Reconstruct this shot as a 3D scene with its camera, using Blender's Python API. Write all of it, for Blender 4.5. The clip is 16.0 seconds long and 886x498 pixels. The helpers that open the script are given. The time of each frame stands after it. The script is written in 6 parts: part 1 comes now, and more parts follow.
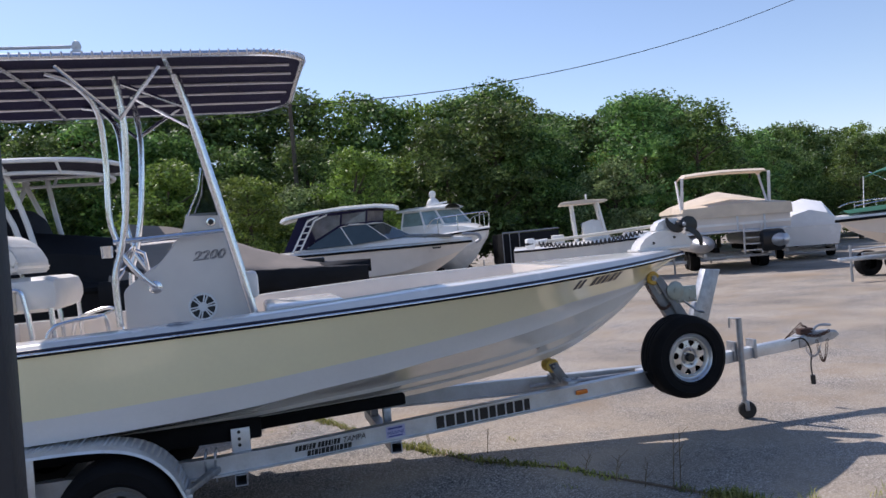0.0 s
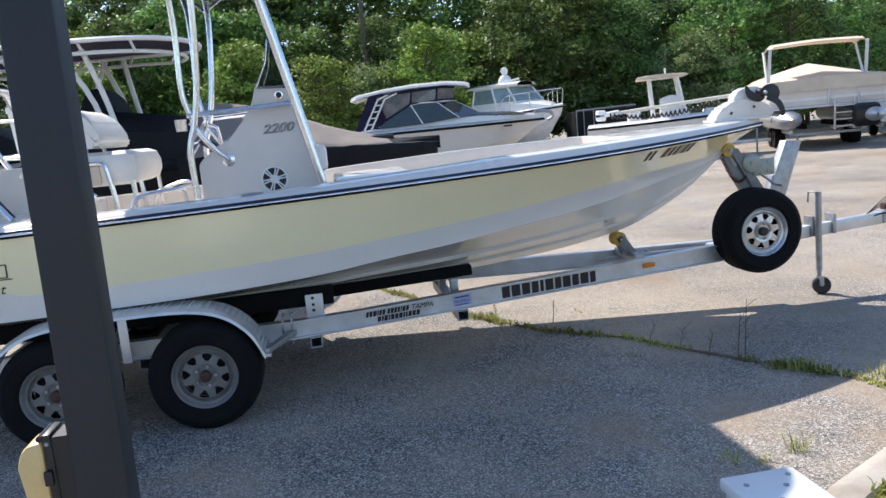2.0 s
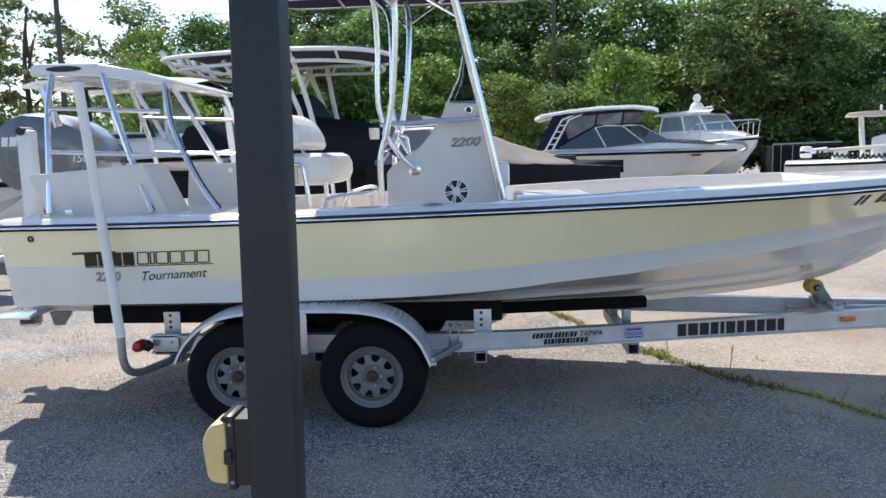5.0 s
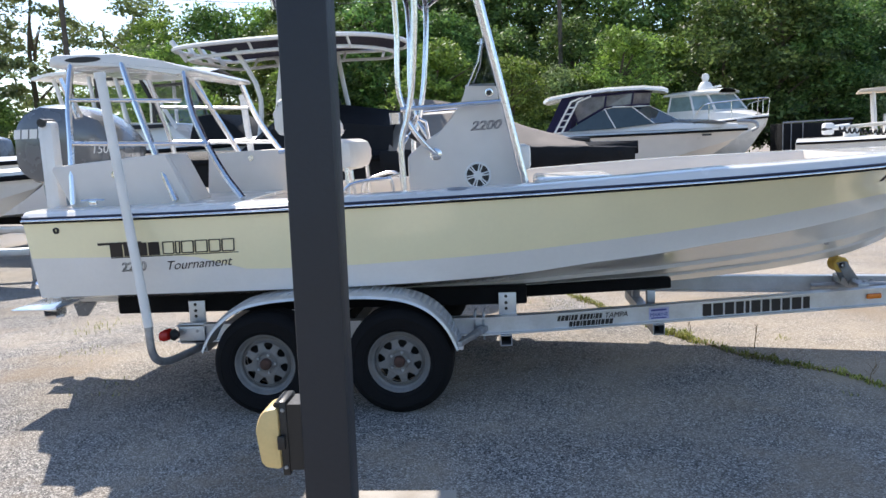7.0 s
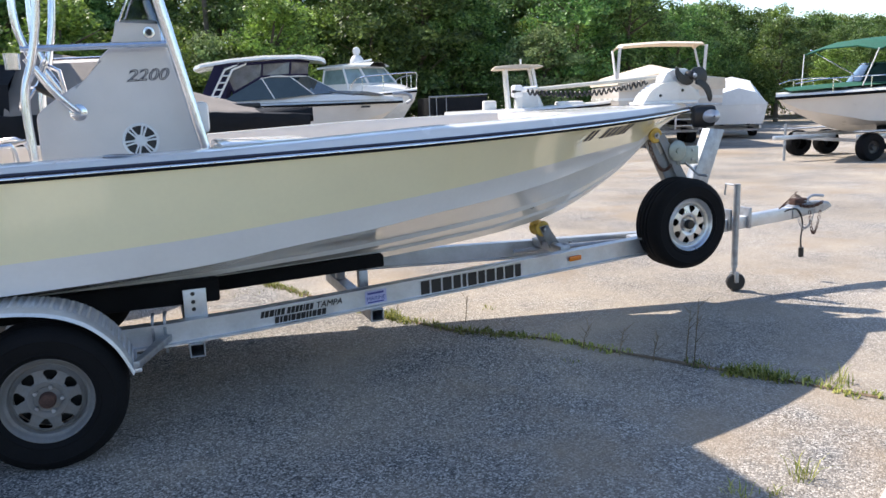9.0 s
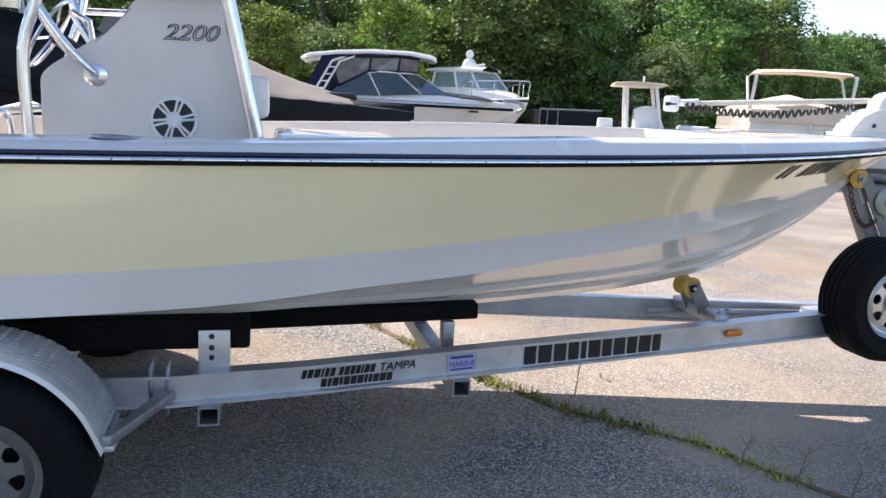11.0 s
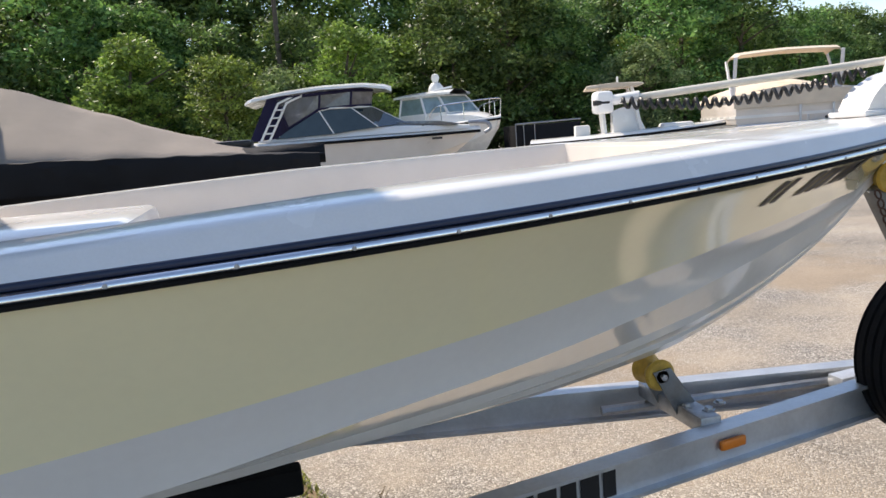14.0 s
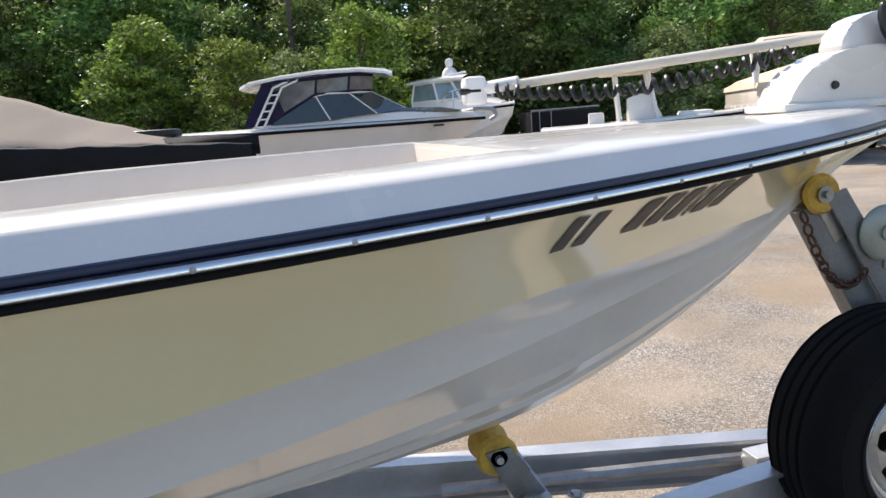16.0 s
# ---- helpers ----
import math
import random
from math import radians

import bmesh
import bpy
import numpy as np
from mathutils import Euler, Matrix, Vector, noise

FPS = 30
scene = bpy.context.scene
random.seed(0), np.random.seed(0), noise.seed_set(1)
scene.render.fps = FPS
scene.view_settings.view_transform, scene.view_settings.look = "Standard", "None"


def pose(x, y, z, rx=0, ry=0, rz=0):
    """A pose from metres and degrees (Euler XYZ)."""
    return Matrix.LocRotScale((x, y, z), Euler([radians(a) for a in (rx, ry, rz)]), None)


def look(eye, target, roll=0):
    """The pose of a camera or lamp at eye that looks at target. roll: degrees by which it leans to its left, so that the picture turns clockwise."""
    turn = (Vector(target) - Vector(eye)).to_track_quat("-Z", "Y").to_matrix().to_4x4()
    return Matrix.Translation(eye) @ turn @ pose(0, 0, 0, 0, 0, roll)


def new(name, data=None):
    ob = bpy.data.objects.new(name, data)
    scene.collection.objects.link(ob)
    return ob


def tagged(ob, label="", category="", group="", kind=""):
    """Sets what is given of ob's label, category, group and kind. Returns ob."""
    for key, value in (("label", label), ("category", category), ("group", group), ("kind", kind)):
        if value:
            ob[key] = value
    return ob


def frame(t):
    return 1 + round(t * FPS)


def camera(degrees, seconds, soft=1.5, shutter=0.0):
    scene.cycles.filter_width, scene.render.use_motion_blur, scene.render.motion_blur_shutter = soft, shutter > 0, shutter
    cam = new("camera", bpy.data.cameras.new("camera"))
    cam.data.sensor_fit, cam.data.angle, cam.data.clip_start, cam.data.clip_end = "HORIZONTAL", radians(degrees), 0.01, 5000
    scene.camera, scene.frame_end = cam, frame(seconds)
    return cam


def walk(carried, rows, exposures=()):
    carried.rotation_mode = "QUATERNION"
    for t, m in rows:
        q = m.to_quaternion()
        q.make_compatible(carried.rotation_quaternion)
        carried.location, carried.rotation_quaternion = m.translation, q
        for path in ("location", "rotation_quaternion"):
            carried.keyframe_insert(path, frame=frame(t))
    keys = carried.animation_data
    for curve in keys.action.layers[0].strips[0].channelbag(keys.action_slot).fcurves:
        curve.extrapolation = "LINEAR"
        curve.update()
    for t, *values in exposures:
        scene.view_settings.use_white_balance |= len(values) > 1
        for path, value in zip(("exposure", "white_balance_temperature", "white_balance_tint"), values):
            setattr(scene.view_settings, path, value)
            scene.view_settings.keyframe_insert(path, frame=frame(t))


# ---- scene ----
cam = camera(60.5, 16.0)
PATH = [
    (0, (0.822, -5.837, 1.791), (1.326, -3.902, 1.761), -4.8),
    (0.5, (0.774, -5.906, 1.75), (0.882, -3.915, 1.593), -5.2),
    (1, (0.841, -5.862, 1.74), (0.687, -3.877, 1.549), -6.2),
    (1.5, (0.865, -5.869, 1.727), (0.96, -3.888, 1.469), -5.9),
    (2, (0.856, -5.867, 1.722), (1.143, -3.914, 1.4), -5.4),
    (2.5, (0.863, -5.86, 1.729), (1.068, -3.893, 1.427), -5.2),
    (3, (0.897, -5.831, 1.718), (1.047, -3.861, 1.407), -3.3),
    (3.5, (0.919, -5.8, 1.725), (1.055, -3.83, 1.411), -1.6),
    (4, (0.914, -5.787, 1.728), (0.993, -3.809, 1.441), -1.1),
    (4.5, (0.879, -5.806, 1.733), (0.876, -3.823, 1.47), -1.0),
    (5, (0.819, -5.818, 1.73), (0.67, -3.839, 1.48), -1.4),
    (5.2, (0.794, -5.821, 1.725), (0.583, -3.849, 1.47), -1.7),
    (7.3, (0.657, -5.82, 1.725), (0.516, -3.848, 1.421), -3.0),
    (7.5, (0.62, -5.79, 1.717), (0.539, -3.819, 1.391), -3.7),
    (8, (0.587, -5.589, 1.685), (0.736, -3.626, 1.331), -4.1),
    (8.5, (0.56, -5.29, 1.648), (1.101, -3.401, 1.274), -2.9),
    (8.7, (0.528, -5.131, 1.63), (1.206, -3.29, 1.244), -2.7),
    (10.8, (0.78, -3.753, 1.575), (1.431, -1.899, 1.204), 2.2),
    (11, (0.853, -3.664, 1.557), (1.328, -1.756, 1.195), 3.2),
    (11.5, (1.048, -3.413, 1.573), (1.109, -1.446, 1.216), 3.1),
    (12, (1.106, -3.192, 1.563), (1.032, -1.228, 1.194), -0.8),
    (12.5, (1.21, -2.96, 1.577), (1.235, -0.996, 1.201), -3.7),
    (13, (1.48, -2.799, 1.582), (1.57, -0.831, 1.237), -4.6),
    (13.5, (1.699, -2.651, 1.573), (1.924, -0.69, 1.249), -4.5),
    (14, (1.838, -2.422, 1.577), (2.298, -0.498, 1.282), -4.3),
    (14.5, (2.079, -2.282, 1.549), (2.573, -0.363, 1.279), -5.1),
    (15, (2.366, -2.202, 1.57), (2.667, -0.251, 1.25), -5.0),
    (15.5, (2.514, -2.113, 1.55), (2.858, -0.176, 1.192), -4.3),
    (16, (2.698, -1.922, 1.564), (3.07, 0.016, 1.238), -3.9),
]
walk(cam, [(t, look(eye, target, roll)) for t, eye, target, roll in PATH],
     exposures=[(0, 0.19, 6350, 20), (0.5, 0.46, 6300, 16), (1.0, 0.72, 6500, 14), (5.2, 0.84, 6600, 13), (8.5, 0.95, 6600, 13), (11, 1.04, 6850, 18), (12.5, 0.96, 6950, 15), (14, 0.70, 7150, 14), (16, 0.72, 7200, 15)])

# ---- world, sun ----
SUN_WAY = Vector((0.47, -0.782, -1.0)).normalized()
world = bpy.data.worlds.new("world")
scene.world = world
world.use_nodes = True
wn, wl = world.node_tree.nodes, world.node_tree.links
sky = wn.new("ShaderNodeTexSky")
sky.sky_type, sky.sun_disc = "NISHITA", False
sky.sun_elevation = math.asin(-SUN_WAY.z)
sky.sun_rotation = math.atan2(-SUN_WAY.x, -SUN_WAY.y)
sky.air_density, sky.dust_density, sky.ozone_density = 1.0, 0.25, 2.0
wl.new(sky.outputs[0], wn["Background"].inputs[0])
wn["Background"].inputs[1].default_value = 0.132
sun_data = bpy.data.lights.new("sun", "SUN")
sun_data.energy, sun_data.angle, sun_data.color = 4.0, radians(0.55), (1.0, 0.95, 0.86)
sun = new("sun", sun_data)
sun.rotation_mode = "QUATERNION"
sun.rotation_quaternion = SUN_WAY.to_track_quat("-Z", "Y")


# ---- materials ----
def mat(name, color, rough=0.5, metal=0.0, vary=0.12, size=6.0, grain=120.0, bump=0.1, coat=0.0, dirt=None, dirt_amount=0.0):
    """Principled paint with grain, broad variation, optional stains and fine relief."""
    m = bpy.data.materials.new(name)
    m.use_nodes = True
    n, l = m.node_tree.nodes, m.node_tree.links
    p = n["Principled BSDF"]
    p.inputs["Roughness"].default_value, p.inputs["Metallic"].default_value = rough, metal
    p.inputs["Coat Weight"].default_value = coat
    p.inputs["Coat Roughness"].default_value = 0.05
    tc = n.new("ShaderNodeTexCoord")
    big, small = n.new("ShaderNodeTexNoise"), n.new("ShaderNodeTexNoise")
    big.inputs["Scale"].default_value, small.inputs["Scale"].default_value = size, grain
    big.inputs["Detail"].default_value, small.inputs["Detail"].default_value = 6, 3
    for t in (big, small):
        l.new(tc.outputs["Object"], t.inputs["Vector"])
    add = n.new("ShaderNodeMath")
    add.operation = "MULTIPLY_ADD"
    l.new(small.outputs["Fac"], add.inputs[0])
    add.inputs[1].default_value = 0.4
    l.new(big.outputs["Fac"], add.inputs[2])
    ramp = n.new("ShaderNodeMapRange")
    ramp.inputs["From Min"].default_value, ramp.inputs["From Max"].default_value = 0.45, 0.95
    ramp.inputs["To Min"].default_value, ramp.inputs["To Max"].default_value = 1 - vary, 1 + vary
    l.new(add.outputs[0], ramp.inputs["Value"])
    mul = n.new("ShaderNodeVectorMath")
    mul.operation = "SCALE"
    mul.inputs[0].default_value = color
    l.new(ramp.outputs[0], mul.inputs["Scale"])
    out = mul.outputs[0]
    if dirt:
        d = n.new("ShaderNodeTexNoise")
        d.inputs["Scale"].default_value, d.inputs["Detail"].default_value = size * 0.6 + 1, 9
        l.new(tc.outputs["Object"], d.inputs["Vector"])
        r = n.new("ShaderNodeMapRange")
        r.inputs["From Min"].default_value, r.inputs["From Max"].default_value = 0.5, 0.72
        r.inputs["To Max"].default_value = dirt_amount
        l.new(d.outputs["Fac"], r.inputs["Value"])
        mx = n.new("ShaderNodeMix")
        mx.data_type = "RGBA"
        mx.inputs["B"].default_value = (*dirt, 1)
        for i in mx.inputs:
            if i.type == "RGBA" and i.name == "B":
                i.default_value = (*dirt, 1)
        l.new(r.outputs[0], mx.inputs[0])
        l.new(out, [i for i in mx.inputs if i.type == "RGBA" and i.name == "A"][0])
        out = [o for o in mx.outputs if o.type == "RGBA"][0]
    l.new(out, p.inputs["Base Color"])
    rr = n.new("ShaderNodeMapRange")
    rr.inputs["To Min"].default_value, rr.inputs["To Max"].default_value = max(0.02, rough - 0.08), min(1, rough + 0.1)
    l.new(big.outputs["Fac"], rr.inputs["Value"])
    l.new(rr.outputs[0], p.inputs["Roughness"])
    if bump:
        b = n.new("ShaderNodeBump")
        b.inputs["Strength"].default_value, b.inputs["Distance"].default_value = bump, 0.01
        l.new(small.outputs["Fac"], b.inputs["Height"])
        l.new(b.outputs[0], p.inputs["Normal"])
    return m


def glass(name, color, rough=0.03):
    m = bpy.data.materials.new(name)
    m.use_nodes = True
    p = m.node_tree.nodes["Principled BSDF"]
    p.inputs["Base Color"].default_value = (*color, 1)
    p.inputs["Roughness"].default_value, p.inputs["Transmission Weight"].default_value = rough, 1.0
    p.inputs["IOR"].default_value = 1.2
    return m


def leaves(name, dark, light):
    m = bpy.data.materials.new(name)
    m.use_nodes = True
    n, l = m.node_tree.nodes, m.node_tree.links
    p = n["Principled BSDF"]
    geo, info = n.new("ShaderNodeNewGeometry"), n.new("ShaderNodeObjectInfo")
    mx = n.new("ShaderNodeMix")
    mx.data_type = "RGBA"
    col = [i for i in mx.inputs if i.type == "RGBA"]
    col[0].default_value, col[1].default_value = (*dark, 1), (*light, 1)
    l.new(geo.outputs["Random Per Island"], mx.inputs[0])
    hsv = n.new("ShaderNodeHueSaturation")
    r1 = n.new("ShaderNodeMapRange")
    r1.inputs["To Min"].default_value, r1.inputs["To Max"].default_value = 0.75, 1.3
    l.new(info.outputs["Random"], r1.inputs["Value"])
    tc, clump, r3 = n.new("ShaderNodeTexCoord"), n.new("ShaderNodeTexNoise"), n.new("ShaderNodeMapRange")
    clump.inputs["Scale"].default_value, clump.inputs["Detail"].default_value = 0.9, 4
    r3.inputs["From Min"].default_value, r3.inputs["From Max"].default_value = 0.32, 0.68
    r3.inputs["To Min"].default_value, r3.inputs["To Max"].default_value = 0.55, 1.6
    times = n.new("ShaderNodeMath")
    times.operation = "MULTIPLY"
    l.new(tc.outputs["Object"], clump.inputs["Vector"])
    l.new(clump.outputs["Fac"], r3.inputs["Value"])
    l.new(r1.outputs[0], times.inputs[0])
    l.new(r3.outputs[0], times.inputs[1])
    l.new(times.outputs[0], hsv.inputs["Value"])
    r2 = n.new("ShaderNodeMapRange")
    r2.inputs["To Min"].default_value, r2.inputs["To Max"].default_value = 0.475, 0.515
    l.new(info.outputs["Random"], r2.inputs["Value"])
    l.new(r2.outputs[0], hsv.inputs["Hue"])
    l.new([o for o in mx.outputs if o.type == "RGBA"][0], hsv.inputs["Color"])
    l.new(hsv.outputs[0], p.inputs["Base Color"])
    p.inputs["Roughness"].default_value = 0.55
    tr = n.new("ShaderNodeBsdfTranslucent")
    l.new(hsv.outputs[0], tr.inputs["Color"])
    ms = n.new("ShaderNodeMixShader")
    ms.inputs[0].default_value = 0.33
    l.new(p.outputs[0], ms.inputs[1])
    l.new(tr.outputs[0], ms.inputs[2])
    l.new(ms.outputs[0], n["Material Output"].inputs["Surface"])
    return m


def pavement(name, stones, patch, scale, patch_scale):
    """Worn asphalt: stones of several tones bedded in a darker binder, dusty patches, hairline cracks."""
    m = bpy.data.materials.new(name)
    m.use_nodes = True
    n, l = m.node_tree.nodes, m.node_tree.links
    p = n["Principled BSDF"]
    tc = n.new("ShaderNodeTexCoord")
    v = n.new("ShaderNodeTexVoronoi")
    v.inputs["Scale"].default_value = scale
    l.new(tc.outputs["Object"], v.inputs["Vector"])
    sep = n.new("ShaderNodeSeparateColor")
    l.new(v.outputs["Color"], sep.inputs[0])
    ramp = n.new("ShaderNodeValToRGB")
    ramp.color_ramp.interpolation = "LINEAR"
    els = ramp.color_ramp.elements
    els[0].color, els[1].color = (*stones[0], 1), (*stones[-1], 1)
    for i, s in enumerate(stones[1:-1]):
        e = els.new((i + 1) / (len(stones) - 1))
        e.color = (*s, 1)
    l.new(sep.outputs[0], ramp.inputs[0])
    big = n.new("ShaderNodeTexNoise")
    big.inputs["Scale"].default_value, big.inputs["Detail"].default_value = patch_scale, 10
    big.inputs["Roughness"].default_value = 0.65
    l.new(tc.outputs["Object"], big.inputs["Vector"])
    r = n.new("ShaderNodeMapRange")
    r.inputs["From Min"].default_value, r.inputs["From Max"].default_value = 0.36, 0.70
    r.inputs["To Max"].default_value = 0.8
    # more sand beyond the weedy joint; the darker near side also paints in shade
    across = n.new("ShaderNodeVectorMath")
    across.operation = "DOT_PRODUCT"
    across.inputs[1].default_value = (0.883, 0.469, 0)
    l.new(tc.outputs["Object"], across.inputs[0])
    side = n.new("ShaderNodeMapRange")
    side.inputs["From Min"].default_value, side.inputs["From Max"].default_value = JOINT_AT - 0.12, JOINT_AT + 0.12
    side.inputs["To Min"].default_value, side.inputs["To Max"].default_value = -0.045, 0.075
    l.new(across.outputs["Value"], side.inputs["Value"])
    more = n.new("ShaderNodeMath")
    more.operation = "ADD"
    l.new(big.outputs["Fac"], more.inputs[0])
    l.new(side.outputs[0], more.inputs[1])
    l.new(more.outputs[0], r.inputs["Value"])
    mx = n.new("ShaderNodeMix")
    mx.data_type = "RGBA"
    ins = [i for i in mx.inputs if i.type == "RGBA"]
    ins[1].default_value = (*patch, 1)
    l.new(r.outputs[0], mx.inputs[0])
    l.new(ramp.outputs[0], ins[0])
    stain = n.new("ShaderNodeTexNoise")
    stain.inputs["Scale"].default_value, stain.inputs["Detail"].default_value = 0.5, 6
    l.new(tc.outputs["Object"], stain.inputs["Vector"])
    sr = n.new("ShaderNodeMapRange")
    sr.inputs["From Min"].default_value, sr.inputs["From Max"].default_value = 0.3, 0.7
    sr.inputs["To Min"].default_value, sr.inputs["To Max"].default_value = 0.75, 1.2
    l.new(stain.outputs["Fac"], sr.inputs["Value"])
    sc = n.new("ShaderNodeVectorMath")
    sc.operation = "SCALE"
    earth = n.new("ShaderNodeTexNoise")
    earth.inputs["Scale"].default_value, earth.inputs["Detail"].default_value, earth.inputs["Roughness"].default_value = 0.42, 9, 0.68
    moved = n.new("ShaderNodeVectorMath")
    moved.inputs[1].default_value = (13.0, 4.0, 0)
    l.new(tc.outputs["Object"], moved.inputs[0])
    l.new(moved.outputs[0], earth.inputs["Vector"])
    er = n.new("ShaderNodeMapRange")
    er.inputs["From Min"].default_value, er.inputs["From Max"].default_value, er.inputs["To Max"].default_value = 0.53, 0.64, 0.7
    l.new(earth.outputs["Fac"], er.inputs["Value"])
    mx2 = n.new("ShaderNodeMix")
    mx2.data_type = "RGBA"
    ins2 = [i for i in mx2.inputs if i.type == "RGBA"]
    ins2[1].default_value = (0.33, 0.255, 0.18, 1)
    l.new(er.outputs[0], mx2.inputs[0])
    l.new([o for o in mx.outputs if o.type == "RGBA"][0], ins2[0])
    l.new([o for o in mx2.outputs if o.type == "RGBA"][0], sc.inputs[0])
    l.new(sr.outputs[0], sc.inputs["Scale"])
    l.new(sc.outputs[0], p.inputs["Base Color"])
    p.inputs["Roughness"].default_value = 0.85
    b = n.new("ShaderNodeBump")
    b.inputs["Strength"].default_value, b.inputs["Distance"].default_value = 0.8, 0.006
    inv = n.new("ShaderNodeMath")
    inv.operation = "SUBTRACT"
    inv.inputs[0].default_value = 1
    l.new(v.outputs["Distance"], inv.inputs[1])
    l.new(inv.outputs[0], b.inputs["Height"])
    l.new(b.outputs[0], p.inputs["Normal"])
    return m


M = {}
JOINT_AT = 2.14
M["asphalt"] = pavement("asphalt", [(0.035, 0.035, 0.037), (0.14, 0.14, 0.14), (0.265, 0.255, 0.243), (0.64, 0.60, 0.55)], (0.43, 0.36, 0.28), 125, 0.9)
M["soil"] = mat("soil", (0.17, 0.12, 0.075), 0.95, vary=0.4, size=9, grain=90, bump=0.8)
M["concrete"] = mat("concrete", (0.42, 0.38, 0.33), 0.85, vary=0.2, size=4, grain=140, bump=0.35, dirt=(0.2, 0.16, 0.11), dirt_amount=0.6)
M["cream"] = mat("cream_gelcoat", (0.94, 0.875, 0.60), 0.09, vary=0.03, size=2, grain=40, bump=0, coat=0.6)
M["white_hull"] = mat("white_gelcoat", (0.80, 0.79, 0.775), 0.09, vary=0.04, size=3, grain=40, bump=0, coat=0.6)
M["bottom_gel"] = mat("bottom_gelcoat", (0.77, 0.75, 0.72), 0.10, vary=0.06, size=3, grain=40, bump=0.0, coat=0.4)
M["tm_shaft"] = mat("cream_composite", (0.68, 0.64, 0.55), 0.35, vary=0.06, bump=0.03)
M["deck"] = mat("deck_gelcoat", (0.77, 0.75, 0.72), 0.24, vary=0.05, size=5, grain=200, bump=0.03, coat=0.5)
M["liner"] = mat("liner_gelcoat", (0.74, 0.685, 0.63), 0.5, vary=0.05, size=5, grain=260, bump=0.12)
M["navy"] = mat("navy_vinyl", (0.010, 0.018, 0.05), 0.35, vary=0.15, bump=0.05)
M["rubber"] = mat("black_rubber", (0.008, 0.008, 0.009), 0.85, vary=0.3, bump=0.2)
M["steel"] = mat("polished_steel", (0.78, 0.79, 0.81), 0.16, 1.0, vary=0.06, bump=0.02)
M["tube"] = mat("anodised_tube", (0.80, 0.82, 0.85), 0.2, 1.0, vary=0.06, bump=0.02)
M["alu"] = mat("mill_aluminium", (0.60, 0.62, 0.65), 0.42, 0.75, vary=0.13, size=7, grain=60, bump=0.08, dirt=(0.45, 0.44, 0.42), dirt_amount=0.35)
M["galv"] = mat("galvanised_steel", (0.38, 0.40, 0.43), 0.45, 0.8, vary=0.22, size=18, grain=70, bump=0.12, dirt=(0.25, 0.22, 0.19), dirt_amount=0.4)
M["grey_rim"] = mat("dusty_rim", (0.19, 0.187, 0.184), 0.6, 0.2, vary=0.2, size=14, bump=0.15, dirt=(0.2, 0.16, 0.13), dirt_amount=0.5)
M["bright_rim"] = mat("zinc_rim", (0.62, 0.63, 0.64), 0.3, 0.9, vary=0.15, size=14, bump=0.06, dirt=(0.4, 0.38, 0.35), dirt_amount=0.3)
M["winch_zinc"] = mat("winch_zinc", (0.30, 0.345, 0.325), 0.42, 0.4, vary=0.12, size=20, bump=0.05)
M["stand_grey"] = mat("weathered_grey_steel", (0.20, 0.21, 0.22), 0.55, 0.35, vary=0.2, size=15, bump=0.12, dirt=(0.2, 0.15, 0.11), dirt_amount=0.35)
M["rust"] = mat("rusty_hub", (0.085, 0.045, 0.035), 0.8, 0.2, vary=0.4, size=30, bump=0.4)
M["bunk"] = mat("black_carpet", (0.008, 0.008, 0.009), 0.95, vary=0.3, grain=300, bump=0.6)
M["navy_canvas"] = mat("navy_canvas", (0.018, 0.016, 0.045), 0.75, vary=0.2, size=5, grain=300, bump=0.25)
M["white_trim"] = mat("white_webbing", (0.72, 0.70, 0.70), 0.6, vary=0.1, bump=0.2)
M["vinyl"] = mat("white_vinyl", (0.82, 0.79, 0.74), 0.45, vary=0.05, size=9, grain=160, bump=0.15)
M["pvc"] = mat("white_pvc", (0.80, 0.80, 0.79), 0.4, vary=0.05, bump=0.05)
M["black"] = mat("black_plastic", (0.014, 0.014, 0.015), 0.4, vary=0.2, bump=0.1)
M["decal"] = mat("black_decal", (0.012, 0.012, 0.014), 0.4, vary=0.1, bump=0)
M["post"] = mat("dark_grey_paint", (0.014, 0.018, 0.026), 0.5, vary=0.12, size=5, grain=60, bump=0.15)
M["yellowed"] = mat("yellowed_plastic", (0.74, 0.54, 0.24), 0.4, vary=0.08, size=12, bump=0.08)
M["amber"] = mat("amber_lens", (0.75, 0.20, 0.02), 0.2, vary=0.1, bump=0.1)
M["red"] = mat("red_lens", (0.45, 0.02, 0.015), 0.2, vary=0.1, bump=0.1)
M["poly"] = mat("amber_roller", (0.46, 0.29, 0.045), 0.45, vary=0.35, size=20, bump=0.15)
M["grey_cowl"] = mat("grey_cowl", (0.13, 0.145, 0.165), 0.25, 0.3, vary=0.08, bump=0.02, coat=0.6)
M["tan_canvas"] = mat("tan_canvas", (0.24, 0.205, 0.175), 0.85, vary=0.15, size=3, grain=300, bump=0.3)
M["cream_canvas"] = mat("cream_canvas", (0.66, 0.56, 0.44), 0.85, vary=0.12, size=3, grain=300, bump=0.3)
M["black_canvas"] = mat("black_canvas", (0.012, 0.013, 0.016), 0.7, vary=0.3, size=4, grain=200, bump=0.4)
M["green_canvas"] = mat("green_canvas", (0.01, 0.10, 0.06), 0.8, vary=0.2, bump=0.3)
M["grp"] = mat("far_gelcoat", (0.80, 0.79, 0.76), 0.25, vary=0.05, size=2, bump=0, coat=0.4)
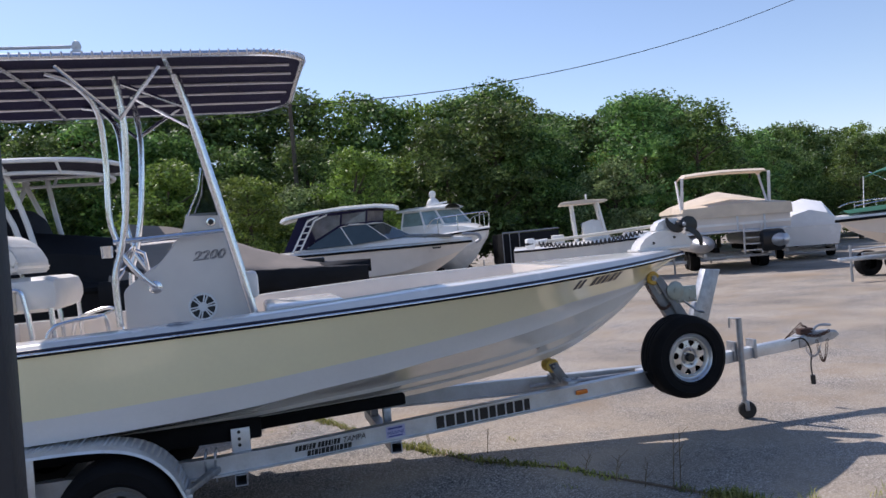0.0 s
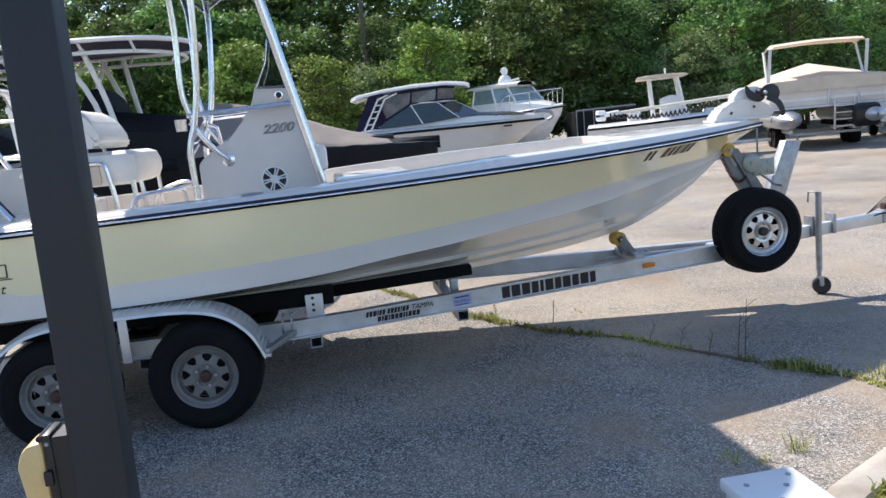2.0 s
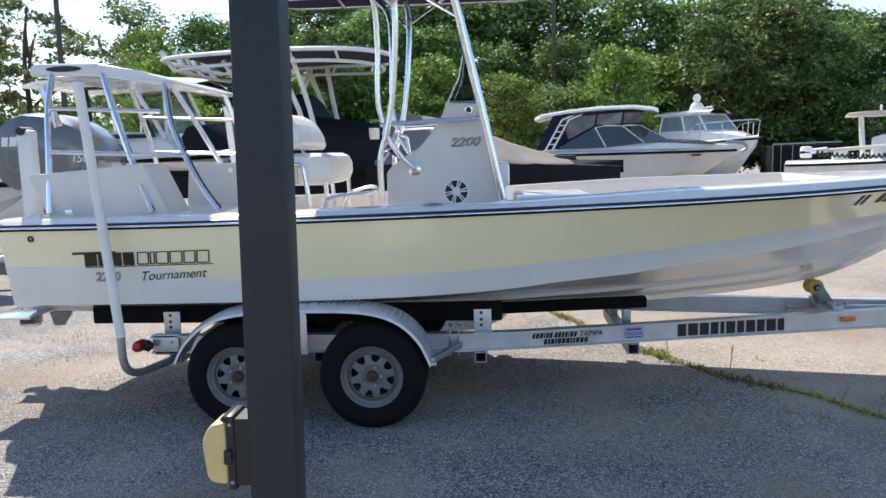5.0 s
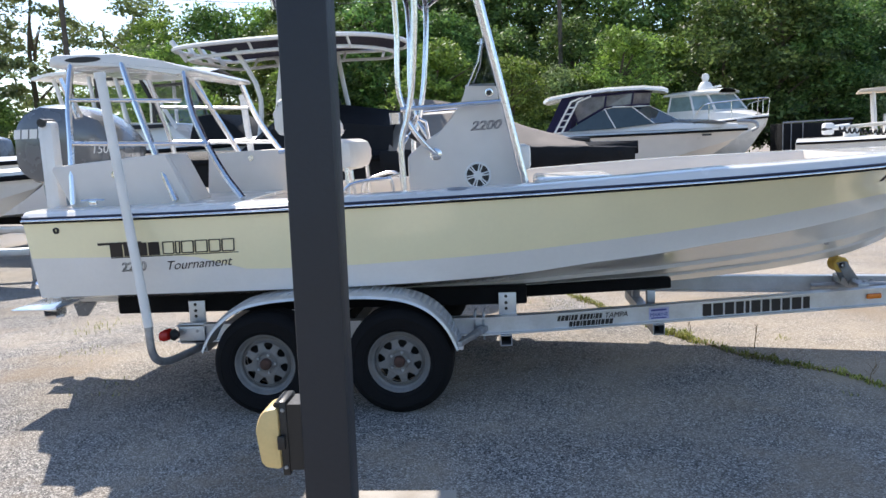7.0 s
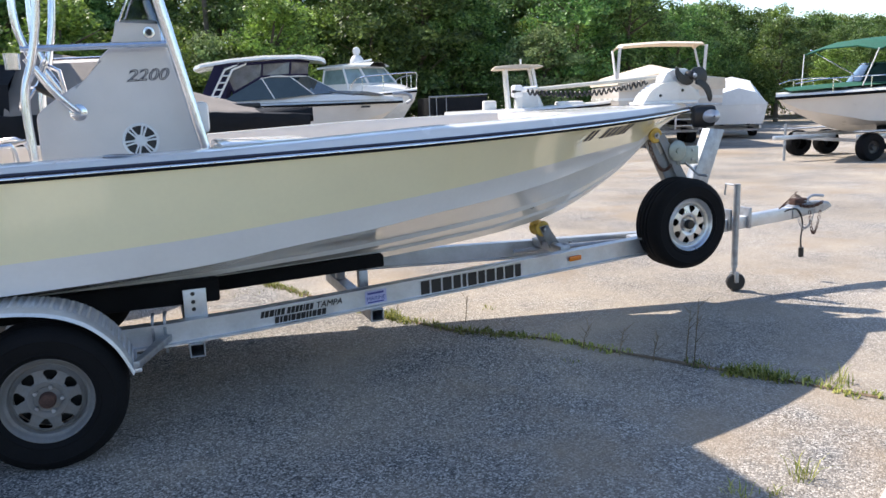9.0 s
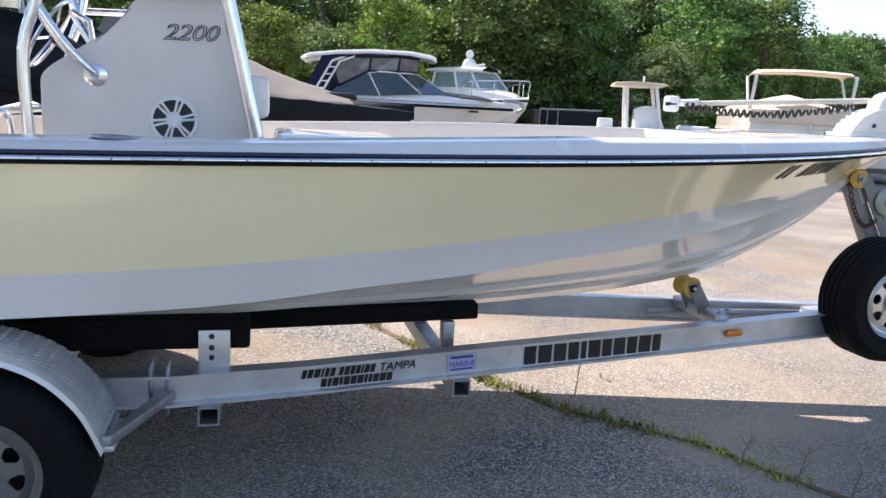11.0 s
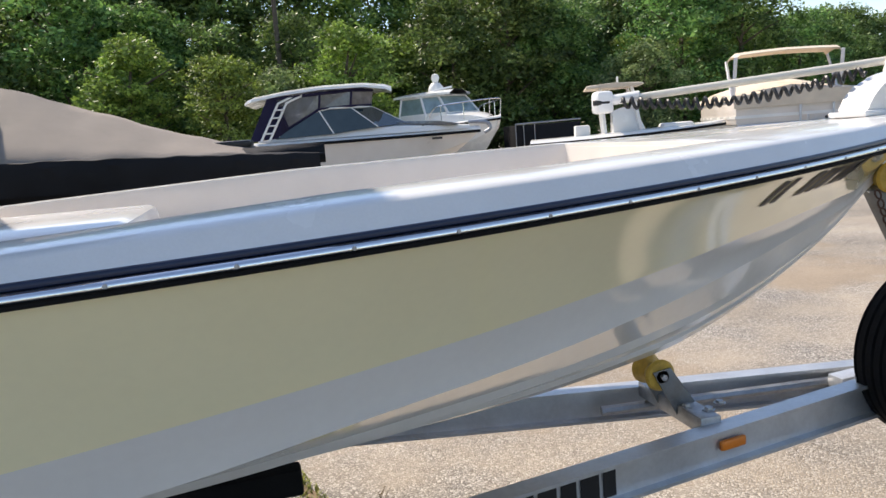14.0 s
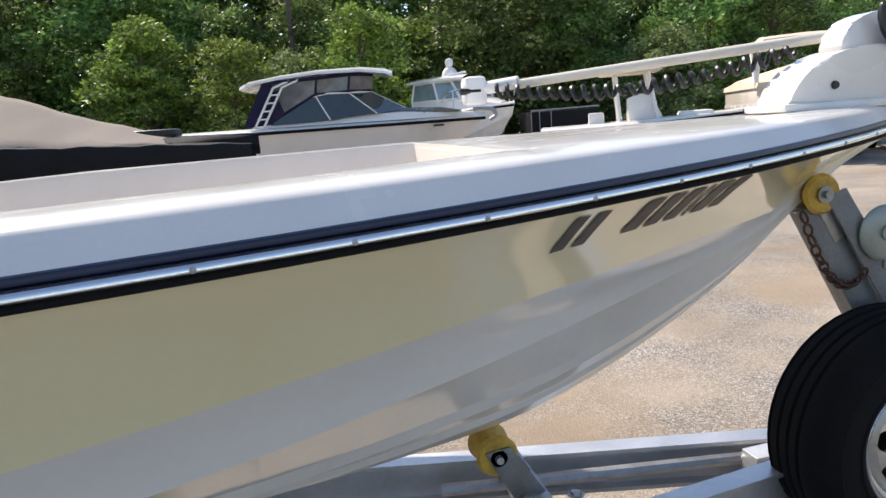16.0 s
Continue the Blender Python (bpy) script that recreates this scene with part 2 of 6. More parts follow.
# darker copy of grp; shade on hull sides and panels put into the colour
M["grp_shade"] = mat("shaded_far_gelcoat", (0.70, 0.64, 0.58), 0.3, vary=0.06, size=2, bump=0, coat=0.4)
M["bottom_paint"] = mat("brown_bottom_paint", (0.10, 0.05, 0.03), 0.8, vary=0.3, bump=0.3)
M["tint"] = mat("dark_window", (0.035, 0.055, 0.06), 0.04, vary=0.1, bump=0, coat=1.0)
M["pale_pane"] = mat("pale_cabin_pane", (0.22, 0.30, 0.30), 0.05, vary=0.25, size=3, bump=0, coat=1.0)
M["vinyl_pane"] = mat("clear_vinyl", (0.07, 0.075, 0.095), 0.12, vary=0.5, size=4, bump=0.15, coat=0.8)
M["clear"] = glass("clear_screen", (0.88, 0.92, 0.92))
M["smoke"] = glass("smoked_screen", (0.45, 0.48, 0.5))
M["bark"] = mat("bark", (0.11, 0.085, 0.06), 0.95, vary=0.35, size=9, grain=40, bump=0.9)
M["pole"] = mat("weathered_pole", (0.09, 0.075, 0.06), 0.9, vary=0.3, size=8, bump=0.5)
M["leaf_a"] = leaves("leaves_bright", (0.05, 0.11, 0.016), (0.30, 0.43, 0.085))
M["leaf_b"] = leaves("leaves_deep", (0.032, 0.085, 0.02), (0.21, 0.33, 0.085))
M["leaf_c"] = leaves("leaves_grey", (0.06, 0.10, 0.035), (0.26, 0.31, 0.12))
M["grass"] = leaves("grass_blades", (0.10, 0.15, 0.02), (0.42, 0.42, 0.12))
M["dry"] = leaves("dry_stems", (0.16, 0.12, 0.06), (0.28, 0.22, 0.12))
M["blue_sticker"] = mat("blue_sticker", (0.05, 0.06, 0.26), 0.35, vary=0.1, bump=0)
M["sticker"] = mat("lilac_sticker", (0.42, 0.44, 0.66), 0.35, vary=0.1, bump=0)
M["sign_green"] = mat("green_sign", (0.015, 0.16, 0.10), 0.5, vary=0.1, bump=0)

for key in ("rubber", "bunk", "black_canvas", "asphalt", "navy_canvas"):
    M[key].node_tree.nodes["Principled BSDF"].inputs["Specular IOR Level"].default_value = 0.18

# ---- building helpers ----
BASE = {}


def thing(name, at, label, category, group="", kind="", turn=0.0, local=False, size=(1, 1, 1)):
    """An Empty at the base of a thing; parts are given in world metres, or from its base with local."""
    ob = new(name)
    ob.empty_display_size = 0.2
    ob.matrix_basis = pose(*at, 0, 0, turn) @ Matrix.Diagonal((*size, 1))
    BASE[ob.name] = Vector((0, 0, 0)) if local else Vector(at)
    return tagged(ob, label, category, group, kind)


def finish(bm, name, material, smooth=40):
    me = bpy.data.meshes.new(name)
    bmesh.ops.recalc_face_normals(bm, faces=bm.faces)
    bm.to_mesh(me)
    bm.free()
    if smooth:
        me.shade_smooth()
        me.set_sharp_from_angle(angle=radians(smooth))
    for m in material if isinstance(material, (list, tuple)) else [material]:
        me.materials.append(M[m] if isinstance(m, str) else m)
    return me


def part(name, bm, material, parent=None, label="", smooth=40):
    base = BASE.get(parent.name, Vector()) if parent else Vector()
    if base.length:
        bmesh.ops.translate(bm, verts=bm.verts, vec=-base)
    ob = new(name, finish(bm, name, material, smooth))
    if parent:
        ob.parent = parent
        BASE[ob.name] = base
    return tagged(ob, label)


def alone(name, bm, material, label, category, group="", kind="", smooth=40):
    return tagged(part(name, bm, material, None, "", smooth), label, category, group, kind)


def box(bm, x0, x1, y0, y1, z0, z1, bevel=0.0):
    r = bmesh.ops.create_cube(bm, size=1, matrix=Matrix.Translation(((x0 + x1) / 2, (y0 + y1) / 2, (z0 + z1) / 2)) @ Matrix.Diagonal((abs(x1 - x0), abs(y1 - y0), abs(z1 - z0), 1)))
    if bevel:
        es = {e for v in r["verts"] for e in v.link_edges}
        bmesh.ops.bevel(bm, geom=list(es), offset=bevel, segments=2, affect="EDGES", profile=0.5)
    return bm


def boxed(*a, **k):
    return box(bmesh.new(), *a, **k)


def prism(bm, pts, a0, a1, axis="y", bevel=0.0):
    """A polygon drawn in the plane across an axis, drawn out along it."""
    def put(p, a):
        return {"y": (p[0], a, p[1]), "x": (a, p[0], p[1]), "z": (p[0], p[1], a)}[axis]
    v0, v1 = [bm.verts.new(put(p, a0)) for p in pts], [bm.verts.new(put(p, a1)) for p in pts]
    fs = [bm.faces.new(v0), bm.faces.new(v1[::-1])]
    for i in range(len(pts)):
        j = (i + 1) % len(pts)
        fs.append(bm.faces.new((v0[i], v1[i], v1[j], v0[j])))
    if bevel:
        bmesh.ops.bevel(bm, geom=list({e for f in fs for e in f.edges}), offset=bevel, segments=2, affect="EDGES", profile=0.5)
    return bm


def smoothed(pts, n=6, closed=False):
    """A Catmull-Rom curve through the points."""
    p = [Vector(q) for q in pts]
    out, k = [], len(p)
    for i in range(k if closed else k - 1):
        a, b, c, d = (p[(i + j) % k] if closed else p[min(max(i + j, 0), k - 1)] for j in (-1, 0, 1, 2))
        for s in range(n):
            t = s / n
            out.append(0.5 * (2 * b + (c - a) * t + (2 * a - 5 * b + 4 * c - d) * t * t + (3 * b - a - 3 * c + d) * t ** 3))
    return out if closed else out + [p[-1]]


def tube(bm, pts, r, seg=8, r1=None, closed=False):
    p = [Vector(q) for q in pts]
    rings, up = [], None
    for i, q in enumerate(p):
        d = (p[(i + 1) % len(p)] - p[i - 1]) if closed else (p[min(i + 1, len(p) - 1)] - p[max(i - 1, 0)])
        d.normalize()
        if up is None:
            up = d.orthogonal().normalized()
        up = (up - d * up.dot(d)).normalized()
        side = d.cross(up)
        rr = r if r1 is None else r + (r1 - r) * i / (len(p) - 1)
        rings.append([bm.verts.new(q + rr * (math.cos(a) * up + math.sin(a) * side)) for a in (2 * math.pi * k / seg for k in range(seg))])
    for i in range(len(rings) - (0 if closed else 1)):
        a, b = rings[i], rings[(i + 1) % len(rings)]
        for k in range(seg):
            bm.faces.new((a[k], a[(k + 1) % seg], b[(k + 1) % seg], b[k]))
    if not closed:
        bm.faces.new(rings[0][::-1])
        bm.faces.new(rings[-1])
    return bm


def tubed(pts, r, **k):
    return tube(bmesh.new(), pts, r, **k)


def lathe(bm, profile, centre, axis, seg=32):
    """Turns (radius, along) pairs round an axis."""
    ax = Vector(axis).normalized()
    u = ax.orthogonal().normalized()
    w, c = ax.cross(u), Vector(centre)
    rings = [[bm.verts.new(c + ax * a + max(r, 1e-4) * (math.cos(t) * u + math.sin(t) * w)) for t in (2 * math.pi * k / seg for k in range(seg))] for r, a in profile]
    for a, b in zip(rings, rings[1:]):
        for k in range(seg):
            bm.faces.new((a[k], a[(k + 1) % seg], b[(k + 1) % seg], b[k]))
    return bm


def turned(profile, centre, axis, seg=32):
    return lathe(bmesh.new(), profile, centre, axis, seg)


def skin(rows, bm=None, closed=False):
    """A sheet through rows of points."""
    bm = bm or bmesh.new()
    g = [[bm.verts.new(p) for p in row] for row in rows]
    for a, b in zip(g, g[1:]):
        k = len(a)
        for i in range(k if closed else k - 1):
            bm.faces.new((a[i], a[(i + 1) % k], b[(i + 1) % k], b[i]))
    return bm


def both(rows, bm=None):
    """The sheet and its mirror image across y = 0."""
    bm = skin(rows, bm)
    return skin([[(p[0], -p[1], p[2]) for p in row] for row in rows], bm)


def sheet(bm, thick):
    """Gives a sheet its thickness."""
    bmesh.ops.recalc_face_normals(bm, faces=bm.faces)
    bmesh.ops.solidify(bm, geom=list(bm.faces), thickness=thick)
    return bm


def lerp(table, x):
    return float(np.interp(x, [a for a, _ in table], [b for _, b in table]))


def written(text, size, m, material, parent, label="", name="lettering", slant=0.0, outline=0.0):
    cu = bpy.data.curves.new("writing", "FONT")
    cu.body, cu.size, cu.shear, cu.extrude = text, size, slant, 0.001
    if outline:
        cu.fill_mode, cu.bevel_depth, cu.bevel_resolution = "NONE", outline, 0
    tmp = new("writing", cu)
    dg = bpy.context.evaluated_depsgraph_get()
    me = bpy.data.meshes.new_from_object(tmp.evaluated_get(dg))
    bpy.data.objects.remove(tmp)
    me.transform(Matrix.Translation(-BASE.get(parent.name, Vector())) @ m)
    me.materials.clear()
    me.materials.append(M[material])
    ob = new(name, me)
    ob.parent = parent
    BASE[ob.name] = BASE.get(parent.name, Vector())
    return tagged(ob, label)


def facing(a, b, z_up=(0, 0, 1)):
    """A pose at a whose x runs to b and whose y runs upwards: for writing on a face seen from -y."""
    x = (Vector(b) - Vector(a)).normalized()
    zz = x.cross(Vector(z_up)).normalized()
    y = zz.cross(x)
    return Matrix.Translation(a) @ Matrix((x, y, zz)).transposed().to_4x4()


def conform(me_verts, wrap):
    """Lays flat points (across, up) on a curved face."""
    for v in me_verts:
        v.co = wrap(v.co.x, v.co.y, v.co.z)


def bars(widths, gap, height, m, parent, material="decal", name="marking", label="", slant=0.15):
    """Plain slanted blocks in a row, in place of marks that are not lettered."""
    bm, x = bmesh.new(), 0.0
    for w in widths:
        prism(bm, [(x, 0), (x + w, 0), (x + w + slant * height, height), (x + slant * height, height)], 0, 0.0015, "z")
        x += w + gap
    bm.transform(m)
    return part(name, bm, material, parent, label, smooth=0)


def curve(table, x):
    """A smooth curve through (x, value) pairs."""
    xs, ys = [a for a, _ in table], [b for _, b in table]
    k = len(xs)
    i = min(max(int(np.searchsorted(xs, x)) - 1, 0), k - 2)

    def slope(j):
        a, b = max(j - 1, 0), min(j + 1, k - 1)
        return (ys[b] - ys[a]) / (xs[b] - xs[a])
    h = xs[i + 1] - xs[i]
    t = min(max((x - xs[i]) / h, 0), 1)
    return (2 * t ** 3 - 3 * t * t + 1) * ys[i] + (t ** 3 - 2 * t * t + t) * h * slope(i) + (3 * t * t - 2 * t ** 3) * ys[i + 1] + (t ** 3 - t * t) * h * slope(i + 1)


# ---- ground ----
bm = bmesh.new()
bmesh.ops.create_grid(bm, x_segments=60, y_segments=60, size=0.5, matrix=Matrix.Translation((5, 60, 0)) @ Matrix.Diagonal((600, 600, 1, 1)))
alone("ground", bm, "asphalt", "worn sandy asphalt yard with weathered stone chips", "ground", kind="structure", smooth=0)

# the kerb and the planted strip beside it
KERB = [(2.2, -3.46), (2.83, -3.065), (3.131, -2.905), (3.556, -2.678), (4.025, -2.429), (6.0, -1.7), (10.0, -0.9)]
bm = bmesh.new()
rows = []
for x, y in KERB:
    rows.append([(x, y, 0.0), (x + 0.02, y - 0.03, 0.045), (x + 0.05, y - 0.09, 0.06), (x + 0.08, y - 0.17, 0.06), (x + 0.09, y - 0.20, 0.03)])
skin(rows, bm)
alone("kerb", sheet(bm, 0.05), "concrete", "low worn concrete kerb with dirt along it", "kerb", kind="structure")
bm = bmesh.new()
skin([[(x + 0.085, y - 0.19, 0.035), (x + 0.6, y - 1.6, 0.05), (x + 3, y - 6, 0.05)] for x, y in KERB], bm)
alone("planting_bed", sheet(bm, 0.03), "soil", "bare brown soil strip behind the kerb", "soil", kind="structure")


def blades(bm, x, y, count, height, spread, rng, z=0.0, lean=0.5, width=0.006):
    for _ in range(count):
        a, r = rng.uniform(0, 6.283), spread * rng.random() ** 0.6
        h, l = height * rng.uniform(0.4, 1.0), lean * rng.uniform(0.2, 1)
        b = rng.uniform(0, 6.283)
        p = Vector((x + r * math.cos(a), y + r * math.sin(a), z))
        d, s = Vector((math.cos(b), math.sin(b), 0)), Vector((-math.sin(b), math.cos(b), 0)) * width
        q = [p - s, p + s, p + d * l * h * 0.4 + s * 0.8 + Vector((0, 0, h * 0.6)), p + d * l * h * 0.4 - s * 0.8 + Vector((0, 0, h * 0.6))]
        v = [bm.verts.new(c) for c in q]
        t = bm.verts.new(p + d * l * h + Vector((0, 0, h * (1 - 0.25 * l))))
        bm.faces.new(v)
        bm.faces.new((v[3], v[2], t))


rng = random.Random(4)
JOINT = [(0.6, 4.2), (2.0, 0.75), (2.45, -0.06), (2.99, -0.57), (3.2, -0.96), (3.51, -1.43), (3.73, -1.76), (4.0, -2.2)]
bm = bmesh.new()
for (xa, ya), (xb, yb) in zip(JOINT, JOINT[1:]):
    d = Vector((yb - ya, xa - xb, 0)).normalized()
    n = 12
    row = []
    for i in range(n + 1):
        p = Vector((xa, ya, 0.004)).lerp(Vector((xb, yb, 0.004)), i / n)
        w_ = 0.022 + 0.016 * noise.noise(p * 5)
        row.append([p - d * w_, p + Vector((0, 0, 0.006)), p + d * w_ * 0.8])
    skin(row, bm)
alone("joint_soil", bm, "soil", "dark soil gathered in the pavement joint", "soil", kind="stuff")
bm = bmesh.new()
for (xa, ya), (xb, yb) in zip(JOINT, JOINT[1:]):
    n = int(math.hypot(xb - xa, yb - ya) * 26)
    for i in range(n):
        t = (i + rng.random()) / n
        x, y = xa + (xb - xa) * t, ya + (yb - ya) * t
        g = noise.noise((x * 2.1, y * 2.1, 3))
        if g > -0.25:
            blades(bm, x + rng.gauss(0, 0.018), y + rng.gauss(0, 0.018), int(12 + 26 * max(g, 0)), 0.04 + 0.07 * max(g, 0), 0.06, rng, lean=1.2, width=0.005)
alone("joint_weeds", bm, "grass", "low green weeds along a pavement joint", "weeds", kind="stuff", smooth=0)
bm = bmesh.new()
for x, y, n, h, s in ((2.97, -2.66, 32, 0.17, 0.06), (2.75, -2.72, 20, 0.08, 0.05), (2.62, -2.66, 26, 0.1, 0.06), (3.98, -1.95, 40, 0.14, 0.07), (4.5, -2.05, 50, 0.09, 0.16), (2.9, 0.35, 22, 0.06, 0.07),
                      (2.85, -1.0, 16, 0.05, 0.06), (-0.55, -3.05, 60, 0.17, 0.16), (-0.15, -3.25, 45, 0.15, 0.12), (-0.85, -2.9, 35, 0.12, 0.12), (0.1, -3.35, 24, 0.1, 0.08), (2.3, 0.3, 30, 0.05, 0.1),
                      (1.2, 1.9, 40, 0.06, 0.3), (-3.4, 1.3, 60, 0.1, 0.35), (-3.0, 0.3, 40, 0.07, 0.3), (-4.2, 0.1, 50, 0.12, 0.3), (-2.3, -0.6, 40, 0.06, 0.3), (4.7, 6.9, 60, 0.15, 0.3)):
    blades(bm, x, y, int(n * 0.9), h * 0.8, s, rng, lean=1.2, width=0.0026)
for _ in range(900):
    i = rng.randrange(len(KERB) - 2)
    t = rng.random()
    x, y = KERB[i][0] + (KERB[i + 1][0] - KERB[i][0]) * t, KERB[i][1] + (KERB[i + 1][1] - KERB[i][1]) * t
    d = 0.2 + 1.4 * rng.random()
    blades(bm, x + 0.3 * d, y - d, 7, 0.08, 0.06, rng, z=0.045, lean=1.1, width=0.008)
alone("grass_tufts", bm, "grass", "yellow-green grass tufts in pavement cracks", "grass", kind="stuff", smooth=0)
bm = bmesh.new()
for x, y, h in ((3.46, -1.38, 0.42), (3.44, -1.33, 0.36), (3.3, -1.2, 0.16), (3.18, -1.02, 0.18), (3.05, -0.8, 0.15), (2.6, 0.1, 0.2), (2.2, 0.5, 0.16)):
    top = (x + rng.uniform(-0.05, 0.05), y, h)
    tube(bm, [(x, y, 0), (x + 0.01, y, h * 0.5), top], 0.004, seg=5, r1=0.0015)
    for k in range(5):
        b = Vector((x, y, 0)).lerp(Vector(top), 0.35 + 0.13 * k)
        tube(bm, [b, b + Vector((rng.uniform(-0.06, 0.06), rng.uniform(-0.04, 0.04), 0.06))], 0.002, seg=4, r1=0.001)
alone("dry_weed_stalks", bm, "dry", "thin dry weed stalks in the pavement joint", "weeds", kind="stuff", smooth=0)

# pale concrete pad, white lid and the dark post
bm = boxed(-0.3, 0.42, -3.2, -2.3, -0.05, 0.012, bevel=0.006)
alone("concrete_pad", bm, "concrete", "pale stained concrete footing pad", "pad", kind="structure")
white_box = thing("utility_box", (2.55, -3.2, 0), "white plastic utility box lid on the ground", "utility box")
part("lid", boxed(2.38, 2.72, -3.34, -3.0, 0.06, 0.115, bevel=0.012), "pvc", white_box)
part("body", boxed(2.4, 2.7, -3.32, -3.02, 0, 0.058), "pvc", white_box)
for x, y in ((2.45, -3.1), (2.6, -3.15), (2.52, -3.25), (2.66, -3.07)):
    part("bolt", turned([(0.012, 0), (0.012, 0.004), (0, 0.005)], (x, y, 0.115), (0, 0, 1), 10), "galv", white_box)

PX, PY, PW, PD = 0.176, -3.81, 0.066, 0.052
post = thing("porch_post", (PX, PY, 0), "dark grey painted square porch post", "post")
bm = boxed(PX - PW, PX + PW, PY - PD, PY + PD, 0.0, 3.2, bevel=0.008)
shaft = part("shaft", bm, "post", post)
part("base_plate", boxed(PX - 0.1, PX + 0.1, PY - 0.1, PY + 0.1, 0, 0.012, bevel=0.004), "post", post)
post.rotation_euler = (0, radians(0.7), 0)
QX = PX - PW - 0.016
outlet = thing("outlet_cover", (QX, PY, 0.96), "yellowed plastic weatherproof outlet cover on the post", "outlet cover")
part("hood", prism(bmesh.new(), [(QX - 0.115, 0.98), (QX - 0.105, 0.885), (QX - 0.09, 0.868), (QX - 0.045, 0.862), (QX - 0.045, 1.045), (QX - 0.085, 1.035), (QX - 0.1, 1.02)], PY - 0.055, PY + 0.055, "y", bevel=0.012), "yellowed", outlet)
part("mounting_plate", boxed(QX - 0.044, QX - 0.022, PY - 0.05, PY + 0.05, 0.845, 1.06, bevel=0.005), "black", outlet)
part("hinge", tubed([(QX - 0.05, PY - 0.05, 1.05), (QX - 0.05, PY + 0.05, 1.05)], 0.008), "black", outlet)
part("latch", boxed(QX - 0.05, QX - 0.028, PY - 0.064, PY - 0.051, 0.925, 0.965, bevel=0.004), "black", outlet)
for z in (0.87, 1.035):
    part("screw", turned([(0, 0.004), (0.005, 0.003), (0.006, 0)], (QX - 0.033, PY - 0.05, z), (0, -1, 0), 8), "galv", outlet)
outlet.location += Vector((0.011, 0, -0.03))
part("back_box", boxed(QX - 0.022, PX - PW + 0.004, PY - 0.045, PY + 0.045, 0.86, 1.05), "black", outlet)

# ---- the bay boat ----
X0, X1 = -2.42, 4.45
SHEER_Z = [(-2.42, 1.305), (-1.2, 1.315), (0.0, 1.34), (1.26, 1.372), (2.25, 1.398), (3.2, 1.426), (4.0, 1.453), (4.45, 1.47)]
CHINE_Z = [(-2.42, 0.785), (-0.4, 0.80), (0.3, 0.822), (0.79, 0.850), (1.22, 0.895), (1.66, 0.930), (2.04, 0.972), (2.42, 1.005), (2.75, 1.041), (3.05, 1.082), (3.6, 1.172), (4.0, 1.242), (4.2, 1.35), (4.45, 1.47)]
KEEL_Z = [(-2.42, 0.53), (0.0, 0.54), (1.4, 0.555), (1.96, 0.578), (2.34, 0.612), (2.71, 0.652), (3.04, 0.708), (3.25, 0.756), (3.47, 0.842), (3.70, 0.962), (3.90, 1.092), (4.07, 1.235), (4.27, 1.39), (4.45, 1.47)]
BOOT_Z = [(-2.42, 1.06), (-1.42, 1.05), (-1.3, 1.04), (-0.98, 0.948), (-0.75, 0.943), (-0.26, 0.952), (0.3, 0.976), (0.72, 0.998), (1.05, 1.024), (1.38, 1.050), (1.9, 1.092), (2.3, 1.128), (2.6, 1.160), (2.96, 1.197), (3.17, 1.222), (3.6, 1.252), (4.0, 1.272), (4.2, 1.36), (4.45, 1.47)]


def sheer_y(x):
    u = max(0.0, (x - 0.3) / (X1 - 0.3))
    a = max(0.0, (0.3 - x) / 2.72)
    return max(0.012, 1.22 * (1 - u ** 2.75)) - 0.07 * a * a


def chine_y(x):
    u = max(0.0, (x + 0.2) / (4.3))
    return max(0.008, 1.04 * (1 - u ** 2.3)) if x < 4.1 else max(0.006, 0.02 * (X1 - x))


def section(x):
    """Keel, chine, paint line and sheer of the hull at x, as (y, z)."""
    zs, zc, zk = curve(SHEER_Z, x), curve(CHINE_Z, x), curve(KEEL_Z, x)
    zc = max(zc, zk + 0.004)
    zb = min(max(lerp(BOOT_Z, x), zc + 0.003), zs - 0.004)
    return zk, (chine_y(x), zc), zb, (sheer_y(x), zs)


def side_y(x, z):
    _, (yc, zc), _, (ys, zs) = section(x)
    t = min(max((z - zc) / max(zs - zc, 0.01), 0), 1)
    f = 1.0 + 0.75 * max(0.0, (x - 0.5) / 4.0)
    return yc + (ys - yc) * t ** f


STATIONS = sorted(set([X0 + (X1 - X0) * i / 70 for i in range(71)] + [-1.42, -1.3, -0.98, 3.1, 3.115]))
boat = thing("bay_boat", (1.0, 0, 0.53), "cream and white fibreglass bay boat on a trailer", "boat")
upper, lower, under = [], [], []
for x in STATIONS:
    zk, (yc, zc), zb, (ys, zs) = section(x)
    upper.append([(x, -side_y(x, zb + (zs - zb) * t), zb + (zs - zb) * t) for t in (0, 0.2, 0.4, 0.6, 0.8, 1)])
    lower.append([(x, -side_y(x, zc + (zb - zc) * t), zc + (zb - zc) * t) for t in (0, 0.33, 0.66, 1)])
    hook = 0.055 * min(1, yc * 2)
    under.append([(x, 0, zk), (x, -yc * 0.22, zk + (zc - zk) * 0.22), (x, -yc * 0.22 - hook * 0.5, zk + (zc - zk) * 0.22 - 0.004), (x, -yc * 0.24 - hook * 0.5, zk + (zc - zk) * 0.24 + 0.012 * min(1, yc * 2)), (x, -yc * 0.52, zk + (zc - zk) * 0.52),
                  (x, -yc * 0.52 - hook * 0.8, zk + (zc - zk) * 0.52 - 0.006), (x, -yc * 0.55 - hook * 0.8, zk + (zc - zk) * 0.55 + 0.016 * min(1, yc * 2)), (x, -yc + hook * 1.2, zc - 0.016 * min(1, yc * 2)), (x, -yc, zc)])
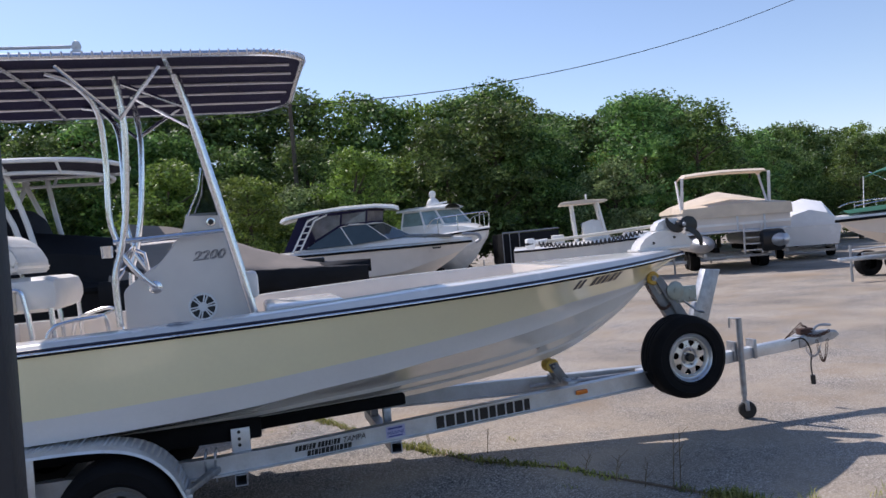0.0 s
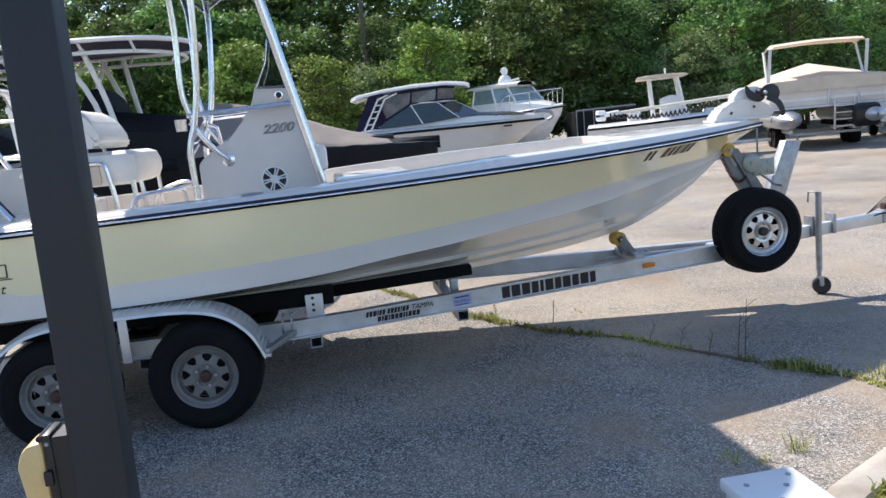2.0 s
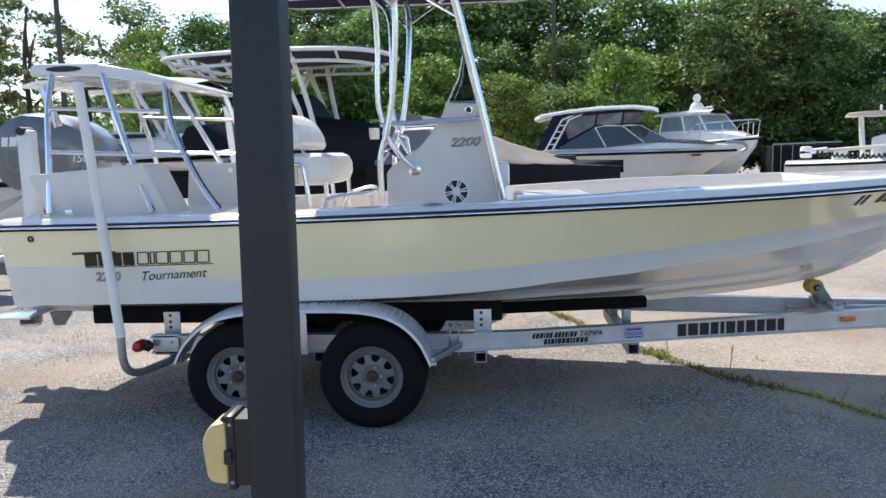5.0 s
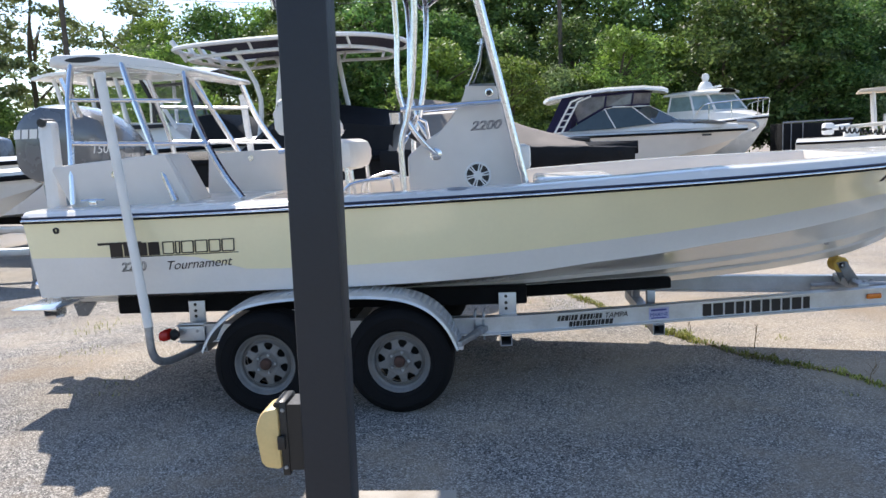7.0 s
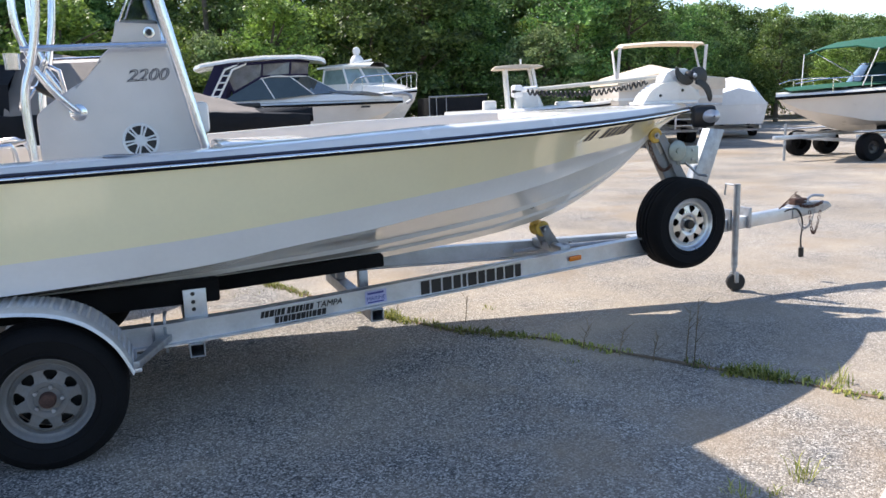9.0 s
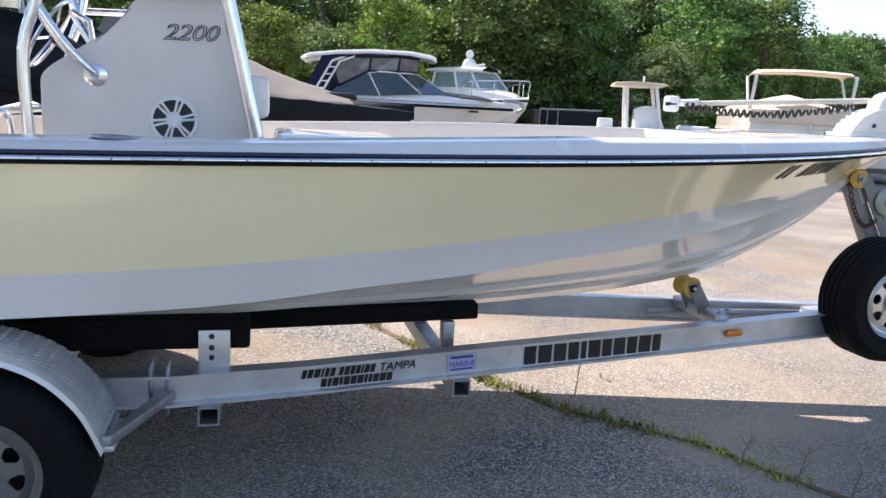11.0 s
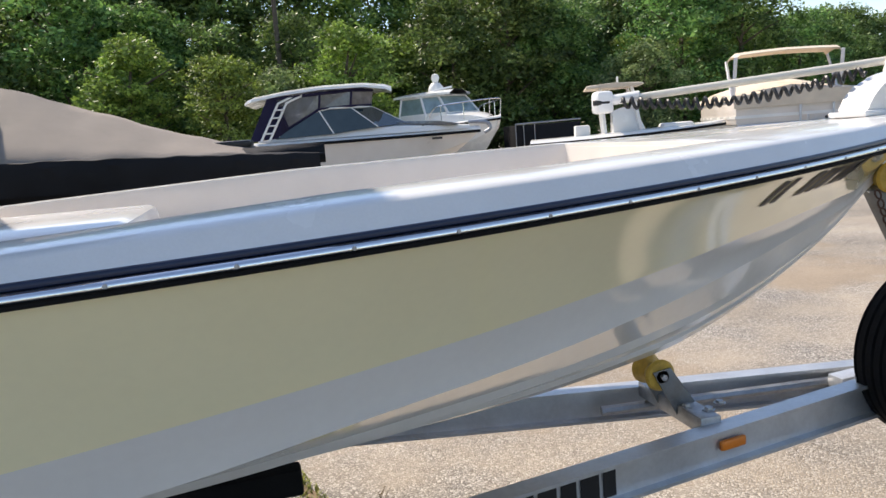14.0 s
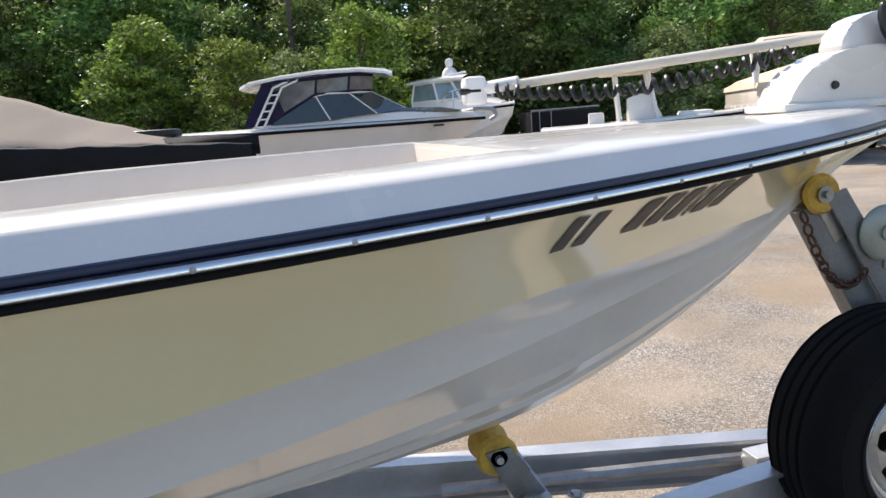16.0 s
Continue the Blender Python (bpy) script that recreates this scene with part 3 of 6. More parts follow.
hull = part("hull_topside", both(upper), "cream", boat, "glossy pale yellow gelcoat topside")
part("hull_lower_side", both(lower), "white_hull", boat, "glossy white gelcoat lower side")
part("hull_bottom", both(under), "bottom_gel", boat, "white hull bottom with spray strakes", smooth=11)
zk, (yc, zc), zb, (ys, zs) = section(X0)
bm = prism(bmesh.new(), [(0, zk), (yc, zc), (side_y(X0, zb), zb), (ys, zs + 0.04), (-ys, zs + 0.04), (-side_y(X0, zb), zb), (-yc, zc)], X0 - 0.004, X0 + 0.04, "x")
part("transom", bm, "white_hull", boat)


def rail(dy, z0, z1, out):
    """A moulding that runs round the sheer."""
    rows = []
    for x in STATIONS + [X1 + 0.02]:
        q = min(x, X1)
        ys, zs = sheer_y(q), curve(SHEER_Z, q)
        h = z1 - z0
        rows.append([(x, -(ys + dy), zs + z0), (x, -(ys + dy + out * 0.7), zs + z0 + h * 0.12), (x, -(ys + dy + out), zs + z0 + h * 0.35), (x, -(ys + dy + out), zs + z0 + h * 0.6), (x, -(ys + dy + out * 0.75), zs + z0 + h * 0.86), (x, -(ys + dy), zs + z1)])
    bm = both(rows)
    return bm


rub = part("rub_rail", rail(0.0, -0.012, 0.003, 0.018), "rubber", boat, "black rubber rub rail")
part("steel_insert", rail(0.010, -0.001, 0.017, 0.014), "steel", rub, "polished steel rail insert")
part("pinstripe", rail(0.0, 0.016, 0.032, 0.010), "navy", boat, "navy blue stripe above the rail")
for i in range(34):
    x = -2.3 + i * 0.195
    yy = -(sheer_y(x) + 0.0235)
    part("screw", turned([(0.0045, 0), (0.004, 0.002), (0, 0.0026)], (x, yy, curve(SHEER_Z, x) + 0.0075), (0, -1, 0), 8), "galv", rub)

# gunwale cap, liner and decks
cap, inner = [], []
CAP = [(-2.42, 0.062), (0.8, 0.058), (2.0, 0.084), (3.2, 0.08), (4.45, 0.066)]
for x in STATIONS:
    ys, zs = sheer_y(x), curve(SHEER_Z, x)
    ch = lerp(CAP, x)
    wide = min(0.26, ys * 0.9)
    if x > 3.105:
        wide = ys
    cap.append([(x, -ys - 0.004, zs + 0.030), (x, -max(ys - 0.004, 0), zs + 0.036), (x, -max(ys - 0.02, 0), zs + ch - 0.012), (x, -max(ys - 0.032, 0), zs + ch - 0.004), (x, -max(ys - 0.05, 0), zs + ch), (x, -max(ys - wide * 0.6, 0), zs + ch + 0.006), (x, -max(ys - wide, 0), zs + ch + 0.003)])
    if -1.02 <= x <= 3.12:
        floor = 1.05 if x < 0.98 else 1.30
        inner.append([(x, -(ys - wide), zs + ch + 0.003), (x, -(ys - wide - 0.012), zs + ch - 0.02), (x, -(ys - wide - 0.02), zs + 0.0), (x, -(ys - wide - 0.03), floor)])
part("gunwale", both(cap), "deck", boat, "off-white gunwale cap and bow deck")
part("liner", both(inner), "liner", boat, "pinkish white cockpit liner")
rows = [[(x, -(sheer_y(x) - min(0.26, sheer_y(x) * 0.9)) + 0.0, 1.05 if x < 0.97 else 1.30), (x, (sheer_y(x) - min(0.26, sheer_y(x) * 0.9)), 1.05 if x < 0.97 else 1.30)] for x in STATIONS if -1.1 <= x <= 3.2]
part("cockpit_sole", sheet(skin(rows), 0.02), "liner", boat)
ya, yb, zt = sheer_y(3.12) - 0.03, side_y(3.12, 1.27) - 0.05, curve(SHEER_Z, 3.12) + 0.07
part("bow_bulkhead", prism(bmesh.new(), [(-yb, 1.27), (-ya, zt), (ya, zt), (yb, 1.27)], 3.1, 3.12, "x"), "liner", boat)
rows = [[(x, -(sheer_y(x) - 0.25), curve(SHEER_Z, x) + 0.062), (x, 0, curve(SHEER_Z, x) + 0.078), (x, sheer_y(x) - 0.25, curve(SHEER_Z, x) + 0.062)] for x in STATIONS if x <= -0.95]
part("aft_deck", sheet(skin(rows), 0.03), "deck", boat)
part("aft_bulkhead", boxed(-1.0, -0.97, -0.95, 0.95, 1.04, 1.365, bevel=0.006), "liner", boat)
part("forward_step", boxed(0.93, 1.5, -0.42, 0.42, 1.28, 1.415, bevel=0.03), "deck", boat)
part("deck_hatch", boxed(1.7, 2.4, -0.45, 0.45, 1.30, 1.318, bevel=0.008), "deck", boat)
for x, y in ((-2.0, -1.02),):
    c = part("cleat", tubed(smoothed([(x - 0.08, y, curve(SHEER_Z, x) + 0.115), (x, y, curve(SHEER_Z, x) + 0.12), (x + 0.08, y, curve(SHEER_Z, x) + 0.115)], 3), 0.008), "steel", boat)
    part("foot", boxed(x - 0.025, x + 0.025, y - 0.012, y + 0.012, curve(SHEER_Z, x) + 0.08, curve(SHEER_Z, x) + 0.115, bevel=0.004), "steel", c)
part("rod_holder", turned([(0.0, 0.002), (0.04, 0.002), (0.05, 0.008), (0.074, 0.006), (0.078, 0.0)], (0.42, -1.09, curve(SHEER_Z, 0.4) + 0.062), (0.04, 0, 1), 28), "galv", boat)
part("drain_fitting", turned([(0.018, 0), (0.016, 0.008), (0.008, 0.01), (0.007, -0.004)], (2.985, -0.235, 0.868), (0.15, -0.75, -0.6), 16), "steel", boat)
part("drain_fitting", turned([(0.022, 0), (0.02, 0.008), (0.01, 0.01), (0.009, -0.004)], (-2.2, -(side_y(-2.2, 1.25)), 1.245), (0, -1, 0), 16), "black", boat)
part("bow_eye", tubed(smoothed([(4.10, 0, 1.25), (4.16, 0, 1.22), (4.17, 0, 1.26), (4.13, 0, 1.28)], 4), 0.008), "steel", boat)

# hull markings
def hull_wrap(x0, z0, rise):
    return lambda u, v, w: Vector((x0 + u, -(side_y(x0 + u, z0 + rise * u + v) + 0.004 + w), z0 + rise * u + v))


def hull_bars(widths, gap, height, x0, z0, rise, name, slant=0.0, gaps=()):
    x = 0.0
    for k, w in enumerate(widths):
        bm = bmesh.new()
        n = 3
        for i in range(n):
            for q in range(2):
                def at(a, c):
                    return bm.verts.new((x + w * a + slant * height * c, height * c, 0.0))
                bm.faces.new((at(i / n, q / 2), at((i + 1) / n, q / 2), at((i + 1) / n, (q + 1) / 2), at(i / n, (q + 1) / 2)))
        bmesh.ops.remove_doubles(bm, verts=bm.verts, dist=1e-5)
        conform(bm.verts, hull_wrap(x0, z0, rise))
        part(name, bm, "decal", boat, smooth=0)
        x += w + (gaps[k] if gaps else gap)


def hull_text(text, size, x0, z0, rise, label, slant, outline=0.0):
    ob = written(text, size, Matrix(), "decal", boat, label, slant=slant, outline=outline)
    base = BASE[boat.name]
    wrap = hull_wrap(x0, z0, rise)
    for v in ob.data.vertices:
        c = v.co + base
        v.co = wrap(c.x, c.y, max(c.z, 0) * 0.5) - base


hull_bars([0.03, 0.03, 0.045, 0.04, 0.04, 0.012, 0.045, 0.04], 0.016, 0.068, 3.13, 1.325, 0.052, "registration_marking", 0.35, (0.018, 0.09, 0.016, 0.016, 0.016, 0.016, 0.016, 0))
hull_bars([0.30], 0, 0.016, -1.94, 1.135, 0.02, "hull_logo")
hull_bars([0.085, 0.075, 0.075, 0.075], 0.009, 0.088, -1.87, 1.055, 0.02, "hull_logo", 0.12)
hull_bars([0.86], 0, 0.006, -1.87, 1.046, 0.02, "hull_logo")
bm, x = bmesh.new(), 0.0
for w in (0.072, 0.026, 0.078, 0.078, 0.072, 0.078):
    pts = [(x, 0.0), (x + w, 0.0), (x + w + 0.012, 0.078), (x + 0.012, 0.078)]
    for p, q in zip(pts, pts[1:] + pts[:1]):
        tube(bm, [(*p, 0), (*q, 0)], 0.0042, seg=4)
    x += w + 0.014
conform(bm.verts, hull_wrap(-1.51, 1.068, 0.02))
part("hull_logo", bm, "decal", boat, smooth=0)
hull_text("2200", 0.085, -1.82, 0.955, 0.02, "model number outlined in black", 0.25, 0.0016)
hull_text("Tournament", 0.088, -1.52, 0.955, 0.05, "black script lettering", 0.45)

# console
CY, CP = 0.27, 0.60
console = part("console", prism(bmesh.new(), [(0.0, 1.04), (0.0, 1.60), (0.035, 1.64), (0.2, 1.755), (0.3, 1.80), (0.34, 1.9), (0.43, 1.985), (0.675, 1.975), (0.705, 1.93), (0.85, 1.38), (0.88, 1.04)], -CY, CP, "y", bevel=0.02), "liner", boat, "white centre console")
part("dash_box", prism(bmesh.new(), [(0.405, 1.98), (0.43, 2.04), (0.445, 2.105), (0.655, 2.105), (0.67, 2.05), (0.672, 1.975)], -0.235, 0.44, "y", bevel=0.008), "liner", console)
part("dash_light", turned([(0.0, 0.004), (0.018, 0.004), (0.02, 0.009), (0.03, 0.008), (0.034, 0), (0.034, -0.004)], (0.61, -0.236, 2.038), (0, -1, 0), 24), "steel", console)
part("dash_lens", turned([(0.0, 0.007), (0.017, 0.006), (0.018, 0.003)], (0.61, -0.236, 2.038), (0, -1, 0), 16), "black", console)
ws = [[(0.70, -0.24, 2.08), (0.64, -0.21, 2.28), (0.585, -0.16, 2.44)], [(0.6, -0.26, 2.085), (0.6, -0.22, 2.28), (0.58, -0.165, 2.435)], [(0.46, -0.27, 2.09), (0.54, -0.225, 2.27), (0.57, -0.17, 2.43)]]
bm = both([ws[2], ws[1], ws[0]])
skin([ws[0], [(0.71, 0, 2.1), (0.66, 0, 2.3), (0.6, 0, 2.46)], [(p[0], -p[1], p[2]) for p in ws[0]]], bm)
w = part("windscreen", sheet(bm, 0.005), "smoke", console, "smoked acrylic windscreen")
w.visible_shadow = False
for s in (-1, 1):
    part("screen_edge", tubed([(p[0], p[1] * -s, p[2]) for p in ws[2]], 0.006, seg=6), "steel", w)
    part("screen_screw", turned([(0, 0.004), (0.006, 0.003), (0.007, 0)], (0.655, s * 0.252, 2.088), (0, s, 0), 8), "black", w)
sp = part("speaker", turned([(0.0, 0.003), (0.075, 0.004), (0.088, 0.006), (0.094, 0.002), (0.094, -0.004)], (0.51, -CY, 1.45), (0, -1, 0), 40), "black", console, "round white speaker grille over a dark cone")
bm = turned([(0.082, 0.008), (0.094, 0.010), (0.098, 0.004), (0.096, 0.0), (0.082, 0.004)], (0.51, -CY, 1.45), (0, -1, 0), 40)
lathe(bm, [(0.0, 0.013), (0.028, 0.012), (0.033, 0.006)], (0.51, -CY, 1.45), (0, -1, 0), 24)
for k in range(6):
    a = math.pi / 3 * k + 0.2
    for s in (-1, 1):
        c, sn = math.cos(a), math.sin(a)
        o = Vector((-sn, 0, c)) * 0.011 * s
        q = Vector((0.51, -CY - 0.009, 1.45))
        tube(bm, [q + Vector((c, 0, sn)) * 0.024 + o * 0.5, q + Vector((c, 0, sn)) * 0.088 + o], 0.0058, seg=5)
part("grille", bm, "pvc", sp, "white spoked speaker grille")
written("2200", 0.088, facing((0.468, -CY - 0.003, 1.775), (0.8, -CY - 0.003, 1.785)) @ Matrix.Diagonal((1.22, 1.0, 1.0, 1.0)), "navy", console, "dark outlined model number", slant=0.35, outline=0.0015)
part("front_door", prism(bmesh.new(), [(0.712, 1.915), (0.726, 1.919), (0.808, 1.60), (0.794, 1.597)], -0.09, 0.38, "y", bevel=0.005), "deck", console, "white access door in the console front")
part("door_frame", tubed([(0.722, -0.115, 1.93), (0.722, 0.405, 1.93), (0.806, 0.405, 1.585), (0.806, -0.115, 1.585)], 0.008, seg=6, closed=True), "liner", console)
part("door_latch", turned([(0.0, 0.008), (0.018, 0.006), (0.02, 0)], (0.745, 0.13, 1.85), (1, 0, 0.25), 16), "black", console)
part("front_seat_pad", boxed(0.76, 0.90, -0.14, 0.56, 1.47, 1.655, bevel=0.03), "vinyl", console)
# black block standing in for the shaded gap under the pad
part("seat_gap_shade", boxed(0.80, 0.862, 0.40, 0.54, 1.39, 1.465, bevel=0.004), "black", console)
bm = lathe(bmesh.new(), [(0.16, -0.008), (0.168, 0), (0.16, 0.008), (0.152, 0), (0.16, -0.008)], (-0.02, 0.0, 1.78), (-0.85, 0, 0.5), 32)
for k in range(5):
    a = 2 * math.pi * k / 5
    u = Vector((0.85, 0, -0.5)).normalized().orthogonal().normalized()
    v = Vector((0.85, 0, -0.5)).normalized().cross(u)
    tube(bm, [(-0.0, 0, 1.77), Vector((-0.02, 0, 1.78)) + 0.158 * (math.cos(a) * u + math.sin(a) * v)], 0.006, seg=6)
wheel = part("steering_wheel", bm, "steel", console)
part("column", tubed([(0.1, 0, 1.71), (0.0, 0, 1.77)], 0.03), "black", wheel)
part("throttle_lever", tubed([(0.12, 0.2, 1.72), (0.1, 0.2, 1.86), (0.02, 0.2, 1.9)], 0.014), "steel", console)
part("grab_rail", tubed(smoothed([(-0.02, -0.36, 1.945), (0.3, -0.36, 1.955), (0.74, -0.36, 1.97)], 5), 0.017), "tube", console)
part("grab_rail", tubed([(-0.02, 0.68, 1.945), (0.74, 0.68, 1.97)], 0.017), "tube", console)
part("drink_holder", turned([(0.0, 0), (0.035, 0.0), (0.04, 0.08), (0.036, 0.08), (0.03, 0.01)], (-0.06, -0.39, 1.84), (0, 0, 1), 16), "steel", console)

# T-top
ZT, ttx0, ttx1, TW = 3.03, -1.08, 1.3, 1.0
n, outline = 14, []
for sx_, sy_ in ((1, -1), (1, 1), (-1, 1), (-1, -1)):
    for k in range(n + 1):
        a = math.pi / 2 * k / n
        a0 = {(1, -1): -math.pi / 2, (1, 1): 0, (-1, 1): math.pi / 2, (-1, -1): math.pi}[(sx_, sy_)]
        cx, cy, r = (ttx1 - 0.36) if sx_ > 0 else (ttx0 + 0.2), TW - 0.36 if sx_ > 0 else TW - 0.2, 0.36 if sx_ > 0 else 0.2
        outline.append(Vector((cx + r * math.cos(a0 + a), sy_ * cy + r * math.sin(a0 + a), ZT)))
bm = bmesh.new()
camber = lambda p: p + Vector((0, 0, 0.05 * (1 - (p.y / TW) ** 2)))
for dz, flip in ((0.012, 1), (-0.006, -1)):
    vs = [bm.verts.new(camber(p) + Vector((0, 0, dz))) for p in outline]
    m_ = len(vs)
    c0 = [bm.verts.new((x, 0, ZT + 0.05 + dz)) for x in (0.94, -0.88)]
    for i in range(m_):
        c = c0[0] if outline[i].x + outline[(i + 1) % m_].x > 0.06 else c0[1]
        if abs(outline[i].x - outline[(i + 1) % m_].x) < 1.0:
            bm.faces.new((vs[i], vs[(i + 1) % m_], c))
        else:
            bm.faces.new((vs[i], vs[(i + 1) % m_], c0[1] if outline[i].x > outline[(i + 1) % m_].x else c0[0], c0[0] if outline[i].x > outline[(i + 1) % m_].x else c0[1]))
top = part("t_top", bm, "navy_canvas", boat, "navy canvas T-top laced to a silver tube frame", smooth=60)
part("perimeter_tube", tubed([camber(p) for p in outline], 0.02, closed=True), "tube", top)
bm = bmesh.new()
for i, p in enumerate(outline):
    q = outline[(i + 1) % len(outline)]
    k = max(1, int((q - p).length / 0.055))
    for j in range(k):
        c = camber(p.lerp(q, j / k))
        d = (q - p).normalized() if (q - p).length > 1e-5 else Vector((1, 0, 0))
        s = d.cross(Vector((0, 0, 1)))
        tube(bm, [c + s * 0.024 + Vector((0, 0, -0.012)), c + s * 0.022 + Vector((0, 0, 0.02)), c - s * 0.03 + Vector((0, 0, 0.022))], 0.0045, seg=4)
tagged(part("lacing", bm, "white_trim", top, "white lacing cord"), kind="stuff")
for y in (-0.64, -0.32, 0.0, 0.32, 0.64):
    zz = ZT + 0.05 * (1 - (y / TW) ** 2) - 0.022
    part("stringer", tubed([(ttx0 + 0.02, y, zz), (ttx1 - 0.02 - 0.10 * abs(y), y, zz)], 0.010, seg=6), "white_trim", top)
for x in (-0.5, 0.45):
    part("crossbar", tubed(smoothed([(x, -0.97, ZT - 0.015), (x, -0.45, ZT + 0.01), (x, 0, ZT + 0.02), (x, 0.45, ZT + 0.01), (x, 0.97, ZT - 0.015)], 3), 0.016, seg=6), "tube", top)
for s in (-1, 1):
    def out(y):
        return -y if s < 0 else y + 0.42

    part("front_leg", tubed([(0.85, out(0.34), 1.375), (0.69, out(0.38), 2.1), (0.52, out(0.44), 2.85), (0.47, out(0.47), ZT)], 0.030, seg=12), "tube", top)
    part("rear_leg", tubed(smoothed([(-0.02, s * 0.37, 1.375), (-0.025, s * 0.37, 1.7), (0.03, s * 0.37, 1.9), (0.085, s * 0.38, 2.2), (0.12, s * 0.42, 2.7), (0.09, s * 0.45, ZT)], 5), 0.022, seg=10), "tube", top)
    part("rear_leg", tubed(smoothed([(0.02, s * 0.35, 1.9), (-0.03, s * 0.36, 2.1), (-0.02, s * 0.37, 2.5), (-0.04, s * 0.42, 2.82), (-0.16, s * 0.52, 2.98), (-0.3, s * 0.6, ZT)], 5), 0.02, seg=10), "tube", top)
    part("leg_brace", tubed(smoothed([(0.0, s * 0.365, 1.9), (0.1, s * 0.34, 1.74), (0.19, s * 0.30, 1.635), (0.21, s * (CY + 0.005), 1.62)], 4), 0.02, seg=10), "tube", top)
    part("brace_flange", turned([(0.0, 0.012), (0.03, 0.01), (0.045, 0.004), (0.045, 0)], (0.21, s * CY, 1.615), (0, s, 0), 20), "steel", top)
    part("roof_brace", tubed([(0.5, s * 0.46, 2.82), (0.1, s * 0.2, ZT), ], 0.014), "tube", top)
    part("roof_brace", tubed([(0.1, s * 0.43, 2.75), (0.4, s * 0.75, ZT)], 0.014), "tube", top)
    part("roof_brace", tubed([(0.1, s * 0.43, 2.75), (-0.2, s * 0.8, ZT)], 0.014), "tube", top)
part("leg_crossbar", tubed([(0.715, -0.375, 1.985), (0.715, 0.795, 1.985)], 0.02, seg=10), "tube", top)
part("nav_light", turned([(0.0, 0.11), (0.02, 0.1), (0.03, 0.07), (0.022, 0.05), (0.035, 0.04), (0.035, 0)], (-0.07, -0.75, ZT + 0.05), (0, 0, 1), 16), "pvc", top)
part("antenna", tubed([(-0.09, -0.75, ZT + 0.12), (-1.9, -0.72, ZT + 0.115)], 0.011, r1=0.006), "pvc", top)
part("rod_rack", tubed([(-1.12, -0.5, ZT - 0.2), (-1.22, -0.5, ZT + 0.16)], 0.028), "tube", top)
part("rod_rack", tubed([(-1.12, 0.5, ZT - 0.2), (-1.22, 0.5, ZT + 0.16)], 0.028), "tube", top)

# leaning post seat
seat = part("leaning_post", boxed(-0.93, -0.40, -0.27, 0.60, 1.515, 1.755, bevel=0.085), "vinyl", boat, "white vinyl leaning post with a folded backrest")
part("seat_side_panel", boxed(-0.91, -0.66, -0.29, -0.265, 1.53, 1.66, bevel=0.006), "cream_canvas", seat, "tan moulded seat end")
part("backrest", prism(bmesh.new(), smoothed([(-0.98, 1.82, 0), (-0.97, 2.02, 0), (-0.90, 2.07, 0), (-0.78, 2.05, 0), (-0.69, 1.97, 0), (-0.63, 1.84, 0), (-0.66, 1.79, 0), (-0.8, 1.785, 0)], 3, closed=True), -0.25, 0.58, "y", bevel=0.04), "vinyl", seat, "white vinyl backrest")
for y in (-0.08, 0.40):
    part("backrest_stem", tubed([(-0.78, y, 1.74), (-0.79, y, 1.80)], 0.016, seg=8), "tube", seat)
for y in (-0.28, 0.58):
    part("seat_leg", tubed(smoothed([(-0.57, y, 1.05), (-0.58, y, 1.35), (-0.61, y, 1.6), (-0.64, y, 1.67), (-0.75, y, 1.68), (-0.95, y, 1.68)], 4), 0.018), "tube", seat)
    part("seat_leg", tubed([(-0.44, y + 0.03, 1.05), (-0.46, y + 0.03, 1.54)], 0.018), "tube", seat)
part("foot_rail", tubed(smoothed([(-0.52, -0.27, 1.20), (-0.49, -0.27, 1.36), (-0.40, -0.27, 1.43), (-0.18, -0.24, 1.45), (-0.13, -0.22, 1.42), (-0.12, -0.2, 1.20)], 4), 0.014), "tube", seat)
part("foot_rail", tubed(smoothed([(-0.52, 0.57, 1.20), (-0.49, 0.57, 1.36), (-0.40, 0.57, 1.43), (-0.18, 0.54, 1.45), (-0.12, 0.5, 1.20)], 4), 0.014), "tube", seat)
part("seat_front_rail", tubed([(-0.17, -0.24, 1.45), (-0.17, 0.54, 1.45)], 0.014), "tube", seat)

# aft hatches standing open, poling platform, engine
h1 = part("open_hatch", prism(bmesh.new(), [(-2.365, 1.625), (-2.35, 1.65), (-1.56, 1.708), (-1.40, 1.36), (-2.24, 1.35)], -0.86, -0.80, "y", bevel=0.012), "liner", boat, "raised white hatch lid")
part("hatch_latch", turned([(0.0, 0.006), (0.022, 0.006), (0.026, 0)], (-1.92, -0.862, 1.58), (0, -1, 0), 18), "steel", h1)
part("hatch_side", prism(bmesh.new(), [(-1.59, 1.705), (-1.555, 1.706), (-1.395, 1.36), (-1.43, 1.36)], -0.80, -0.50, "y", bevel=0.01), "liner", h1)
h2 = part("open_hatch", prism(bmesh.new(), [(-1.58, 1.37), (-1.55, 1.69), (-0.95, 1.705), (-0.93, 1.38)], -0.12, -0.07, "y", bevel=0.012), "liner", boat, "raised white hatch lid")
part("hatch_latch", turned([(0.0, 0.006), (0.02, 0.006), (0.024, 0)], (-1.22, -0.122, 1.64), (0, -1, 0), 18), "steel", h2)
plat = part("poling_platform", prism(bmesh.new(), [(-2.46, 2.335), (-2.45, 2.405), (-2.4, 2.42), (-1.96, 2.412), (-1.64, 2.345), (-1.41, 2.28), (-1.40, 2.245), (-1.55, 2.25), (-1.93, 2.318)], -0.6, 0.6, "y", bevel=0.02), "deck", boat, "white fibreglass poling platform on silver legs")
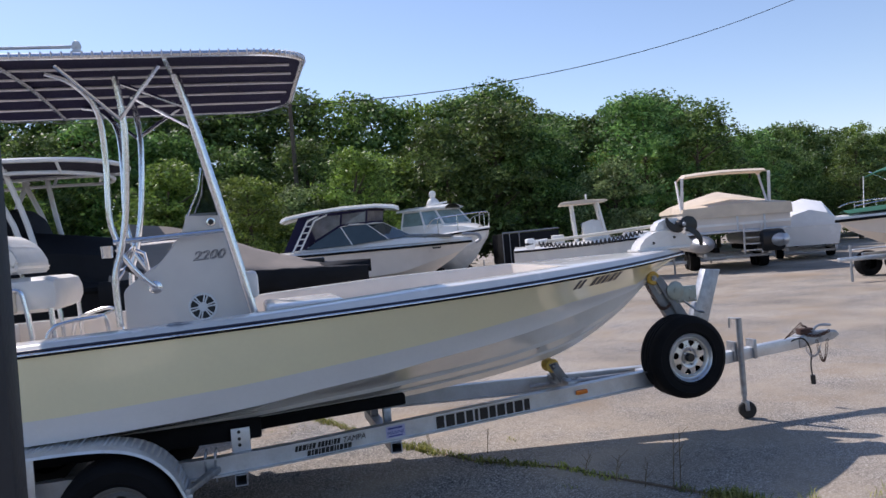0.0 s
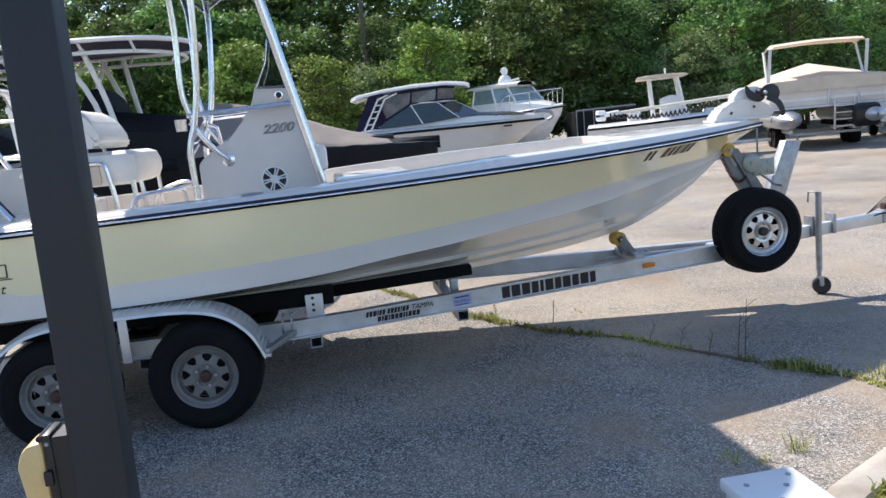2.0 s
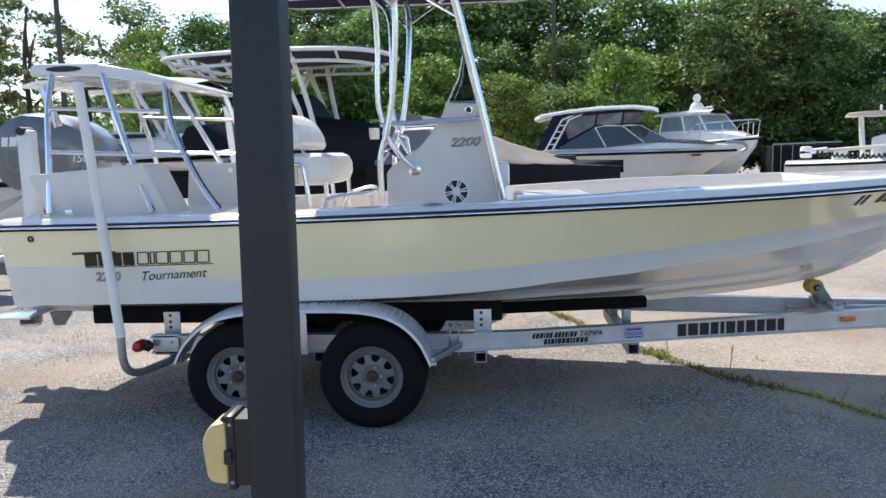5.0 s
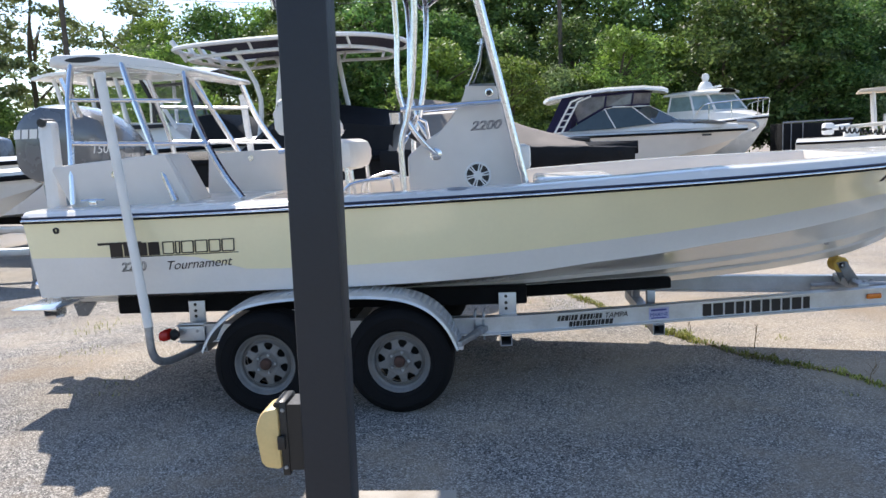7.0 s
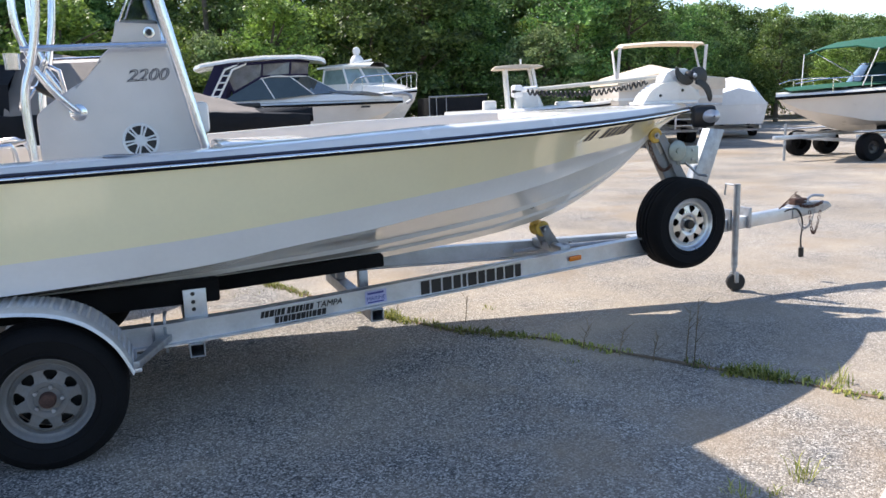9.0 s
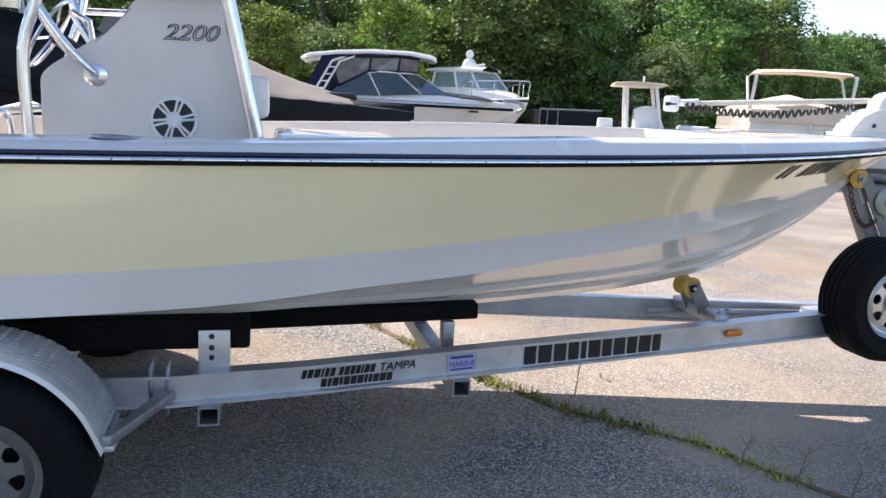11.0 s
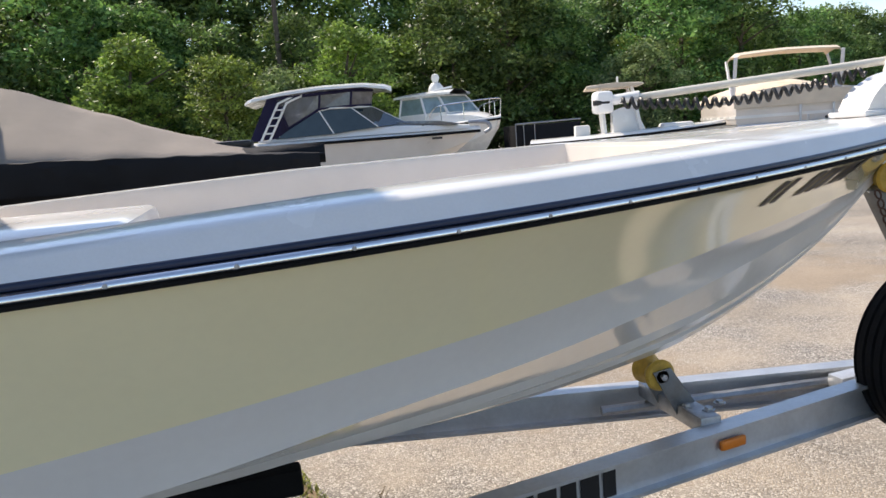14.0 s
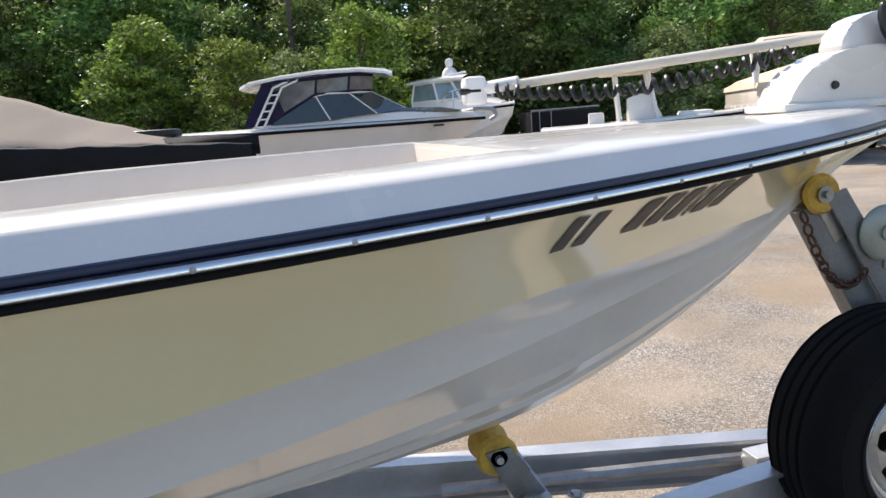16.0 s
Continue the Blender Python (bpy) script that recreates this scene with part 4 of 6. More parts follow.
part("vent_oval", prism(bmesh.new(), [(-2.2 + 0.13 * math.cos(a), 2.378 + 0.02 * math.sin(a)) for a in (k * math.pi / 12 for k in range(24))], -0.604, -0.596, "y"), "black", plat)
for s in (-1, 1):
    part("platform_leg", tubed(smoothed([(-1.04, s * 0.88, 1.39), (-1.2, s * 0.82, 1.6), (-1.40, s * 0.7, 1.95), (-1.49, s * 0.58, 2.26)], 5), 0.024), "tube", plat)
    part("platform_leg", tubed(smoothed([(-1.5, s * 0.88, 1.39), (-1.62, s * 0.82, 1.65), (-1.8, s * 0.7, 2.05), (-1.93, s * 0.58, 2.34)], 5), 0.024), "tube", plat)
    part("platform_leg", tubed(smoothed([(-2.22, s * 0.88, 1.39), (-2.24, s * 0.8, 1.8), (-2.28, s * 0.7, 2.1), (-2.3, s * 0.58, 2.35)], 5), 0.022), "tube", plat)
    part("platform_rail", tubed([(-2.23, s * 0.8, 1.8), (-1.28, s * 0.78, 1.76)], 0.016), "tube", plat)
    part("platform_rail", tubed([(-2.28, s * 0.7, 2.1), (-1.48, s * 0.7, 2.06)], 0.014), "tube", plat)
part("rod_tube", tubed([(-2.3, -0.55, 1.98), (-2.4, -0.55, 2.26)], 0.03), "tube", plat)
motor = part("outboard_motor", prism(bmesh.new(), [(-3.05, 1.62), (-3.04, 1.93), (-2.95, 2.06), (-2.8, 2.12), (-2.55, 2.10), (-2.33, 2.0), (-2.17, 1.82), (-2.18, 1.66), (-2.5, 1.52), (-2.9, 1.5)], -0.26, 0.26, "y", bevel=0.1), "grey_cowl", boat, "grey outboard motor with a rounded cowl")
bars([0.05, 0.05, 0.06, 0.05, 0.05], 0.012, 0.07, facing((-3.0, -0.263, 1.86), (-2.4, -0.263, 1.86)), motor, "pvc", "cowl_logo")
written("150", 0.09, facing((-2.40, -0.263, 1.73), (-2.1, -0.263, 1.73)), "pvc", motor, "white engine power figure", slant=0.2)
part("midsection", prism(bmesh.new(), [(-2.92, 1.54), (-2.48, 1.54), (-2.56, 1.1), (-2.6, 0.72), (-2.86, 0.72), (-2.88, 1.1)], -0.12, 0.12, "y", bevel=0.04), "grey_cowl", motor)
part("gearcase", turned([(0.005, -0.3), (0.06, -0.2), (0.075, 0), (0.06, 0.2), (0.04, 0.26)], (-2.72, 0, 0.6), (1, 0, 0), 18), "grey_cowl", motor)
part("cavitation_plate", boxed(-3.02, -2.5, -0.13, 0.13, 0.73, 0.75, bevel=0.006), "grey_cowl", motor)
part("skeg", prism(bmesh.new(), [(-2.85, 0.58), (-2.6, 0.58), (-2.72, 0.42), (-2.8, 0.42)], -0.012, 0.012, "y"), "grey_cowl", motor)
bm = bmesh.new()
for k in range(3):
    a = 2 * math.pi * k / 3 + 0.5
    u, v = Vector((0, math.cos(a), math.sin(a))), Vector((0, -math.sin(a), math.cos(a)))
    c = Vector((-3.0, 0, 0.6))
    skin([[c + u * r + v * (w_ * s) + Vector((0.05 * s, 0, 0)) for s in (-1, 0, 1)] for r, w_ in ((0.04, 0.03), (0.1, 0.075), (0.16, 0.075), (0.19, 0.03))], bm)
part("propeller", sheet(bm, 0.006), "steel", motor)
part("bracket", boxed(-2.52, -2.42, -0.2, 0.2, 0.9, 1.4, bevel=0.02), "black", motor)
anchor = part("shallow_water_anchor", boxed(-2.5, -2.43, -0.75, -0.67, 1.2, 1.97, bevel=0.02), "pvc", boat, "white folding shallow water anchor arm")
part("arm", boxed(-2.47, -2.39, -0.76, -0.66, 1.25, 1.96, bevel=0.02), "pvc", anchor)
part("pivot", tubed([(-2.45, -0.78, 1.95), (-2.45, -0.64, 1.95)], 0.03), "black", anchor)
part("trim_tab", boxed(-2.75, -2.42, -0.9, -0.5, 0.66, 0.675, bevel=0.004), "steel", boat)

# trolling motor on the bow
tm = part("trolling_motor", prism(bmesh.new(), smoothed([(4.02, 1.545, 0), (4.05, 1.60, 0), (4.12, 1.66, 0), (4.24, 1.695, 0), (4.36, 1.69, 0), (4.46, 1.65, 0), (4.54, 1.575, 0), (4.5, 1.545, 0)], 3), -0.075, 0.075, "y", bevel=0.012), "deck", boat, "white bow trolling motor folded flat on deck")
part("mount_bolt", turned([(0, 0.006), (0.010, 0.006), (0.012, 0)], (4.16, -0.077, 1.595), (0, -1, 0), 12), "black", tm)
part("mount_bolt", turned([(0, 0.006), (0.010, 0.006), (0.012, 0)], (4.36, -0.077, 1.63), (0, -1, 0), 12), "black", tm)
part("base_plate", boxed(4.02, 4.34, 0.0, 0.14, 1.532, 1.546, bevel=0.006), "black", tm)
part("shaft", tubed([(3.36, 0.68, 1.668), (4.25, 0.08, 1.736)], 0.016, seg=12), "tm_shaft", tm)
part("shaft_sleeve", tubed([(3.37, 0.675, 1.672), (3.48, 0.60, 1.684)], 0.022, seg=12), "pvc", tm)
part("control_head", boxed(3.305, 3.385, 0.645, 0.725, 1.618, 1.715, bevel=0.018), "pvc", tm)
part("head_cap", tubed([(3.29, 0.655, 1.665), (3.36, 0.655, 1.665)], 0.012), "black", tm)
part("motor_housing", prism(bmesh.new(), smoothed([(4.215, 1.675, 0), (4.213, 1.73, 0), (4.245, 1.765, 0), (4.32, 1.79, 0), (4.42, 1.79, 0), (4.45, 1.74, 0), (4.44, 1.68, 0)], 3, closed=True), -0.05, 0.05, "y", bevel=0.012), "deck", tm)
part("mount_pad", boxed(4.0, 4.5, -0.09, 0.1, 1.53, 1.552, bevel=0.006), "deck", tm)
bm = prism(bmesh.new(), smoothed([(4.285, 1.805, 0), (4.283, 1.745, 0), (4.325, 1.69, 0), (4.39, 1.665, 0), (4.44, 1.69, 0), (4.43, 1.735, 0), (4.37, 1.735, 0), (4.32, 1.765, 0)], 4, closed=True), -0.10, -0.085, "y", bevel=0.003)
prop = part("propeller", bm, "black", tm, "black curved three-blade propeller")
bm = prism(bmesh.new(), smoothed([(4.43, 1.745, 0), (4.47, 1.79, 0), (4.54, 1.80, 0), (4.592, 1.765, 0), (4.598, 1.70, 0), (4.56, 1.665, 0), (4.50, 1.70, 0), (4.45, 1.715, 0)], 4, closed=True), -0.06, -0.045, "y", bevel=0.003)
part("blade", bm, "black", prop)
bm = prism(bmesh.new(), smoothed([(4.47, 1.705, 0), (4.53, 1.695, 0), (4.59, 1.64, 0), (4.61, 1.56, 0), (4.585, 1.54, 0), (4.56, 1.60, 0), (4.51, 1.655, 0), (4.455, 1.675, 0)], 4, closed=True), -0.115, -0.10, "y", bevel=0.003)
part("blade", bm, "black", prop)
part("hub", turned([(0, 0.03), (0.02, 0.028), (0.036, 0.012), (0.04, -0.03)], (4.431, -0.085, 1.737), (0.2, -0.98, 0), 18), "black", prop)
part("hub_nut", turned([(0, 0.045), (0.014, 0.043), (0.018, 0.028)], (4.431, -0.085, 1.737), (0.2, -0.98, 0), 10), "galv", prop)
coil = []
for i in range(420):
    t = i / 419
    c = Vector((3.40, 0.62, 1.66)).lerp(Vector((4.14, 0.06, 1.70)), t) + Vector((0, 0, -0.05 * math.sin(math.pi * t)))
    a = t * 2 * math.pi * 25
    r = 0.018 + 0.004 * math.sin(t * 23)
    coil.append(c + Vector((0.58 * math.cos(a) * r, 0.8 * math.cos(a) * r, math.sin(a) * r)))
part("coiled_cord", tubed(coil, 0.0075, seg=6), "black", tm)

# ---- the trailer ----
trailer = thing("boat_trailer", (1.0, 0, 0), "aluminium tandem-axle boat trailer with a spare wheel", "trailer")
BEAM = [(-1.62, 0.77, 0.39, 0.515), (0.55, 0.77, 0.39, 0.515), (1.03, 0.70, 0.392, 0.515), (4.3, 0.055, 0.405, 0.545)]


def beam(s):
    """An I-beam side rail that bends in towards the tongue."""
    ring = [(0.0, 0.1), (-0.03, 0.09), (-0.03, 0.0), (0.047, 0.0), (0.047, 0.09), (0.012, 0.1), (0.012, 0.9), (0.047, 0.91), (0.047, 1.0), (-0.03, 1.0), (-0.03, 0.91), (0.0, 0.9)]
    rows = [[(x, s * (y - dy), z0 + (z1 - z0) * f) for dy, f in ring] for x, y, z0, z1 in BEAM]
    bm = skin(rows, None, closed=True)
    bm.verts.ensure_lookup_table()
    k = len(ring)
    bm.faces.new(bm.verts[:k])
    bm.faces.new(bm.verts[-k:])
    return bm


rails = [part("side_rail", beam(s), "alu", trailer, "brushed aluminium side rail") for s in (-1, 1)]
rail_y = lambda x: -lerp([(a, b) for a, b, _, _ in BEAM], x) - 0.0035
rail_z = lambda x: lerp([(a, c) for a, _, c, _ in BEAM], x)


def on_rail(x, dz, dx=1.0):
    return facing((x, rail_y(x), rail_z(x) + dz), (x + dx, rail_y(x + dx), rail_z(x + dx) + dz))


# lettering on the rail: marks as plain blocks, words that are plain words lettered
bars([0.062, 0.07, 0.066, 0.056, 0.028, 0.066, 0.052, 0.066, 0.056, 0.07, 0.048], 0.0155, 0.086, on_rail(2.055, 0.02), rails[0], name="maker_marking", slant=0.0)
bars([0.018, 0.021, 0.024, 0.009, 0.017, 0.02], 0.006, 0.036, on_rail(1.03, 0.062, 0.6), rails[0], name="dealer_marking", slant=0.25)
bars([0.018, 0.02, 0.018, 0.017, 0.008, 0.02, 0.019], 0.006, 0.036, on_rail(1.183, 0.062, 0.6), rails[0], name="dealer_marking", slant=0.25)
written("TAMPA", 0.052, on_rail(1.355, 0.062, 0.6) @ Matrix.Translation((0, 0, 0.001)), "decal", rails[0], "black italic lettering", slant=0.25)
bars([0.023, 0.014, 0.024, 0.012, 0.024, 0.024, 0.025, 0.012, 0.014, 0.024, 0.024, 0.024], 0.006, 0.036, on_rail(1.11, 0.018, 0.6), rails[0], name="phone_marking")
bm = prism(bmesh.new(), [(0, 0), (0.145, 0), (0.145, 0.082), (0, 0.082)], 0, 0.001, "z")
bm.transform(on_rail(1.67, 0.024, 0.5))
sticker = part("dealer_sticker", bm, "sticker", rails[0], "lilac sticker with dark blue lettering", smooth=0)
written("MARINE", 0.036, on_rail(1.678, 0.045, 0.5) @ Matrix.Translation((0, 0, 0.0015)), "blue_sticker", rails[0], "blue lettering")
bars([0.11], 0.0, 0.012, on_rail(1.685, 0.083, 0.5) @ Matrix.Translation((0, 0, 0.0012)), rails[0], "blue_sticker", "sticker_line", slant=0)
bars([0.11], 0.0, 0.008, on_rail(1.685, 0.03, 0.5) @ Matrix.Translation((0, 0, 0.0012)), rails[0], "blue_sticker", "sticker_line", slant=0)
bm = boxed(-0.055, 0.055, -0.018, 0.018, 0, 0.02, bevel=0.008)
bm.transform(on_rail(3.31, 0.075, 0.5))
part("marker_lamp", bm, "amber", trailer, "amber marker lamp")

for x, w in ((-1.45, 0.8), (-0.43, 0.8), (0.68, 0.82), (1.73, 0.62)):
    bm = bmesh.new()
    for z0, z1, y0, y1 in ((0.32, 0.328, -w, w), (0.388, 0.394, -w, w)):
        box(bm, x - 0.04, x + 0.04, y0, y1, z0, z1)
    for x0, x1 in ((x - 0.04, x - 0.033), (x + 0.033, x + 0.04)):
        box(bm, x0, x1, -w, w, 0.3282, 0.3878)
    part("crossmember", bm, "galv", trailer, smooth=0)
for x, w in ((0.0, 1.0), (-0.87, 1.0)):
    part("axle", tubed([(x, -w, 0.33), (x, w, 0.33)], 0.035, seg=12), "galv", trailer)
for s in (-1, 1):
    part("rear_bunk", boxed(-2.1, 0.83, s * 0.62 - 0.05, s * 0.62 + 0.05, 0.575, 0.70, bevel=0.015), "bunk", trailer, "black carpeted bunk")
    bm = boxed(-0.62, 0.62, -0.04, 0.04, -0.04, 0.04, bevel=0.012)
    bm.transform(Matrix.Translation((1.26, s * 0.27, 0.6)) @ Matrix.Rotation(radians(-2), 4, "Y"))
    part("front_bunk", bm, "bunk", trailer, "black carpeted bunk")
    for x in (-1.5, 0.695):
        b = part("bunk_bracket", boxed(x - 0.06, x + 0.06, s * 0.70 - 0.006, s * 0.70 + 0.006, 0.47, 0.665, bevel=0.004), "alu", trailer)
        for z in (0.555, 0.595, 0.64):
            part("bolt", turned([(0.0, 0.007), (0.01, 0.007), (0.012, 0)], (x - 0.01, s * 0.706, z), (0, s, 0), 8), "black", b)
    part("front_bracket", boxed(1.70, 1.76, s * 0.31 - 0.03, s * 0.31 + 0.03, 0.39, 0.58, bevel=0.008), "galv", trailer)
    part("fender_strut", boxed(-0.472, -0.418, s * 1.14 - 0.006, s * 1.14 + 0.006, 0.47, 0.755, bevel=0.003), "alu", trailer)
    # fender: one long arch over both wheels
    arc = smoothed([(-1.29, 0, 0.44), (-1.2, 0, 0.585), (-1.03, 0, 0.712), (-0.78, 0, 0.765), (-0.43, 0, 0.775), (-0.06, 0, 0.765), (0.16, 0, 0.705), (0.305, 0, 0.58), (0.385, 0, 0.42)], 5)
    rows = [[(p.x, s * 0.93, p.z + 0.005), (p.x, s * 1.08, p.z + 0.01), (p.x, s * 1.17, p.z + 0.004), (p.x + (0.43 + p.x) * -0.006, s * 1.20, p.z - 0.006), (p.x + (0.43 + p.x) * -0.016, s * 1.205, p.z - 0.022)] for p in arc]
    fender = part("fender", sheet(skin(rows), 0.005), "alu", trailer, "aluminium tread-plate fender")
    bm = bmesh.new()
    k = 0
    fine = smoothed(arc, 2)
    for p, q in zip(fine, fine[1:]):
        mid = (p + q) / 2
        tang = (q - p).normalized()
        nrm = Vector((-tang.z, 0, tang.x))
        for j in range(9):
            k += 1
            a = Vector((mid.x, s * (0.945 + 0.026 * j), mid.z + 0.009)) + nrm * 0.001
            d = (tang + Vector((0, (1 if (k + j) % 2 else -1), 0))).normalized() * 0.009
            tube(bm, [a - d, a + d], 0.0026, seg=4)
    tagged(part("tread_plate", bm, "alu", fender), kind="stuff")
    part("fender_bracket", prism(bmesh.new(), [(0.372, s * 1.19), (0.402, s * 1.19), (0.56, s * 0.80), (0.50, s * 0.80)], 0.425, 0.46, "z", bevel=0.003), "galv", trailer)
    part("bracket_plate", boxed(0.37, 0.41, min(s * 0.96, s * 1.19), max(s * 0.96, s * 1.19), 0.405, 0.425, bevel=0.003), "alu", trailer)
    for x in (0.47, 0.53):
        part("u_bolt", tubed(smoothed([(x, s * 0.785, 0.36), (x, s * 0.785, 0.53), (x + 0.01, s * 0.74, 0.565), (x, s * 0.70, 0.53), (x, s * 0.70, 0.37)], 3), 0.0075, seg=6), "galv", trailer)
    # guide post
    gp = part("guide_post", tubed([(-1.59, s * 1.26, 0.62), (-1.725, s * 1.28, 2.2)], 0.03, seg=14), "pvc", trailer, "white plastic loading guide post")
    part("post_cap", turned([(0.034, -0.02), (0.034, 0.012), (0.0, 0.016)], (-1.725, s * 1.28, 2.2), (-0.07, 0, 1), 14), "pvc", gp)
    part("elbow", tubed(smoothed([(-1.592, s * 1.26, 0.64), (-1.585, s * 1.25, 0.44), (-1.555, s * 1.16, 0.36), (-1.5, s * 0.95, 0.35), (-1.46, s * 0.7, 0.35)], 6), 0.026, seg=12), "galv", gp)
    lamp = part("tail_lamp", boxed(-1.705, -1.63, s * 0.86 - 0.07, s * 0.86 + 0.07, 0.425, 0.50, bevel=0.03), "red", trailer, "red tail lamp")
    part("lamp_housing", turned([(0.0, 0.0), (0.035, 0.0), (0.042, -0.02), (0.02, -0.05), (0, -0.05)], (-1.63, s * 0.86, 0.462), (-1, 0, 0), 16), "black", lamp)
    plate = part("rail_end_plate", boxed(-1.60, -1.42, min(s * 0.785, s * 0.80), max(s * 0.785, s * 0.80), 0.38, 0.525, bevel=0.004), "alu", trailer)
    for x in (-1.56, -1.47):
        part("bolt", turned([(0.0, 0.008), (0.010, 0.008), (0.012, 0)], (x, s * 0.80, 0.47), (0, s, 0), 8), "galv", plate)


def trailer_wheel(parent, c, s, rim_mat, hub_mat):
    """A spoked steel wheel with a ribbed tyre whose outside faces along s * y."""
    ax = (0, s, 0)
    prof = [(0.195, 0.0), (0.20, 0.015), (0.215, 0.026), (0.222, 0.032), (0.228, 0.028), (0.25, 0.034), (0.272, 0.034), (0.276, 0.038), (0.282, 0.034), (0.302, 0.024), (0.306, 0.018), (0.322, 0.0), (0.33, -0.03)]
    for i in range(4):
        y = -0.045 - i * 0.04
        prof += [(0.331, y), (0.331, y - 0.012), (0.322, y - 0.016), (0.322, y - 0.022), (0.331, y - 0.026)]
    prof += [(0.33, -0.19), (0.31, -0.21), (0.27, -0.22), (0.2, -0.2), (0.195, -0.19)]
    prof = [(r if r < 0.26 else r * 1.04, a) for r, a in prof]
    tyre = part("tyre", turned(prof, c, ax, 48), "rubber", parent, "worn black trailer tyre")
    bm = turned([(0.196, 0.004), (0.203, 0.012), (0.198, 0.017), (0.190, 0.012), (0.184, -0.004), (0.176, -0.014), (0.168, -0.016), (0.160, -0.034), (0.152, -0.030), (0.143, -0.012), (0.140, -0.016), (0.148, -0.036), (0.158, -0.042), (0.17, -0.03), (0.18, -0.018)], c, ax, 48)
    lathe(bm, [(0.0, -0.018), (0.058, -0.016), (0.066, -0.008), (0.086, -0.006), (0.094, -0.012), (0.094, -0.02), (0.0, -0.026)], c, ax, 40)
    for k in range(8):
        a = 2 * math.pi * k / 8 + 0.2

        def at(r, da, dep):
            return Vector(c) + Vector((math.cos(a + da) * r, s * dep, math.sin(a + da) * r))
        pts = [at(0.086, -0.36, -0.008), at(0.086, 0.36, -0.008), at(0.104, 0.25, -0.006), at(0.125, 0.16, -0.004), at(0.136, 0.19, -0.008), at(0.146, 0.30, -0.014), at(0.146, -0.30, -0.014), at(0.136, -0.19, -0.008), at(0.125, -0.16, -0.004), at(0.104, -0.25, -0.006)]
        top_, bot = [bm.verts.new(p) for p in pts], [bm.verts.new(p - Vector((0, s * 0.007, 0))) for p in pts]
        bm.faces.new(top_)
        bm.faces.new(bot[::-1])
        for i in range(len(pts)):
            bm.faces.new((top_[i], bot[i], bot[(i + 1) % len(pts)], top_[(i + 1) % len(pts)]))
    rim = part("rim", bm, rim_mat, tyre, "spoked steel rim")
    part("brake_drum", turned([(0, -0.09), (0.15, -0.09), (0.15, -0.14), (0, -0.15)], c, ax, 24), "black", tyre)
    part("hub", turned([(0.0, 0.022), (0.03, 0.02), (0.036, 0.012), (0.036, -0.02)], c, ax, 20), hub_mat, tyre)
    for k in range(5):
        a = 2 * math.pi * k / 5
        bm = lathe(bmesh.new(), [(0, 0.004), (0.009, 0.003), (0.011, -0.012), (0.011, -0.018)], Vector(c) + Vector((math.cos(a) * 0.06, 0, math.sin(a) * 0.06)), ax, 6)
        part("wheel_nut", bm, "galv", tyre)
    return tyre


for x in (0.0, -0.87):
    for s in (-1, 1):
        trailer_wheel(trailer, (x, s * 1.187, 0.336), s, "grey_rim", "rust")
trailer_wheel(trailer, (4.28, -0.30, 0.639), -1, "bright_rim", "black")
part("spare_carrier", boxed(4.24, 4.30, -0.2, -0.02, 0.56, 0.68, bevel=0.006), "galv", trailer)

tongue = part("tongue", prism(bmesh.new(), [(3.95, 0.43), (3.95, 0.535), (5.62, 0.635), (5.62, 0.535)], -0.04, 0.04, "y", bevel=0.006), "alu", trailer, "aluminium tongue beam")
part("tongue_brace", tubed([(3.05, -0.2, 0.47), (4.2, -0.02, 0.5)], 0.02), "galv", trailer)
part("tongue_brace", tubed([(3.05, 0.2, 0.47), (4.2, 0.02, 0.5)], 0.02), "galv", trailer)
part("keel_crossmember", boxed(3.22, 3.30, -0.22, 0.22, 0.50, 0.56, bevel=0.006), "galv", trailer)
coupler = part("coupler", prism(bmesh.new(), [(5.55, 0.53), (5.55, 0.645), (5.78, 0.665), (5.95, 0.655), (5.99, 0.61), (5.9, 0.57), (5.75, 0.56)], -0.05, 0.05, "y", bevel=0.012), "galv", trailer, "galvanised brake coupler")
part("coupler_lever", tubed(smoothed([(5.72, 0, 0.66), (5.8, 0, 0.71), (5.93, 0, 0.70)], 4), 0.012), "galv", coupler)
part("master_cylinder", boxed(5.58, 5.72, -0.035, 0.035, 0.645, 0.70, bevel=0.01), "rust", coupler)


def chain(parent, a, b, sag, n=14, r=0.012, w=0.003, material="galv"):
    for i in range(n):
        t = (i + 0.5) / n
        p = Vector(a).lerp(Vector(b), t) - Vector((0, 0, sag * 4 * t * (1 - t)))
        q = Vector(a).lerp(Vector(b), t + 0.01) - Vector((0, 0, sag * 4 * (t + 0.01) * (0.99 - t)))
        d = (q - p).normalized()
        s = d.cross(Vector((0, 1, 0.2)) if i % 2 else Vector((0.2, 0.1, 1))).normalized()
        ring = [p + d * math.cos(k * math.pi / 4) * r * 1.5 + s * math.sin(k * math.pi / 4) * r for k in range(8)]
        part("chain_link", tubed(ring, w, seg=5, closed=True), material, parent)


